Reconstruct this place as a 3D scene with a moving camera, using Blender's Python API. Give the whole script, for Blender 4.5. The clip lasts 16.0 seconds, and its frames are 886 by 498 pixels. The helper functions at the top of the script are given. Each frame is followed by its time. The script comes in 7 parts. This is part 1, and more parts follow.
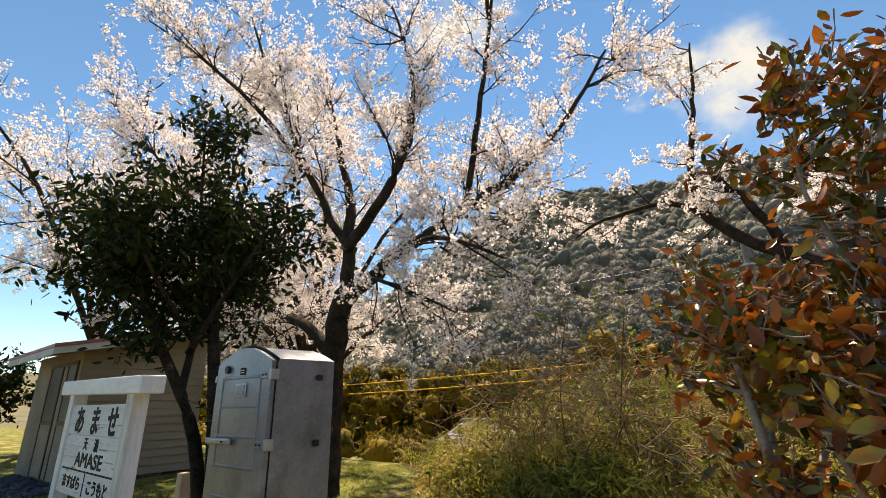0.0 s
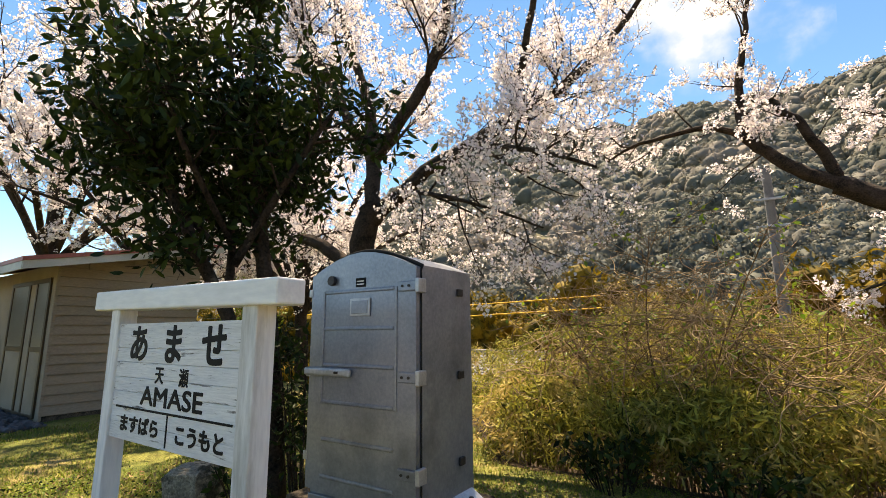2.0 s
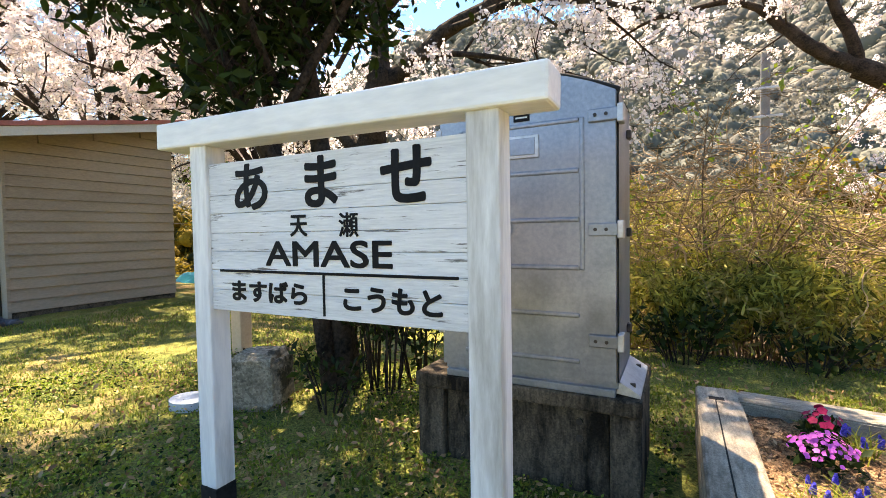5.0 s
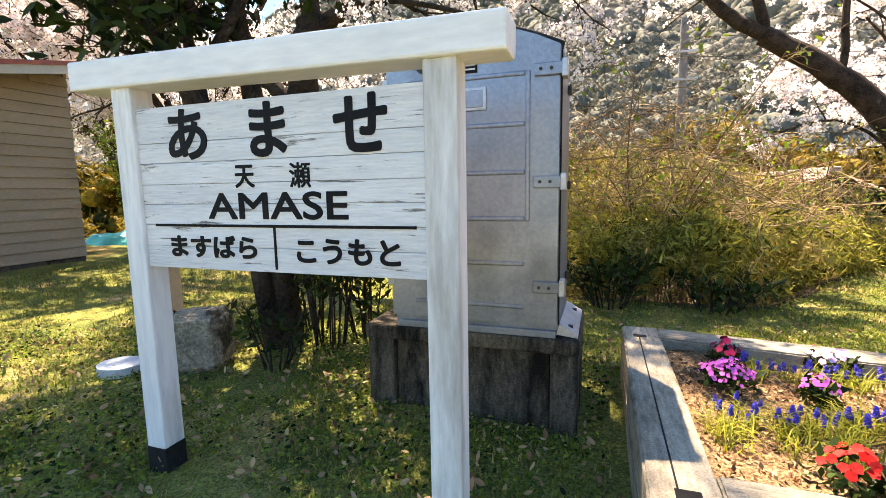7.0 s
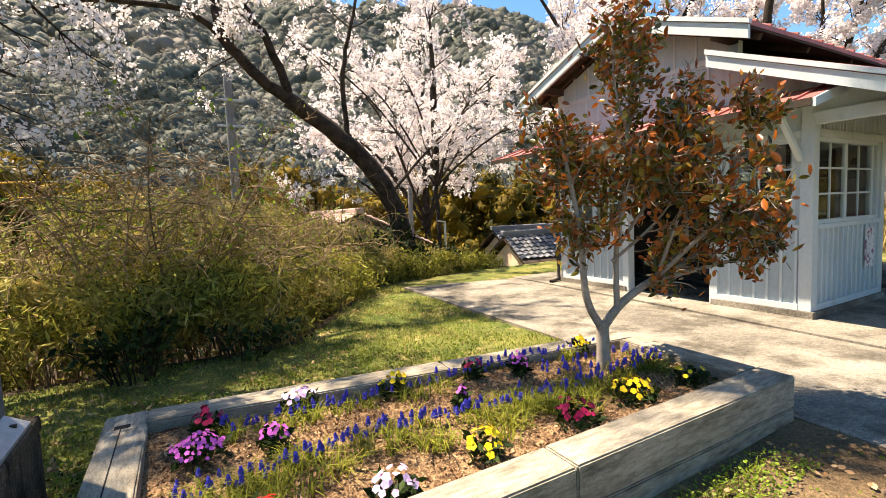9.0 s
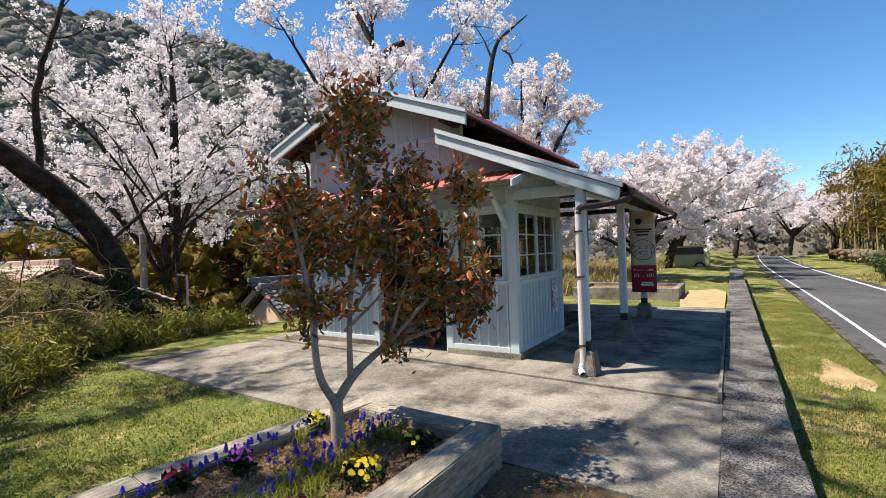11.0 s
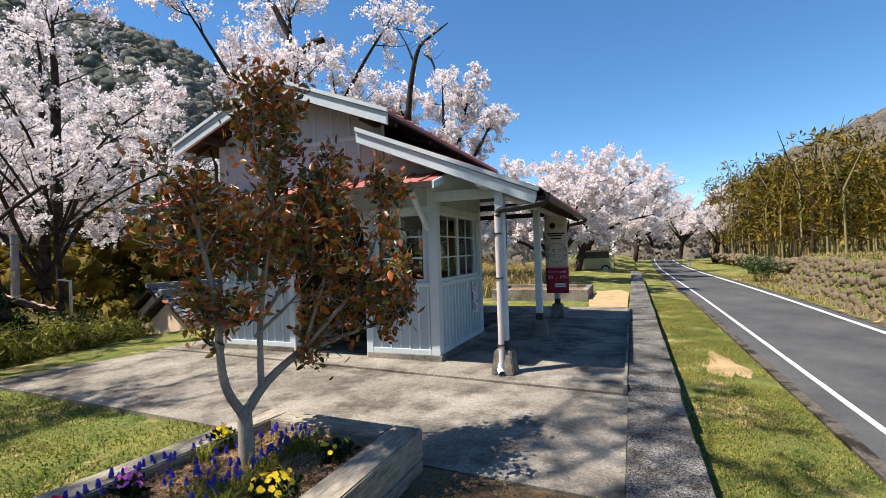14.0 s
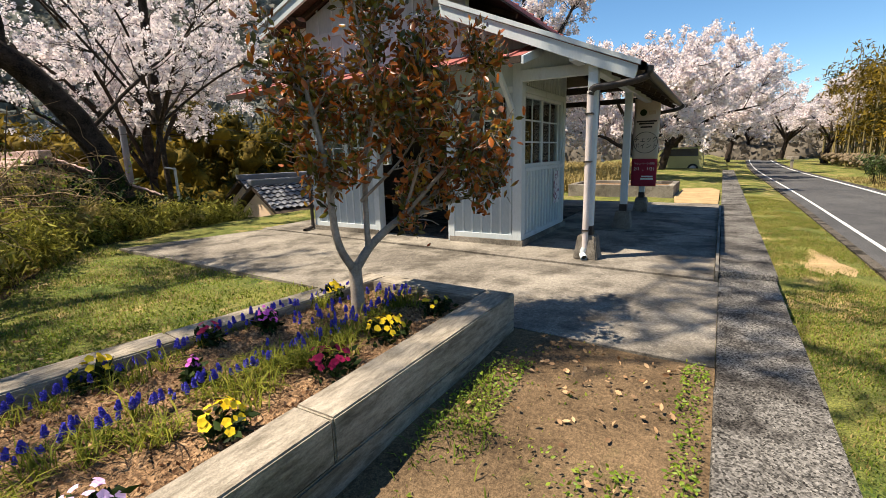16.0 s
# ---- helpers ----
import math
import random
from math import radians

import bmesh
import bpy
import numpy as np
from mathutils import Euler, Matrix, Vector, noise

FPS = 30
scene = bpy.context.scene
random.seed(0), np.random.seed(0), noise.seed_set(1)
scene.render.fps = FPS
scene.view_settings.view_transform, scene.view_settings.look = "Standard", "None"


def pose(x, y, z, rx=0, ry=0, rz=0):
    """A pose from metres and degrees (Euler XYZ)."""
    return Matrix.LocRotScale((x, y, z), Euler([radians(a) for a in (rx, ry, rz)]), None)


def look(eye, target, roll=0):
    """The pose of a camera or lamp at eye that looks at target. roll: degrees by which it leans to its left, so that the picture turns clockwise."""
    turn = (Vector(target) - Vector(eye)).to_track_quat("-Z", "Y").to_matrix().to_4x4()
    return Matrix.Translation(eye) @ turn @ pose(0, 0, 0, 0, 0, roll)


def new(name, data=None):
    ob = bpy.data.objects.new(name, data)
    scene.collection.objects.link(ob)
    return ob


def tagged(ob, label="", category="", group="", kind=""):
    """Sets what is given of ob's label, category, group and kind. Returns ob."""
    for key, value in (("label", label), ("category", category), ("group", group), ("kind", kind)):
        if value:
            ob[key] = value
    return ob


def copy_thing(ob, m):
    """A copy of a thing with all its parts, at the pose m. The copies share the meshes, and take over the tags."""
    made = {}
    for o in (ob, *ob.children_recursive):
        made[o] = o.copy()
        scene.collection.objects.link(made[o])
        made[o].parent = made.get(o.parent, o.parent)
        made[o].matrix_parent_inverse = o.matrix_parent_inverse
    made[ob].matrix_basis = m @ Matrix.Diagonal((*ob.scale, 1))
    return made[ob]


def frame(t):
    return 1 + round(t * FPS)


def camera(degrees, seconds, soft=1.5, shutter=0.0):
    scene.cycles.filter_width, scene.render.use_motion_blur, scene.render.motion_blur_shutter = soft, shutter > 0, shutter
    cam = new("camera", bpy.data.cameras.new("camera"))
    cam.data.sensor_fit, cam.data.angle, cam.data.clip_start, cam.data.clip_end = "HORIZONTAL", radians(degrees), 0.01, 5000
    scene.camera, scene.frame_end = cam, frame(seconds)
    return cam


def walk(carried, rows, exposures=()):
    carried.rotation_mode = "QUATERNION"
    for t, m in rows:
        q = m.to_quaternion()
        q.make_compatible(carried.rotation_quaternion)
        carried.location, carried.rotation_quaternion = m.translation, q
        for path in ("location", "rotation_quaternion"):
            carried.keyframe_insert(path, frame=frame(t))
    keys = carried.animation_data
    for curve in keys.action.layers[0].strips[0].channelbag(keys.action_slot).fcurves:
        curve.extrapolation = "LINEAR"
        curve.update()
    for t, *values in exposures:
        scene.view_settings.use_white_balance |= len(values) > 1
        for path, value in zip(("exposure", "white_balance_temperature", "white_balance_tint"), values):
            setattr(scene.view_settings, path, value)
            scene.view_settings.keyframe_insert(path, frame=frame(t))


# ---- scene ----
cam = camera(87.8, 16.0, soft=0.6)

PATH = [
    (0, (0.096, 0.072, 1.459), (-1.1, 1.548, 2.083), -1.2),
    (0.5, (-0.333, 0.046, 1.46), (-1.482, 1.575, 2.047), -0.8),
    (1, (-0.745, -0.014, 1.465), (-1.869, 1.559, 1.978), -0.7),
    (1.5, (-1.217, 0.031, 1.437), (-2.326, 1.635, 1.88), -0.4),
    (2, (-1.627, 0.002, 1.422), (-2.718, 1.641, 1.773), -0.5),
    (2.5, (-1.96, 0.026, 1.389), (-3.032, 1.693, 1.654), -0.4),
    (3, (-2.275, 0.085, 1.356), (-3.328, 1.777, 1.526), -0.7),
    (3.5, (-2.534, 0.014, 1.314), (-3.585, 1.712, 1.42), -0.5),
    (4, (-2.704, -0.044, 1.267), (-3.734, 1.67, 1.309), -0.5),
    (4.2, (-2.781, -0.045, 1.244), (-3.792, 1.681, 1.264), -0.6),
    (6.3, (-2.937, -0.145, 1.15), (-3.7, 1.69, 0.927), -0.9),
    (6.5, (-2.943, -0.142, 1.15), (-3.689, 1.698, 0.911), -0.9),
    (7, (-2.953, -0.138, 1.154), (-3.597, 1.738, 0.897), -1.0),
    (7.5, (-2.938, -0.123, 1.194), (-3.293, 1.829, 0.937), -1.3),
    (8, (-2.758, -0.097, 1.231), (-2.668, 1.887, 0.99), -1.9),
    (8.5, (-2.557, -0.136, 1.254), (-1.98, 1.768, 1.048), -2.3),
    (9, (-2.378, -0.16, 1.327), (-1.399, 1.576, 1.167), -2.4),
    (9.5, (-2.276, -0.162, 1.4), (-1.036, 1.403, 1.286), -2.4),
    (10, (-2.171, -0.158, 1.429), (-0.725, 1.221, 1.357), -2.3),
    (10.2, (-2.152, -0.171, 1.443), (-0.639, 1.135, 1.387), -2.2),
    (12.3, (-2.033, -0.209, 1.455), (-0.206, 0.6, 1.536), -2.2),
    (12.5, (-2.04, -0.201, 1.458), (-0.2, 0.578, 1.545), -2.2),
    (13, (-2.041, -0.204, 1.449), (-0.18, 0.523, 1.547), -2.1),
    (13.5, (-2.036, -0.21, 1.451), (-0.174, 0.515, 1.528), -2.0),
    (14, (-2.035, -0.173, 1.423), (-0.185, 0.587, 1.436), -1.9),
    (14.5, (-2.035, -0.128, 1.366), (-0.211, 0.688, 1.283), -1.7),
    (15, (-2.072, -0.099, 1.319), (-0.288, 0.783, 1.121), -1.7),
    (15.5, (-2.125, -0.061, 1.266), (-0.389, 0.882, 0.958), -1.6),
    (16, (-2.175, -0.028, 1.241), (-0.498, 0.982, 0.833), -1.5),
]
EXPOSURES = [(0, 1.22, 9200, 12), (1.5, 1.40, 9200, 12), (2.5, 1.86, 9300, 15), (3.5, 2.30, 9100, 16), (6.5, 2.52, 9000, 16), (7.5, 2.46, 9000, 16), (8.5, 2.02, 8500, 11), (9.5, 1.40, 7700, 10), (10.0, 1.18, 7200, 9), (12.5, 0.93, 6500, 9), (14.5, 0.95, 6700, 10), (16, 0.97, 7400, 10)]
walk(cam, [(t, look(eye, target, roll)) for t, eye, target, roll in PATH], EXPOSURES)

# ---- world, sun, exposure ----
SUN_TRAVEL = Vector((0.33, -0.42, -1.0))
world = bpy.data.worlds.new("sky")
scene.world = world
world.use_nodes = True
sky = world.node_tree.nodes.new("ShaderNodeTexSky")
sky.sky_type, sky.sun_disc = "NISHITA", False
to_sun = -SUN_TRAVEL.normalized()
sky.sun_elevation = math.asin(to_sun.z)
sky.sun_rotation = math.atan2(to_sun.x, to_sun.y)
sky.air_density, sky.dust_density, sky.ozone_density = 1.0, 0.0, 5.0
sky.altitude = 1200
background = world.node_tree.nodes["Background"]
background.inputs[1].default_value = 0.1
tone = world.node_tree.nodes.new("ShaderNodeHueSaturation")
tone.inputs["Hue"].default_value, tone.inputs["Saturation"].default_value = 0.497, 1.16
world.node_tree.links.new(sky.outputs[0], tone.inputs["Color"])
world.node_tree.links.new(tone.outputs[0], background.inputs[0])
sun = bpy.data.lights.new("sun", "SUN")
sun.energy, sun.angle, sun.color = 5.0, radians(0.55), (1.0, 0.94, 0.86)
new("sun", sun).matrix_world = look((0, 0, 30), Vector((0, 0, 30)) + SUN_TRAVEL)

# ---- small tools ----
rng = random.Random(7)


def part(name, mesh, material, parent=None, label=""):
    """Links a bmesh or a mesh as one object, under a parent if given."""
    if isinstance(mesh, bmesh.types.BMesh):
        me = bpy.data.meshes.new(name)
        mesh.to_mesh(me)
        mesh.free()
    else:
        me = mesh
    if material is not None and not me.materials:
        me.materials.append(material)
    ob = new(name, me)
    if parent is not None:
        ob.parent = parent
        ob.matrix_parent_inverse = parent.matrix_world.inverted()
    return tagged(ob, label)


def thing(name, place, label, category, group="", kind=""):
    """An Empty at a thing's base."""
    ob = new(name)
    ob.empty_display_size = 0.1
    ob.matrix_world = Matrix.Translation(place)
    return tagged(ob, label, category, group, kind)


def box_into(bm, lo, hi, bevel=0.0, m=None):
    ret = bmesh.ops.create_cube(bm, size=1)
    size = [max(1e-4, b - a) for a, b in zip(lo, hi)]
    mid = [(a + b) / 2 for a, b in zip(lo, hi)]
    bmesh.ops.transform(bm, matrix=Matrix.Translation(mid) @ Matrix.Diagonal((*size, 1)), verts=ret["verts"])
    verts = ret["verts"]
    if bevel:
        edges = list({e for v in verts for e in v.link_edges})
        verts = list({v for f in bmesh.ops.bevel(bm, geom=edges, offset=bevel, segments=2, affect="EDGES", profile=0.5)["faces"] for v in f.verts} | {v for v in verts if v.is_valid})
    if m is not None:
        bmesh.ops.transform(bm, matrix=m, verts=[v for v in verts if v.is_valid])
    return bm


def box(lo, hi, bevel=0.0, m=None):
    return box_into(bmesh.new(), lo, hi, bevel, m)


def boxes(spans, bevel=0.0):
    bm = bmesh.new()
    for lo, hi in spans:
        box_into(bm, lo, hi, bevel)
    return bm


def bar(a, b, w, h, bevel=0.004, up=(0, 0, 1)):
    """A beam of width w and height h from a to b."""
    a, b = Vector(a), Vector(b)
    d = b - a
    x = d.normalized()
    y = Vector(up).cross(x).normalized()
    z = x.cross(y)
    m = Matrix((x, y, z)).transposed().to_4x4()
    m.translation = a
    return box((0, -w / 2, -h / 2), (d.length, w / 2, h / 2), bevel, m)


def prism(outline, lo, hi, axis="y"):
    """A solid of a flat outline, drawn out along an axis."""
    bm = bmesh.new()
    def at(p, v):
        return {"x": (v, p[0], p[1]), "y": (p[0], v, p[1]), "z": (p[0], p[1], v)}[axis]
    a = [bm.verts.new(at(p, lo)) for p in outline]
    b = [bm.verts.new(at(p, hi)) for p in outline]
    n = len(a)
    bm.faces.new(a)
    bm.faces.new(b[::-1])
    for i in range(n):
        bm.faces.new((a[i], b[i], b[(i + 1) % n], a[(i + 1) % n]))
    bmesh.ops.recalc_face_normals(bm, faces=bm.faces)
    return bm


def mesh_of(name, verts, faces, smooth=False):
    """A mesh from numpy rows of corners and of quads or triangles."""
    verts, faces = np.asarray(verts, dtype=np.float32), np.asarray(faces, dtype=np.int32)
    me = bpy.data.meshes.new(name)
    n, k = faces.shape
    me.vertices.add(len(verts))
    me.vertices.foreach_set("co", verts.ravel())
    me.loops.add(n * k)
    me.loops.foreach_set("vertex_index", faces.ravel())
    me.polygons.add(n)
    me.polygons.foreach_set("loop_start", np.arange(0, n * k, k, dtype=np.int32))
    me.polygons.foreach_set("loop_total", np.full(n, k, dtype=np.int32))
    if smooth:
        me.polygons.foreach_set("use_smooth", np.ones(n, dtype=bool))
    me.update(calc_edges=True)
    return me


def tubes(name, lines, sides=6):
    """A mesh of tapered tubes; each line is a list of (point, radius)."""
    vs, fs, base = [], [], 0
    ring = np.linspace(0, 2 * np.pi, sides, endpoint=False)
    for line in lines:
        pts = np.array([tuple(p) for p, r in line], dtype=float)
        rad = np.array([r for p, r in line])
        tan = np.gradient(pts, axis=0)
        tan /= np.linalg.norm(tan, axis=1)[:, None] + 1e-9
        ref = np.where(np.abs(tan[:, 2:3]) > 0.9, np.array([[1.0, 0, 0]]), np.array([[0, 0, 1.0]]))
        u = np.cross(tan, ref)
        u /= np.linalg.norm(u, axis=1)[:, None] + 1e-9
        v = np.cross(tan, u)
        loop = pts[:, None] + rad[:, None, None] * (np.cos(ring)[None, :, None] * u[:, None] + np.sin(ring)[None, :, None] * v[:, None])
        vs.append(loop.reshape(-1, 3))
        n = len(line)
        i, j = np.meshgrid(np.arange(n - 1), np.arange(sides), indexing="ij")
        k = (j + 1) % sides
        fs.append(np.stack([base + i * sides + j, base + i * sides + k, base + (i + 1) * sides + k, base + (i + 1) * sides + j], -1).reshape(-1, 4))
        base += n * sides
    return mesh_of(name, np.concatenate(vs), np.concatenate(fs), smooth=True)


def curve_points(points, steps=5):
    """A smooth line of (point, radius) through a few control points with radii."""
    out = []
    p = [Vector(q[0]) for q in points]
    r = [q[1] for q in points]
    for i in range(len(p) - 1):
        a, b, c, d = p[max(i - 1, 0)], p[i], p[i + 1], p[min(i + 2, len(p) - 1)]
        for s in range(steps):
            t = s / steps
            q = 0.5 * ((2 * b) + (c - a) * t + (2 * a - 5 * b + 4 * c - d) * t * t + (3 * b - a - 3 * c + d) * t ** 3)
            out.append((q, r[i] * (1 - t) + r[i + 1] * t))
    out.append((p[-1], r[-1]))
    return out


def leaves(name, centres, size, seed, ratio=0.5, fold=0.25, droop=0.0, spread=None, jitter=0.35):
    """A mesh of small folded leaves (two quads each) round the given centres."""
    g = np.random.default_rng(seed)
    c = np.asarray(centres, dtype=float)
    n = len(c)
    d = g.normal(size=(n, 3)) if spread is None else np.asarray(spread) + g.normal(size=(n, 3)) * 0.5
    d[:, 2] -= droop
    d /= np.linalg.norm(d, axis=1)[:, None]
    s = g.normal(size=(n, 3))
    s -= d * (s * d).sum(1)[:, None]
    s /= np.linalg.norm(s, axis=1)[:, None]
    up = np.cross(d, s)
    L = size * (1 + jitter * g.uniform(-1, 1, n))[:, None]
    W = L * ratio * 0.5
    a, tip = c, c + d * L
    mid = c + d * L * 0.45 - up * W * fold
    tipdown = tip - up * L * fold * 0.5
    left, right = c + d * L * 0.45 + s * W, c + d * L * 0.45 - s * W
    v = np.stack([a, left, tipdown, mid, right], 1).reshape(-1, 3)
    o = np.arange(n)[:, None] * 5
    f = np.concatenate([o + np.array([[0, 3, 2, 1]]), o + np.array([[0, 4, 2, 3]])])
    return mesh_of(name, v, f)


def oval_leaves(name, centres, size, seed, ratio=0.46, fold=0.3, droop=0.0, spread=None):
    """A mesh of pointed oval leaves folded along the midrib, eight triangles each."""
    g = np.random.default_rng(seed)
    c = np.asarray(centres, dtype=float)
    n = len(c)
    d = g.normal(size=(n, 3)) if spread is None else np.asarray(spread) + g.normal(size=(n, 3)) * 0.5
    d[:, 2] -= droop
    d /= np.linalg.norm(d, axis=1)[:, None]
    s = g.normal(size=(n, 3))
    s -= d * (s * d).sum(1)[:, None]
    s /= np.linalg.norm(s, axis=1)[:, None]
    up = np.cross(d, s)
    L = size * (1 + 0.35 * g.uniform(-1, 1, n))[:, None]
    W = L * ratio * 0.5
    rows = [c]
    for along, wide, bend in ((0.3, 0.85, 0.0), (0.66, 0.8, 0.10)):
        rib = c + d * L * along - up * (W * fold + L * bend * 0.4)
        rows += [rib, rib + s * W * wide + up * W * fold, rib - s * W * wide + up * W * fold]
    rows.append(c + d * L - up * L * 0.12)
    v = np.stack(rows, 1).reshape(-1, 3)
    o = np.arange(n)[:, None] * 8
    corners = ((0, 1, 2), (0, 3, 1), (1, 4, 5), (1, 5, 2), (1, 6, 4), (1, 3, 6), (4, 7, 5), (4, 6, 7))
    return mesh_of(name, v, np.concatenate([o + np.array([k]) for k in corners]))


def petals(name, centres, size, seed, per=6, radius=0.05, upright=1.0):
    """A mesh of loose blossom clusters: small bent quads scattered round each centre."""
    g = np.random.default_rng(seed)
    c = np.repeat(np.asarray(centres, dtype=float), per, axis=0)
    n = len(c)
    off = g.normal(size=(n, 3))
    off *= (radius * g.uniform(0.3, 1.0, n) / np.linalg.norm(off, axis=1))[:, None]
    c = c + off
    d = g.normal(size=(n, 3)) * np.array([1, 1, upright])
    d /= np.linalg.norm(d, axis=1)[:, None]
    lay = g.normal(size=(n, 3)) * np.array([upright, upright, 1])
    s = np.cross(d, lay)
    s /= np.linalg.norm(s, axis=1)[:, None]
    up = np.cross(d, s)
    h = (size * g.uniform(0.6, 1.25, n) * 0.5)[:, None]
    v = np.stack([c - d * h, c + s * h + up * h * 0.35, c + d * h, c - s * h + up * h * 0.35], 1).reshape(-1, 3)
    f = np.arange(n)[:, None] * 4 + np.array([[0, 1, 2, 3]])
    return mesh_of(name, v, f)


def blades(name, roots, height, seed, width=0.006, lean=0.5):
    """A mesh of grass blades: bent tapering strips."""
    g = np.random.default_rng(seed)
    c = np.asarray(roots, dtype=float)
    n = len(c)
    ang = g.uniform(0, 2 * np.pi, n)
    d = np.stack([np.cos(ang), np.sin(ang), np.zeros(n)], 1)
    s = np.stack([-np.sin(ang), np.cos(ang), np.zeros(n)], 1)
    h = (np.asarray(height) * g.uniform(0.5, 1.3, n))[:, None]
    k = (lean * g.uniform(0.2, 1.3, n))[:, None]
    w = (width * g.uniform(0.7, 1.3, n))[:, None]
    up = np.array([[0, 0, 1.0]])
    mid = c + up * h * 0.6 + d * h * k * 0.35
    tip = c + up * h * (1 - 0.25 * k) + d * h * k
    v = np.stack([c - s * w, c + s * w, mid + s * w * 0.8, mid - s * w * 0.8, tip], 1).reshape(-1, 3)
    o = np.arange(n)[:, None] * 5
    f = np.concatenate([o + np.array([[0, 1, 2, 3]]), o + np.array([[3, 2, 4, 4]])])
    me = bpy.data.meshes.new(name)
    tri = o + np.array([[3, 2, 4]])
    quad = o + np.array([[0, 1, 2, 3]])
    q1, q2 = quad[:, [0, 1, 2]], quad[:, [0, 2, 3]]
    bpy.data.meshes.remove(me)
    return mesh_of(name, v, np.concatenate([q1, q2, tri]))


def text_mesh(words, size, depth=0.0015, bold=0.0, spacing=1.0):
    """The words as a mesh in the x-y plane, centred."""
    cu = bpy.data.curves.new("lettering", "FONT")
    cu.body, cu.size, cu.extrude, cu.offset, cu.space_character = words, size, depth, bold, spacing
    cu.align_x, cu.align_y, cu.resolution_u = "CENTER", "CENTER", 4
    ob = new("lettering", cu)
    bpy.context.view_layer.update()
    me = bpy.data.meshes.new_from_object(ob.evaluated_get(bpy.context.evaluated_depsgraph_get()))
    bpy.data.objects.remove(ob)
    bpy.data.curves.remove(cu)
    me.materials.clear()
    if len(me.vertices):
        co = np.empty(len(me.vertices) * 3)
        me.vertices.foreach_get("co", co)
        co = co.reshape(-1, 3)
        mid = (co.min(0) + co.max(0)) / 2
        co[:, :2] -= mid[:2]
        me.vertices.foreach_set("co", co.ravel())
    return me


# ---- materials ----
def surface(name, dark, light, scale=4.0, fine=60.0, rough=0.7, bump=0.15, metal=0.0, stain=None, stain_scale=1.5, stain_edge=(0.55, 0.7), stretch=(1, 1, 1), sheen_through=0.0, island=0.0, coat=0.0, bump_distance=0.01, speckle=None):
    """Two colours mixed by coarse and fine noise, an optional third one in patches, and fine relief."""
    mt = bpy.data.materials.new(name)
    mt.use_nodes = True
    nt = mt.node_tree
    nd, ln = nt.nodes, nt.links
    shader = nd["Principled BSDF"]
    coord = nd.new("ShaderNodeTexCoord")
    scaler = nd.new("ShaderNodeMapping")
    scaler.inputs["Scale"].default_value = stretch
    ln.new(coord.outputs["Object"], scaler.inputs[0])
    coarse, grain = nd.new("ShaderNodeTexNoise"), nd.new("ShaderNodeTexNoise")
    for node, sc, det in ((coarse, scale, 5), (grain, fine, 3)):
        node.inputs["Scale"].default_value, node.inputs["Detail"].default_value, node.inputs["Roughness"].default_value = sc, det, 0.6
        ln.new(scaler.outputs[0], node.inputs["Vector"])
    add = nd.new("ShaderNodeMath")
    add.operation = "MULTIPLY_ADD"
    ln.new(grain.outputs[0], add.inputs[0])
    add.inputs[1].default_value = 0.7
    ln.new(coarse.outputs[0], add.inputs[2])
    ramp = nd.new("ShaderNodeMapRange")
    ramp.inputs[1].default_value, ramp.inputs[2].default_value = 0.62, 1.08
    ln.new(add.outputs[0], ramp.inputs[0])
    value = ramp.outputs[0]
    if island:
        geo = nd.new("ShaderNodeNewGeometry")
        mixv = nd.new("ShaderNodeMix")
        mixv.inputs[0].default_value = island
        ln.new(value, mixv.inputs[2])
        ln.new(geo.outputs["Random Per Island"], mixv.inputs[3])
        value = mixv.outputs[0]
    mix = nd.new("ShaderNodeMix")
    mix.data_type = "RGBA"
    mix.inputs[6].default_value, mix.inputs[7].default_value = (*dark, 1), (*light, 1)
    ln.new(value, mix.inputs[0])
    colour = mix.outputs[2]
    if stain:
        patch = nd.new("ShaderNodeTexNoise")
        patch.inputs["Scale"].default_value, patch.inputs["Detail"].default_value, patch.inputs["Roughness"].default_value = stain_scale, 8, 0.68
        ln.new(scaler.outputs[0], patch.inputs["Vector"])
        edge = nd.new("ShaderNodeMapRange")
        edge.inputs[1].default_value, edge.inputs[2].default_value = stain_edge
        ln.new(patch.outputs[0], edge.inputs[0])
        over = nd.new("ShaderNodeMix")
        over.data_type = "RGBA"
        over.inputs[7].default_value = (*stain, 1)
        ln.new(edge.outputs[0], over.inputs[0])
        ln.new(colour, over.inputs[6])
        colour = over.outputs[2]
    if speckle:
        cells = nd.new("ShaderNodeTexVoronoi")
        cells.inputs["Scale"].default_value = speckle[0]
        ln.new(coord.outputs["Object"], cells.inputs["Vector"])
        one = nd.new("ShaderNodeSeparateColor")
        ln.new(cells.outputs["Color"], one.inputs[0])
        lift = nd.new("ShaderNodeMapRange")
        lift.inputs[3].default_value, lift.inputs[4].default_value = 1 - speckle[1], 1 + speckle[1]
        ln.new(one.outputs[0], lift.inputs[0])
        grit = nd.new("ShaderNodeVectorMath")
        grit.operation = "SCALE"
        ln.new(colour, grit.inputs[0])
        ln.new(lift.outputs[0], grit.inputs["Scale"])
        colour = grit.outputs[0]
    ln.new(colour, shader.inputs["Base Color"])
    shader.inputs["Roughness"].default_value, shader.inputs["Metallic"].default_value = rough, metal
    shader.inputs["Specular IOR Level"].default_value = 0.12 if rough >= 0.6 and not metal else 0.4
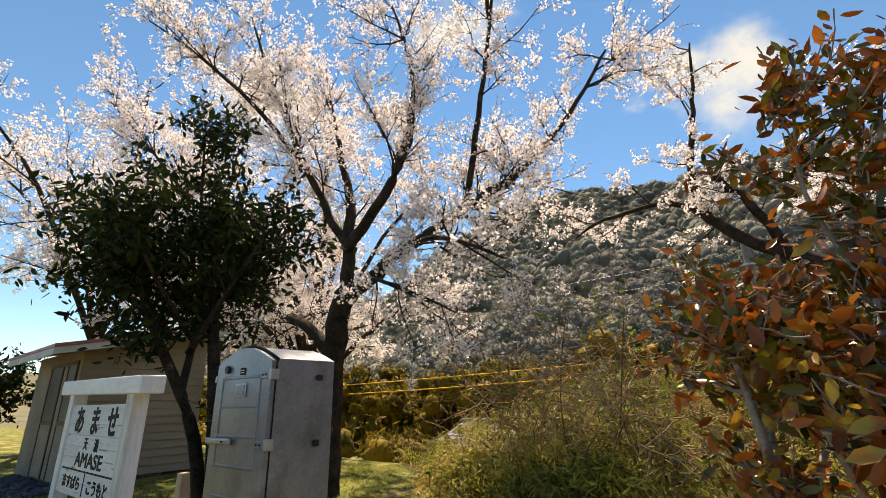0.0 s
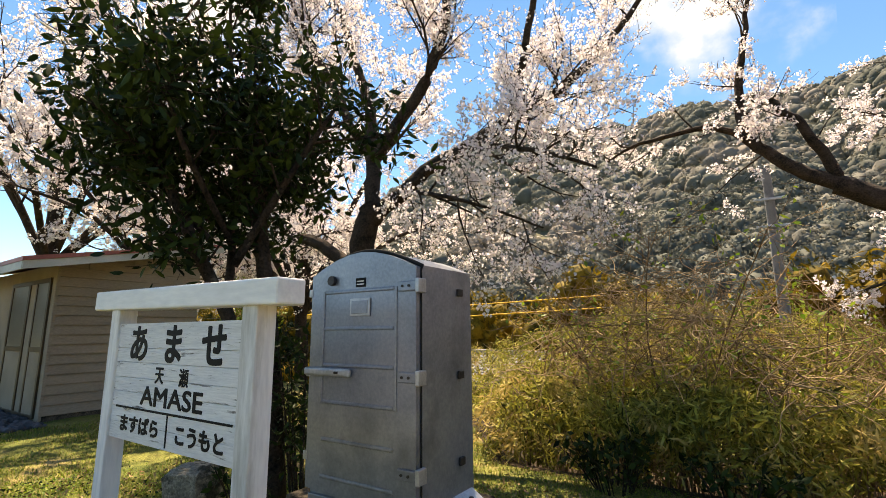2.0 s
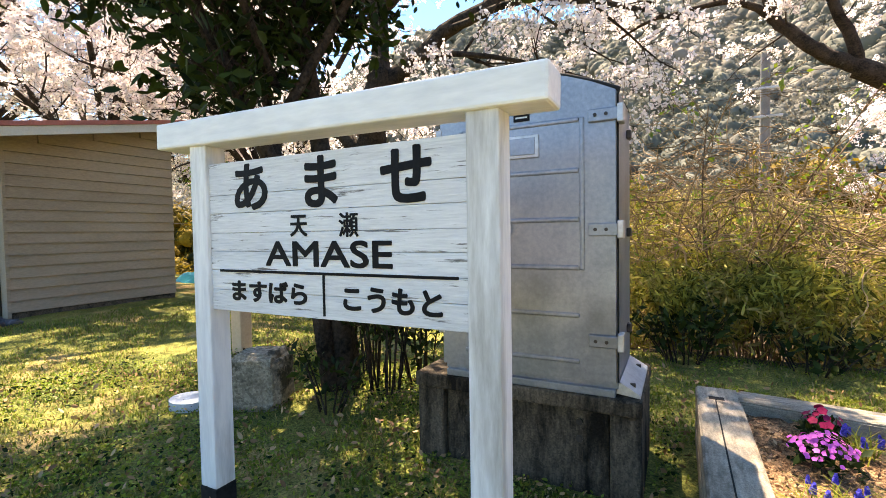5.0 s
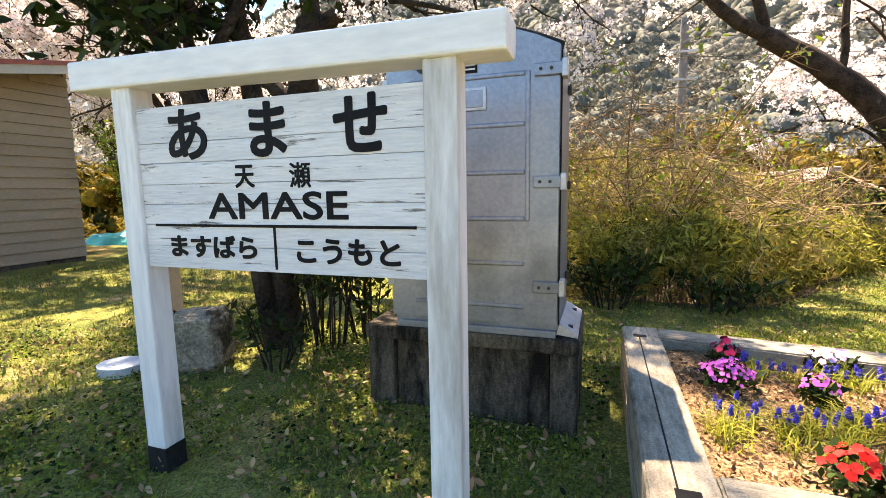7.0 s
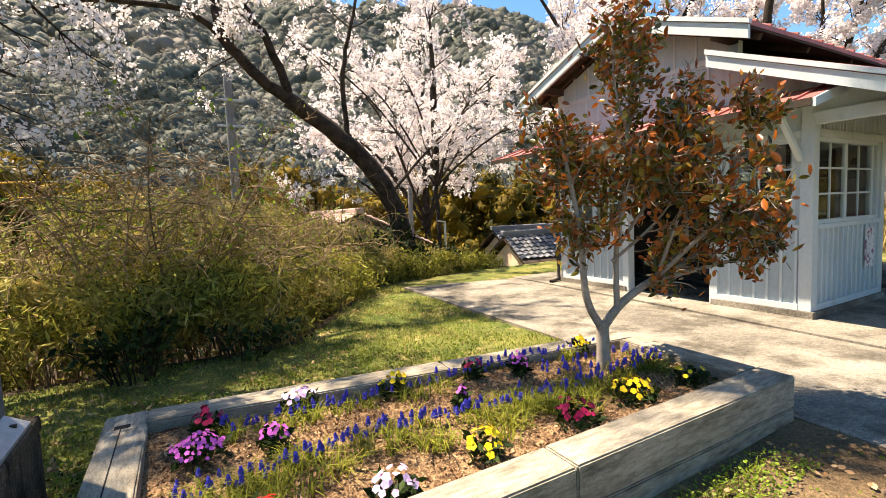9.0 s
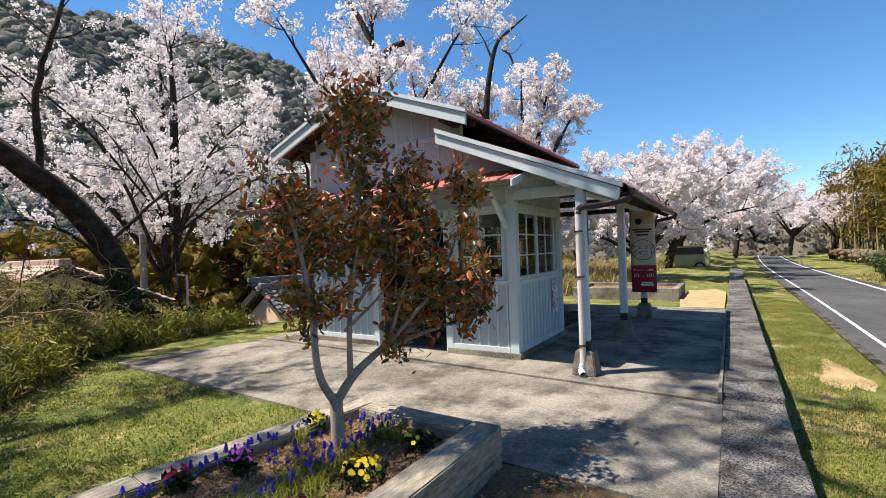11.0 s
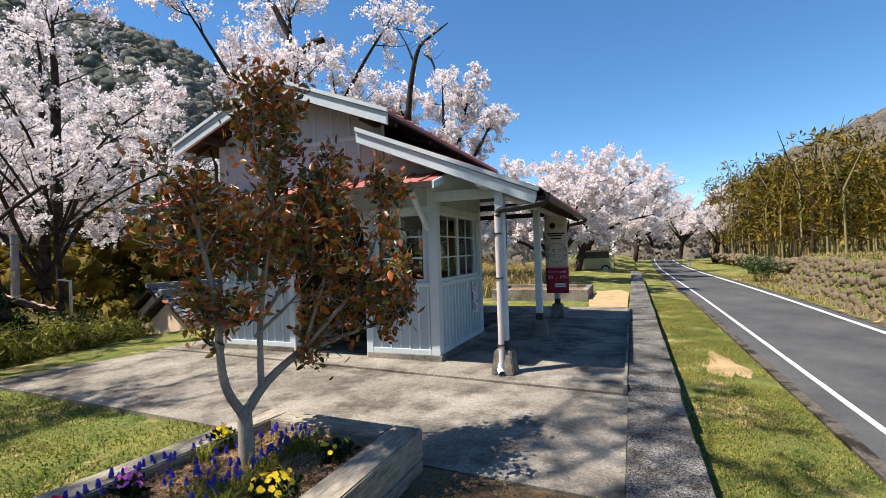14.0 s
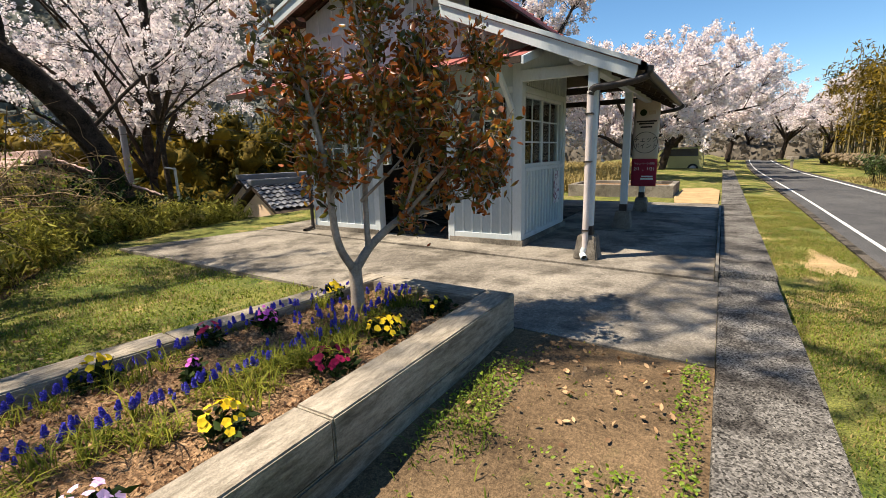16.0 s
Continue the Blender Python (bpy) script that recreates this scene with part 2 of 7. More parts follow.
    shader.inputs["Coat Weight"].default_value = coat
    if bump:
        relief = nd.new("ShaderNodeBump")
        relief.inputs["Strength"].default_value, relief.inputs["Distance"].default_value = bump, bump_distance
        ln.new(add.outputs[0], relief.inputs["Height"])
        ln.new(relief.outputs[0], shader.inputs["Normal"])
    if sheen_through:
        lit = nd.new("ShaderNodeBsdfTranslucent")
        ln.new(colour, lit.inputs["Color"])
        both = nd.new("ShaderNodeMixShader")
        both.inputs[0].default_value = sheen_through
        ln.new(shader.outputs[0], both.inputs[1])
        ln.new(lit.outputs[0], both.inputs[2])
        ln.new(both.outputs[0], nd["Material Output"].inputs[0])
    return mt


M = {}
# brown lowered to include tree shade that the limbs cast too weakly
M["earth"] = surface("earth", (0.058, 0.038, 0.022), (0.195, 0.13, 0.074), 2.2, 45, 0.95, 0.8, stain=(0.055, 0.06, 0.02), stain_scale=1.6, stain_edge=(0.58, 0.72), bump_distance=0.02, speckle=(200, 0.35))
M["turf"] = surface("turf", (0.045, 0.072, 0.016), (0.20, 0.19, 0.052), 1.6, 60, 0.95, 0.8, stain=(0.36, 0.26, 0.115), stain_scale=1.1, stain_edge=(0.53, 0.65), bump_distance=0.03, speckle=(110, 0.45))
M["grass_blade"] = surface("grass_blade", (0.03, 0.08, 0.008), (0.28, 0.31, 0.048), 1.6, 30, 0.6, 0, sheen_through=0.34, island=0.5)
M["dry_blade"] = surface("dry_blade", (0.12, 0.09, 0.03), (0.44, 0.34, 0.14), 2, 30, 0.7, 0, sheen_through=0.3, island=0.75)
M["tuft"] = surface("tuft", (0.05, 0.09, 0.010), (0.36, 0.34, 0.05), 2.0, 30, 0.6, 0, sheen_through=0.35, island=0.75)
M["soil"] = surface("soil", (0.07, 0.036, 0.02), (0.36, 0.22, 0.12), 9, 60, 0.95, 1.0, bump_distance=0.03, speckle=(130, 0.6))
M["chips"] = surface("chips", (0.13, 0.06, 0.03), (0.55, 0.36, 0.2), 20, 90, 0.9, 0, island=0.9)
M["concrete"] = surface("concrete", (0.115, 0.10, 0.083), (0.315, 0.28, 0.23), 1.1, 45, 0.9, 0.6, stain=(0.085, 0.074, 0.06), stain_scale=2.0, stain_edge=(0.47, 0.63), speckle=(150, 0.28))
M["concrete_old"] = surface("concrete_old", (0.06, 0.05, 0.04), (0.20, 0.172, 0.14), 3.2, 60, 0.92, 0.7, stain=(0.022, 0.019, 0.015), stain_scale=3.2, stain_edge=(0.43, 0.58), speckle=(140, 0.35))
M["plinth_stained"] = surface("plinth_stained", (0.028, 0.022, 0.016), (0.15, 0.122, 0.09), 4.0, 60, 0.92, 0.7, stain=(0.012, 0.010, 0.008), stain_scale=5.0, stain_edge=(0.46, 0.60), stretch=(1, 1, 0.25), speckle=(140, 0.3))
M["kerbstone"] = surface("kerbstone", (0.06, 0.055, 0.05), (0.22, 0.205, 0.185), 1.2, 70, 0.95, 1.0, stain=(0.035, 0.031, 0.028), stain_scale=2.6, stain_edge=(0.46, 0.64), bump_distance=0.02, speckle=(120, 0.85))
M["asphalt"] = surface("asphalt", (0.046, 0.046, 0.048), (0.098, 0.096, 0.094), 0.7, 160, 0.88, 0.4, speckle=(160, 0.4))
M["road_paint"] = surface("road_paint", (0.50, 0.50, 0.48), (0.72, 0.72, 0.70), 3, 90, 0.75, 0.2, stain=(0.16, 0.16, 0.16), stain_scale=9, stain_edge=(0.54, 0.68))
M["white_wood"] = surface("white_wood", (0.60, 0.61, 0.63), (0.84, 0.84, 0.83), 3.5, 50, 0.62, 0.3, stain=(0.33, 0.31, 0.275), stain_scale=4.5, stain_edge=(0.49, 0.70), stretch=(1, 1, 0.14))
M["white_panel"] = surface("white_panel", (0.54, 0.55, 0.57), (0.80, 0.80, 0.80), 3.0, 60, 0.6, 0.35, stain=(0.16, 0.15, 0.14), stain_scale=19, stain_edge=(0.585, 0.65), stretch=(0.22, 1, 2.6))
M["beam_white"] = surface("beam_white", (0.68, 0.69, 0.70), (0.86, 0.86, 0.85), 2.5, 40, 0.55, 0.15, stain=(0.5, 0.48, 0.42), stain_scale=2.5, stain_edge=(0.62, 0.8), stretch=(0.2, 1, 1))
M["ink"] = surface("ink", (0.004, 0.004, 0.005), (0.012, 0.012, 0.014), 8, 80, 0.6, 0)
M["silver_paint"] = surface("silver_paint", (0.20, 0.225, 0.27), (0.33, 0.36, 0.41), 1.8, 50, 0.36, 0.08, metal=0.6, stain=(0.15, 0.165, 0.19), stain_scale=2.2, stain_edge=(0.50, 0.70))
M["galvanised"] = surface("galvanised", (0.36, 0.37, 0.39), (0.55, 0.56, 0.58), 6, 70, 0.45, 0.1, metal=0.7, stain=(0.2, 0.13, 0.08), stain_scale=9, stain_edge=(0.66, 0.75))
M["black_rubber"] = surface("black_rubber", (0.012, 0.012, 0.012), (0.03, 0.03, 0.03), 6, 60, 0.7, 0)
M["timber_grey"] = surface("timber_grey", (0.13, 0.11, 0.082), (0.42, 0.365, 0.29), 3.0, 34, 0.88, 0.9, stain=(0.07, 0.054, 0.04), stain_scale=4.0, stain_edge=(0.56, 0.68), stretch=(0.3, 1.3, 1.3), speckle=(240, 0.2))
M["timber_cross"] = surface("timber_cross", (0.13, 0.11, 0.082), (0.42, 0.365, 0.29), 3.0, 34, 0.88, 0.9, stain=(0.07, 0.054, 0.04), stain_scale=4.0, stain_edge=(0.56, 0.68), stretch=(1.3, 0.3, 1.3), speckle=(240, 0.2))
M["wall_blue"] = surface("wall_blue", (0.352, 0.412, 0.436), (0.46, 0.516, 0.532), 1.6, 50, 0.6, 0.15, stain=(0.308, 0.336, 0.34), stain_scale=2.0, stain_edge=(0.58, 0.74), stretch=(1, 1, 0.3))
M["trim_blue"] = surface("trim_blue", (0.456, 0.508, 0.52), (0.56, 0.604, 0.612), 2.5, 50, 0.55, 0.12, stain=(0.36, 0.36, 0.344), stain_scale=3.0, stain_edge=(0.62, 0.78), stretch=(1, 1, 0.4))
M["roof_red"] = surface("roof_red", (0.27, 0.075, 0.065), (0.44, 0.15, 0.13), 2.0, 50, 0.5, 0.1, stain=(0.15, 0.06, 0.05), stain_scale=3, stain_edge=(0.56, 0.7))
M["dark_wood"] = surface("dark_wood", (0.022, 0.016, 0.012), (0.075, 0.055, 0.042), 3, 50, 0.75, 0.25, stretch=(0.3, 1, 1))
M["dark_iron"] = surface("dark_iron", (0.022, 0.018, 0.016), (0.06, 0.05, 0.045), 5, 60, 0.5, 0.1, metal=0.3)
M["pipe_pink"] = surface("pipe_pink", (0.50, 0.43, 0.40), (0.66, 0.58, 0.55), 3, 50, 0.5, 0.08)
M["shed_siding"] = surface("shed_siding", (0.24, 0.198, 0.15), (0.35, 0.295, 0.23), 1.8, 60, 0.75, 0.15, stretch=(1, 0.3, 1))
M["shed_trim"] = surface("shed_trim", (0.42, 0.44, 0.43), (0.55, 0.57, 0.56), 2, 50, 0.6, 0.1)
M["bronze_frame"] = surface("bronze_frame", (0.05, 0.036, 0.022), (0.10, 0.07, 0.045), 3, 60, 0.45, 0.05, metal=0.4)
M["frosted"] = surface("frosted", (0.12, 0.11, 0.095), (0.18, 0.165, 0.14), 2, 90, 0.3, 0.1)
M["gravel"] = surface("gravel", (0.04, 0.042, 0.048), (0.13, 0.135, 0.15), 20, 60, 0.8, 0.2, island=0.8)
M["stone"] = surface("stone", (0.16, 0.135, 0.10), (0.42, 0.36, 0.28), 4, 40, 0.9, 1.0, stain=(0.06, 0.052, 0.035), stain_scale=4, stain_edge=(0.5, 0.60), bump_distance=0.02, speckle=(60, 0.3))
M["wall_stone"] = surface("wall_stone", (0.045, 0.036, 0.024), (0.24, 0.18, 0.115), 1.5, 20, 0.95, 0.9, island=0.5)
M["bark"] = surface("bark", (0.012, 0.009, 0.007), (0.065, 0.048, 0.037), 5, 40, 0.95, 0.9, stain=(0.15, 0.135, 0.11), stain_scale=3.5, stain_edge=(0.62, 0.72), bump_distance=0.02)
M["bark_pale"] = surface("bark_pale", (0.21, 0.172, 0.142), (0.40, 0.34, 0.285), 7, 70, 0.8, 0.4)
M["blossom"] = surface("blossom", (0.79, 0.70, 0.705), (0.93, 0.885, 0.88), 1.0, 20, 0.8, 0, sheen_through=0.46, island=0.8)
M["evergreen_leaf"] = surface("evergreen_leaf", (0.003, 0.008, 0.002), (0.036, 0.062, 0.012), 1.5, 20, 0.6, 0, sheen_through=0.12, island=0.8)
M["fresh_leaf"] = surface("fresh_leaf", (0.07, 0.15, 0.012), (0.30, 0.38, 0.04), 1.5, 20, 0.5, 0, sheen_through=0.36, island=0.7)
M["pine_needle"] = surface("pine_needle", (0.012, 0.03, 0.006), (0.09, 0.14, 0.03), 1.5, 20, 0.5, 0, sheen_through=0.15, island=0.7)
M["russet_leaf"] = surface("russet_leaf", (0.055, 0.016, 0.006), (0.60, 0.165, 0.026), 2.5, 30, 0.33, 0, stain=(0.40, 0.28, 0.04), stain_scale=5.0, stain_edge=(0.54, 0.62), sheen_through=0.28, island=0.75)
M["olive_leaf"] = surface("olive_leaf", (0.008, 0.012, 0.003), (0.21, 0.18, 0.022), 2.5, 30, 0.33, 0, stain=(0.22, 0.07, 0.016), stain_scale=5.0, stain_edge=(0.55, 0.63), sheen_through=0.24, island=0.7)
M["bamboo_leaf"] = surface("bamboo_leaf", (0.008, 0.010, 0.003), (0.36, 0.235, 0.026), 0.45, 4, 0.75, 0, stain=(0.03, 0.033, 0.006), stain_scale=0.45, stain_edge=(0.49, 0.59), sheen_through=0.26, island=0.5)
M["thicket_leaf"] = surface("thicket_leaf", (0.010, 0.016, 0.003), (0.46, 0.43, 0.08), 0.9, 14, 0.6, 0, stain=(0.50, 0.37, 0.14), stain_scale=1.3, stain_edge=(0.52, 0.62), sheen_through=0.32, island=0.8)
M["twig"] = surface("twig", (0.07, 0.042, 0.026), (0.36, 0.24, 0.135), 3, 40, 0.9, 0, island=0.7)
M["vine"] = surface("vine", (0.09, 0.055, 0.032), (0.48, 0.34, 0.20), 3, 40, 0.9, 0, island=0.8)
# distance haze is mixed into these pale, bluish greens
M["forest"] = surface("forest", (0.048, 0.060, 0.052), (0.19, 0.19, 0.16), 0.012, 0.3, 0.95, 0, stain=(0.22, 0.195, 0.17), stain_scale=0.022, stain_edge=(0.48, 0.65), island=0.32, sheen_through=0.2)
M["bare_wood"] = surface("bare_wood", (0.08, 0.07, 0.055), (0.19, 0.16, 0.125), 0.012, 0.3, 0.95, 0, island=0.3, sheen_through=0.2)
M["forest_floor"] = surface("forest_floor", (0.08, 0.085, 0.05), (0.16, 0.145, 0.095), 0.02, 0.3, 0.95, 0.3)
M["pole_concrete"] = surface("pole_concrete", (0.15, 0.15, 0.155), (0.24, 0.24, 0.245), 2, 60, 0.85, 0.1)
M["roof_tile"] = surface("roof_tile", (0.085, 0.09, 0.10), (0.24, 0.245, 0.26), 1.5, 30, 0.62, 0.2, island=0.5)
M["plaster"] = surface("plaster", (0.52, 0.37, 0.25), (0.66, 0.49, 0.35), 1.0, 30, 0.85, 0.1)
M["tarp"] = surface("tarp", (0.005, 0.34, 0.33), (0.02, 0.52, 0.50), 2, 40, 0.5, 0.3)
cl = bpy.data.materials.new("cloud")
cl.use_nodes = True
c_nt = cl.node_tree
c_co, c_info, c_add = c_nt.nodes.new("ShaderNodeTexCoord"), c_nt.nodes.new("ShaderNodeObjectInfo"), c_nt.nodes.new("ShaderNodeVectorMath")
c_noise, c_len, c_sum, c_edge = c_nt.nodes.new("ShaderNodeTexNoise"), c_nt.nodes.new("ShaderNodeVectorMath"), c_nt.nodes.new("ShaderNodeMath"), c_nt.nodes.new("ShaderNodeMapRange")
c_glow, c_clear, c_mix = c_nt.nodes.new("ShaderNodeEmission"), c_nt.nodes.new("ShaderNodeBsdfTransparent"), c_nt.nodes.new("ShaderNodeMixShader")
c_nt.links.new(c_co.outputs["Object"], c_add.inputs[0])
c_nt.links.new(c_info.outputs["Random"], c_add.inputs[1])
c_nt.links.new(c_add.outputs[0], c_noise.inputs["Vector"])
c_noise.inputs["Scale"].default_value, c_noise.inputs["Detail"].default_value, c_noise.inputs["Roughness"].default_value = 2.6, 7, 0.55
c_len.operation = "LENGTH"
c_nt.links.new(c_co.outputs["Object"], c_len.inputs[0])
c_sum.operation = "MULTIPLY_ADD"
c_nt.links.new(c_len.outputs["Value"], c_sum.inputs[0])
c_sum.inputs[1].default_value = -1.05
c_nt.links.new(c_noise.outputs[0], c_sum.inputs[2])
c_edge.interpolation_type = "SMOOTHSTEP"
c_edge.inputs[1].default_value, c_edge.inputs[2].default_value = 0.06, 0.52
c_nt.links.new(c_sum.outputs[0], c_edge.inputs[0])
c_glow.inputs[0].default_value, c_glow.inputs[1].default_value = (0.80, 0.89, 1, 1), 0.46
c_nt.links.new(c_edge.outputs[0], c_mix.inputs[0])
c_nt.links.new(c_clear.outputs[0], c_mix.inputs[1])
c_nt.links.new(c_glow.outputs[0], c_mix.inputs[2])
c_nt.links.new(c_mix.outputs[0], c_nt.nodes["Material Output"].inputs[0])
M["cloud"] = cl
M["roof_faded"] = surface("roof_faded", (0.33, 0.22, 0.18), (0.50, 0.36, 0.30), 1.5, 30, 0.7, 0.2, island=0.5)


def plain(name, colour, rough=0.6, spread=0.15, **more):
    return surface(name, tuple(c * (1 - spread) for c in colour), tuple(min(1, c * (1 + spread)) for c in colour), 3, 60, rough, 0.05, **more)


M["flower_blue"] = plain("flower_blue", (0.11, 0.095, 0.56), 0.6, 0.35, island=0.6)
M["flower_pink"] = plain("flower_pink", (0.62, 0.12, 0.50), 0.6, 0.25, island=0.6)
M["flower_yellow"] = plain("flower_yellow", (0.80, 0.55, 0.03), 0.6, 0.2, island=0.6)
M["flower_red"] = plain("flower_red", (0.52, 0.018, 0.015), 0.6, 0.3, island=0.6)
M["flower_maroon"] = plain("flower_maroon", (0.30, 0.012, 0.06), 0.6, 0.3, island=0.6)
M["flower_pale"] = plain("flower_pale", (0.72, 0.48, 0.72), 0.6, 0.25, island=0.6)
M["banner_cloth"] = plain("banner_cloth", (0.70, 0.60, 0.49), 0.8, 0.08, sheen_through=0.25)
M["banner_red"] = plain("banner_red", (0.36, 0.035, 0.06), 0.8, 0.12, sheen_through=0.2)
M["banner_white"] = plain("banner_white", (0.82, 0.78, 0.74), 0.8, 0.05)
M["car_paint"] = plain("car_paint", (0.34, 0.33, 0.14), 0.3, 0.08, coat=0.6)
M["car_dark"] = plain("car_dark", (0.02, 0.02, 0.025), 0.25, 0.2)
M["wire_yellow"] = plain("wire_yellow", (0.62, 0.36, 0.02), 0.6, 0.1)
M["poster"] = plain("poster", (0.62, 0.60, 0.60), 0.6, 0.1, stain=(0.25, 0.10, 0.14), stain_scale=14, stain_edge=(0.5, 0.56))
M["cover_grey"] = plain("cover_grey", (0.42, 0.47, 0.53), 0.6, 0.2)
M["sand"] = plain("sand", (0.36, 0.25, 0.13), 0.95, 0.3)
M["navy_board"] = plain("navy_board", (0.02, 0.035, 0.10), 0.5, 0.2)

glass = bpy.data.materials.new("glass")
glass.use_nodes = True
g_nt = glass.node_tree
g_mix, g_clear, g_gloss = g_nt.nodes.new("ShaderNodeMixShader"), g_nt.nodes.new("ShaderNodeBsdfTransparent"), g_nt.nodes.new("ShaderNodeBsdfGlossy")
g_clear.inputs[0].default_value = (0.86, 0.9, 0.89, 1)
g_gloss.inputs["Roughness"].default_value = 0.03
g_mix.inputs[0].default_value = 0.09
g_nt.links.new(g_clear.outputs[0], g_mix.inputs[1])
g_nt.links.new(g_gloss.outputs[0], g_mix.inputs[2])
g_nt.links.new(g_mix.outputs[0], g_nt.nodes["Material Output"].inputs[0])
M["glass"] = glass

# ---- the ground, one sheet to the horizon ----
def smooth(v):
    v = np.clip(v, 0, 1)
    return v * v * (3 - 2 * v)


def edge_of_bank(x):
    """The y at which the level ground breaks off towards the valley."""
    return np.interp(x, [-60, -9, -6, -4.2, -1.4, -0.4, 0.8, 2.6, 9, 14], [9, 9, 7.0, 4.6, 4.55, 6.0, 7.7, 8.3, 8.6, 10])


def ground_height(x, y):
    x, y = np.asarray(x, dtype=float), np.asarray(y, dtype=float)
    far = np.maximum(np.abs(x) - 20, 0) + np.maximum(np.abs(y) - 20, 0)
    bumps = 0.016 * np.sin(2.1 * x + 0.7 * y) * np.sin(1.7 * y - 0.4 * x) + 0.009 * np.sin(5.3 * x + 1.1) * np.sin(4.7 * y)
    z = bumps - 0.02
    z = z - 1.6 * smooth((y - edge_of_bank(x)) / 4.0) - 0.9 * smooth((y - 16) / 12)
    z = z + 0.16 * smooth((-x - 6) / 4) * smooth((6 - y) / 2 + 1)
    track = smooth((-0.44 - y) / 0.06)
    z = z * (1 - track) + track * (-0.40 + 0.35 * bumps - 0.08 * smooth((-1.3 - y) / 0.7))
    z = z - 0.35 * smooth((x - 12) / 40) * smooth((1.5 - y) / 1.5)
    back = 5.15 + 0.077 * np.clip(x - 11, -3, 12)
    z = z + smooth((-back - y) / 0.9) * (0.1 + 1.2 * smooth((23.5 - x) / 2.5) + 1.2 * smooth((-8 - y) / 14))
    return z + 0.02 * np.sin(far * 0.3)


xs = np.concatenate([np.linspace(-900, -70, 12), np.linspace(-60, -16, 30), np.arange(-15, 12, 0.16), np.linspace(12.2, 60, 90), np.linspace(64, 900, 20)])
ys = np.concatenate([np.linspace(-900, -60, 12), np.linspace(-55, -9, 36), np.arange(-8.8, 12, 0.13), np.linspace(12.2, 40, 50), np.linspace(45, 900, 20)])
gx, gy = np.meshgrid(xs, ys, indexing="ij")
gv = np.stack([gx, gy, ground_height(gx, gy)], -1).reshape(-1, 3)
gi, gj = np.meshgrid(np.arange(len(xs) - 1), np.arange(len(ys) - 1), indexing="ij")
ny = len(ys)
gf = np.stack([gi * ny + gj, (gi + 1) * ny + gj, (gi + 1) * ny + gj + 1, gi * ny + gj + 1], -1).reshape(-1, 4)
ground = part("ground", mesh_of("ground", gv, gf, smooth=True), M["turf"])
tagged(ground, "uneven ground of sparse spring turf and bare earth", "ground", kind="structure")

# bare earth round the planter and the sign, its colour darkened for dappled shade
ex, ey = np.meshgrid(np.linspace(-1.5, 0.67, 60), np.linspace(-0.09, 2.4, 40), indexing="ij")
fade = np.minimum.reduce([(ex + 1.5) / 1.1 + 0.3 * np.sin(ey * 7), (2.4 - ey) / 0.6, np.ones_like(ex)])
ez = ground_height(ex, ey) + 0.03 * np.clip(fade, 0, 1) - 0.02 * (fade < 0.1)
ei, ej = np.meshgrid(np.arange(59), np.arange(39), indexing="ij")
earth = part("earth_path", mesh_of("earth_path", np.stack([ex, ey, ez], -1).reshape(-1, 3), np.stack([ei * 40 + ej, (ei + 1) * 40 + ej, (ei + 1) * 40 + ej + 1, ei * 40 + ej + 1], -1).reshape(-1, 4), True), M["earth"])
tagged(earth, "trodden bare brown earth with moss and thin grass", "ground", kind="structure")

# ---- platform slabs, kerb, road ----
slab = part("pavement", prism([(0.675, -0.0885), (2.62, -0.0885), (2.90, 4.0), (3.05, 6.2), (3.05, 6.78), (1.0, 7.32), (0.85, 3.35)], -0.3, 0.012, "z"), M["concrete"])
tagged(slab, "weathered pale concrete forecourt slab with soft stains", "pavement", kind="structure")
slab2 = part("pavement", prism([(2.635, -0.05), (9.2, -0.05), (9.2, 6.8), (3.065, 6.8), (3.065, 6.2), (2.915, 4.0)], -0.3, 0.03, "z"), M["concrete"])
tagged(slab2, "concrete platform slab under the station roof", "pavement", kind="structure")
for lo, hi in (((5.0, 0.0, 0.02), (5.02, 2.1, 0.032)), ((7.3, 0.0, 0.02), (7.32, 2.1, 0.032))):
    tagged(part("trim", box(lo, hi), M["concrete_old"]), "thin joint across the platform slab", "joint", kind="structure")
tagged(part("trim", box((2.7, -0.085, -0.2), (8.4, -0.055, 0.095)), M["concrete"]), "pale inner face of the platform edge", "kerb", kind="structure")
kerb = thing("platform_edge", (4, -0.3, -0.5), "rough grey concrete coping stones along the platform edge", "kerb", kind="structure")
kx, krng = -14.0, random.Random(3)
while kx < 24:
    step = 1.2
    lift = krng.uniform(-0.004, 0.004) + (0.075 if kx > 2.5 else 0.03)
    part("coping_stone", box((kx + 0.006, -0.55 + krng.uniform(-0.006, 0.006), -0.12), (kx + step - 0.006, -0.09 + krng.uniform(-0.004, 0.004), lift), 0.012), M["kerbstone"], kerb)
    kx += step
part("kerb_wall", box((-14, -0.51, -0.8), (24, -0.11, -0.125)), M["concrete_old"], kerb)


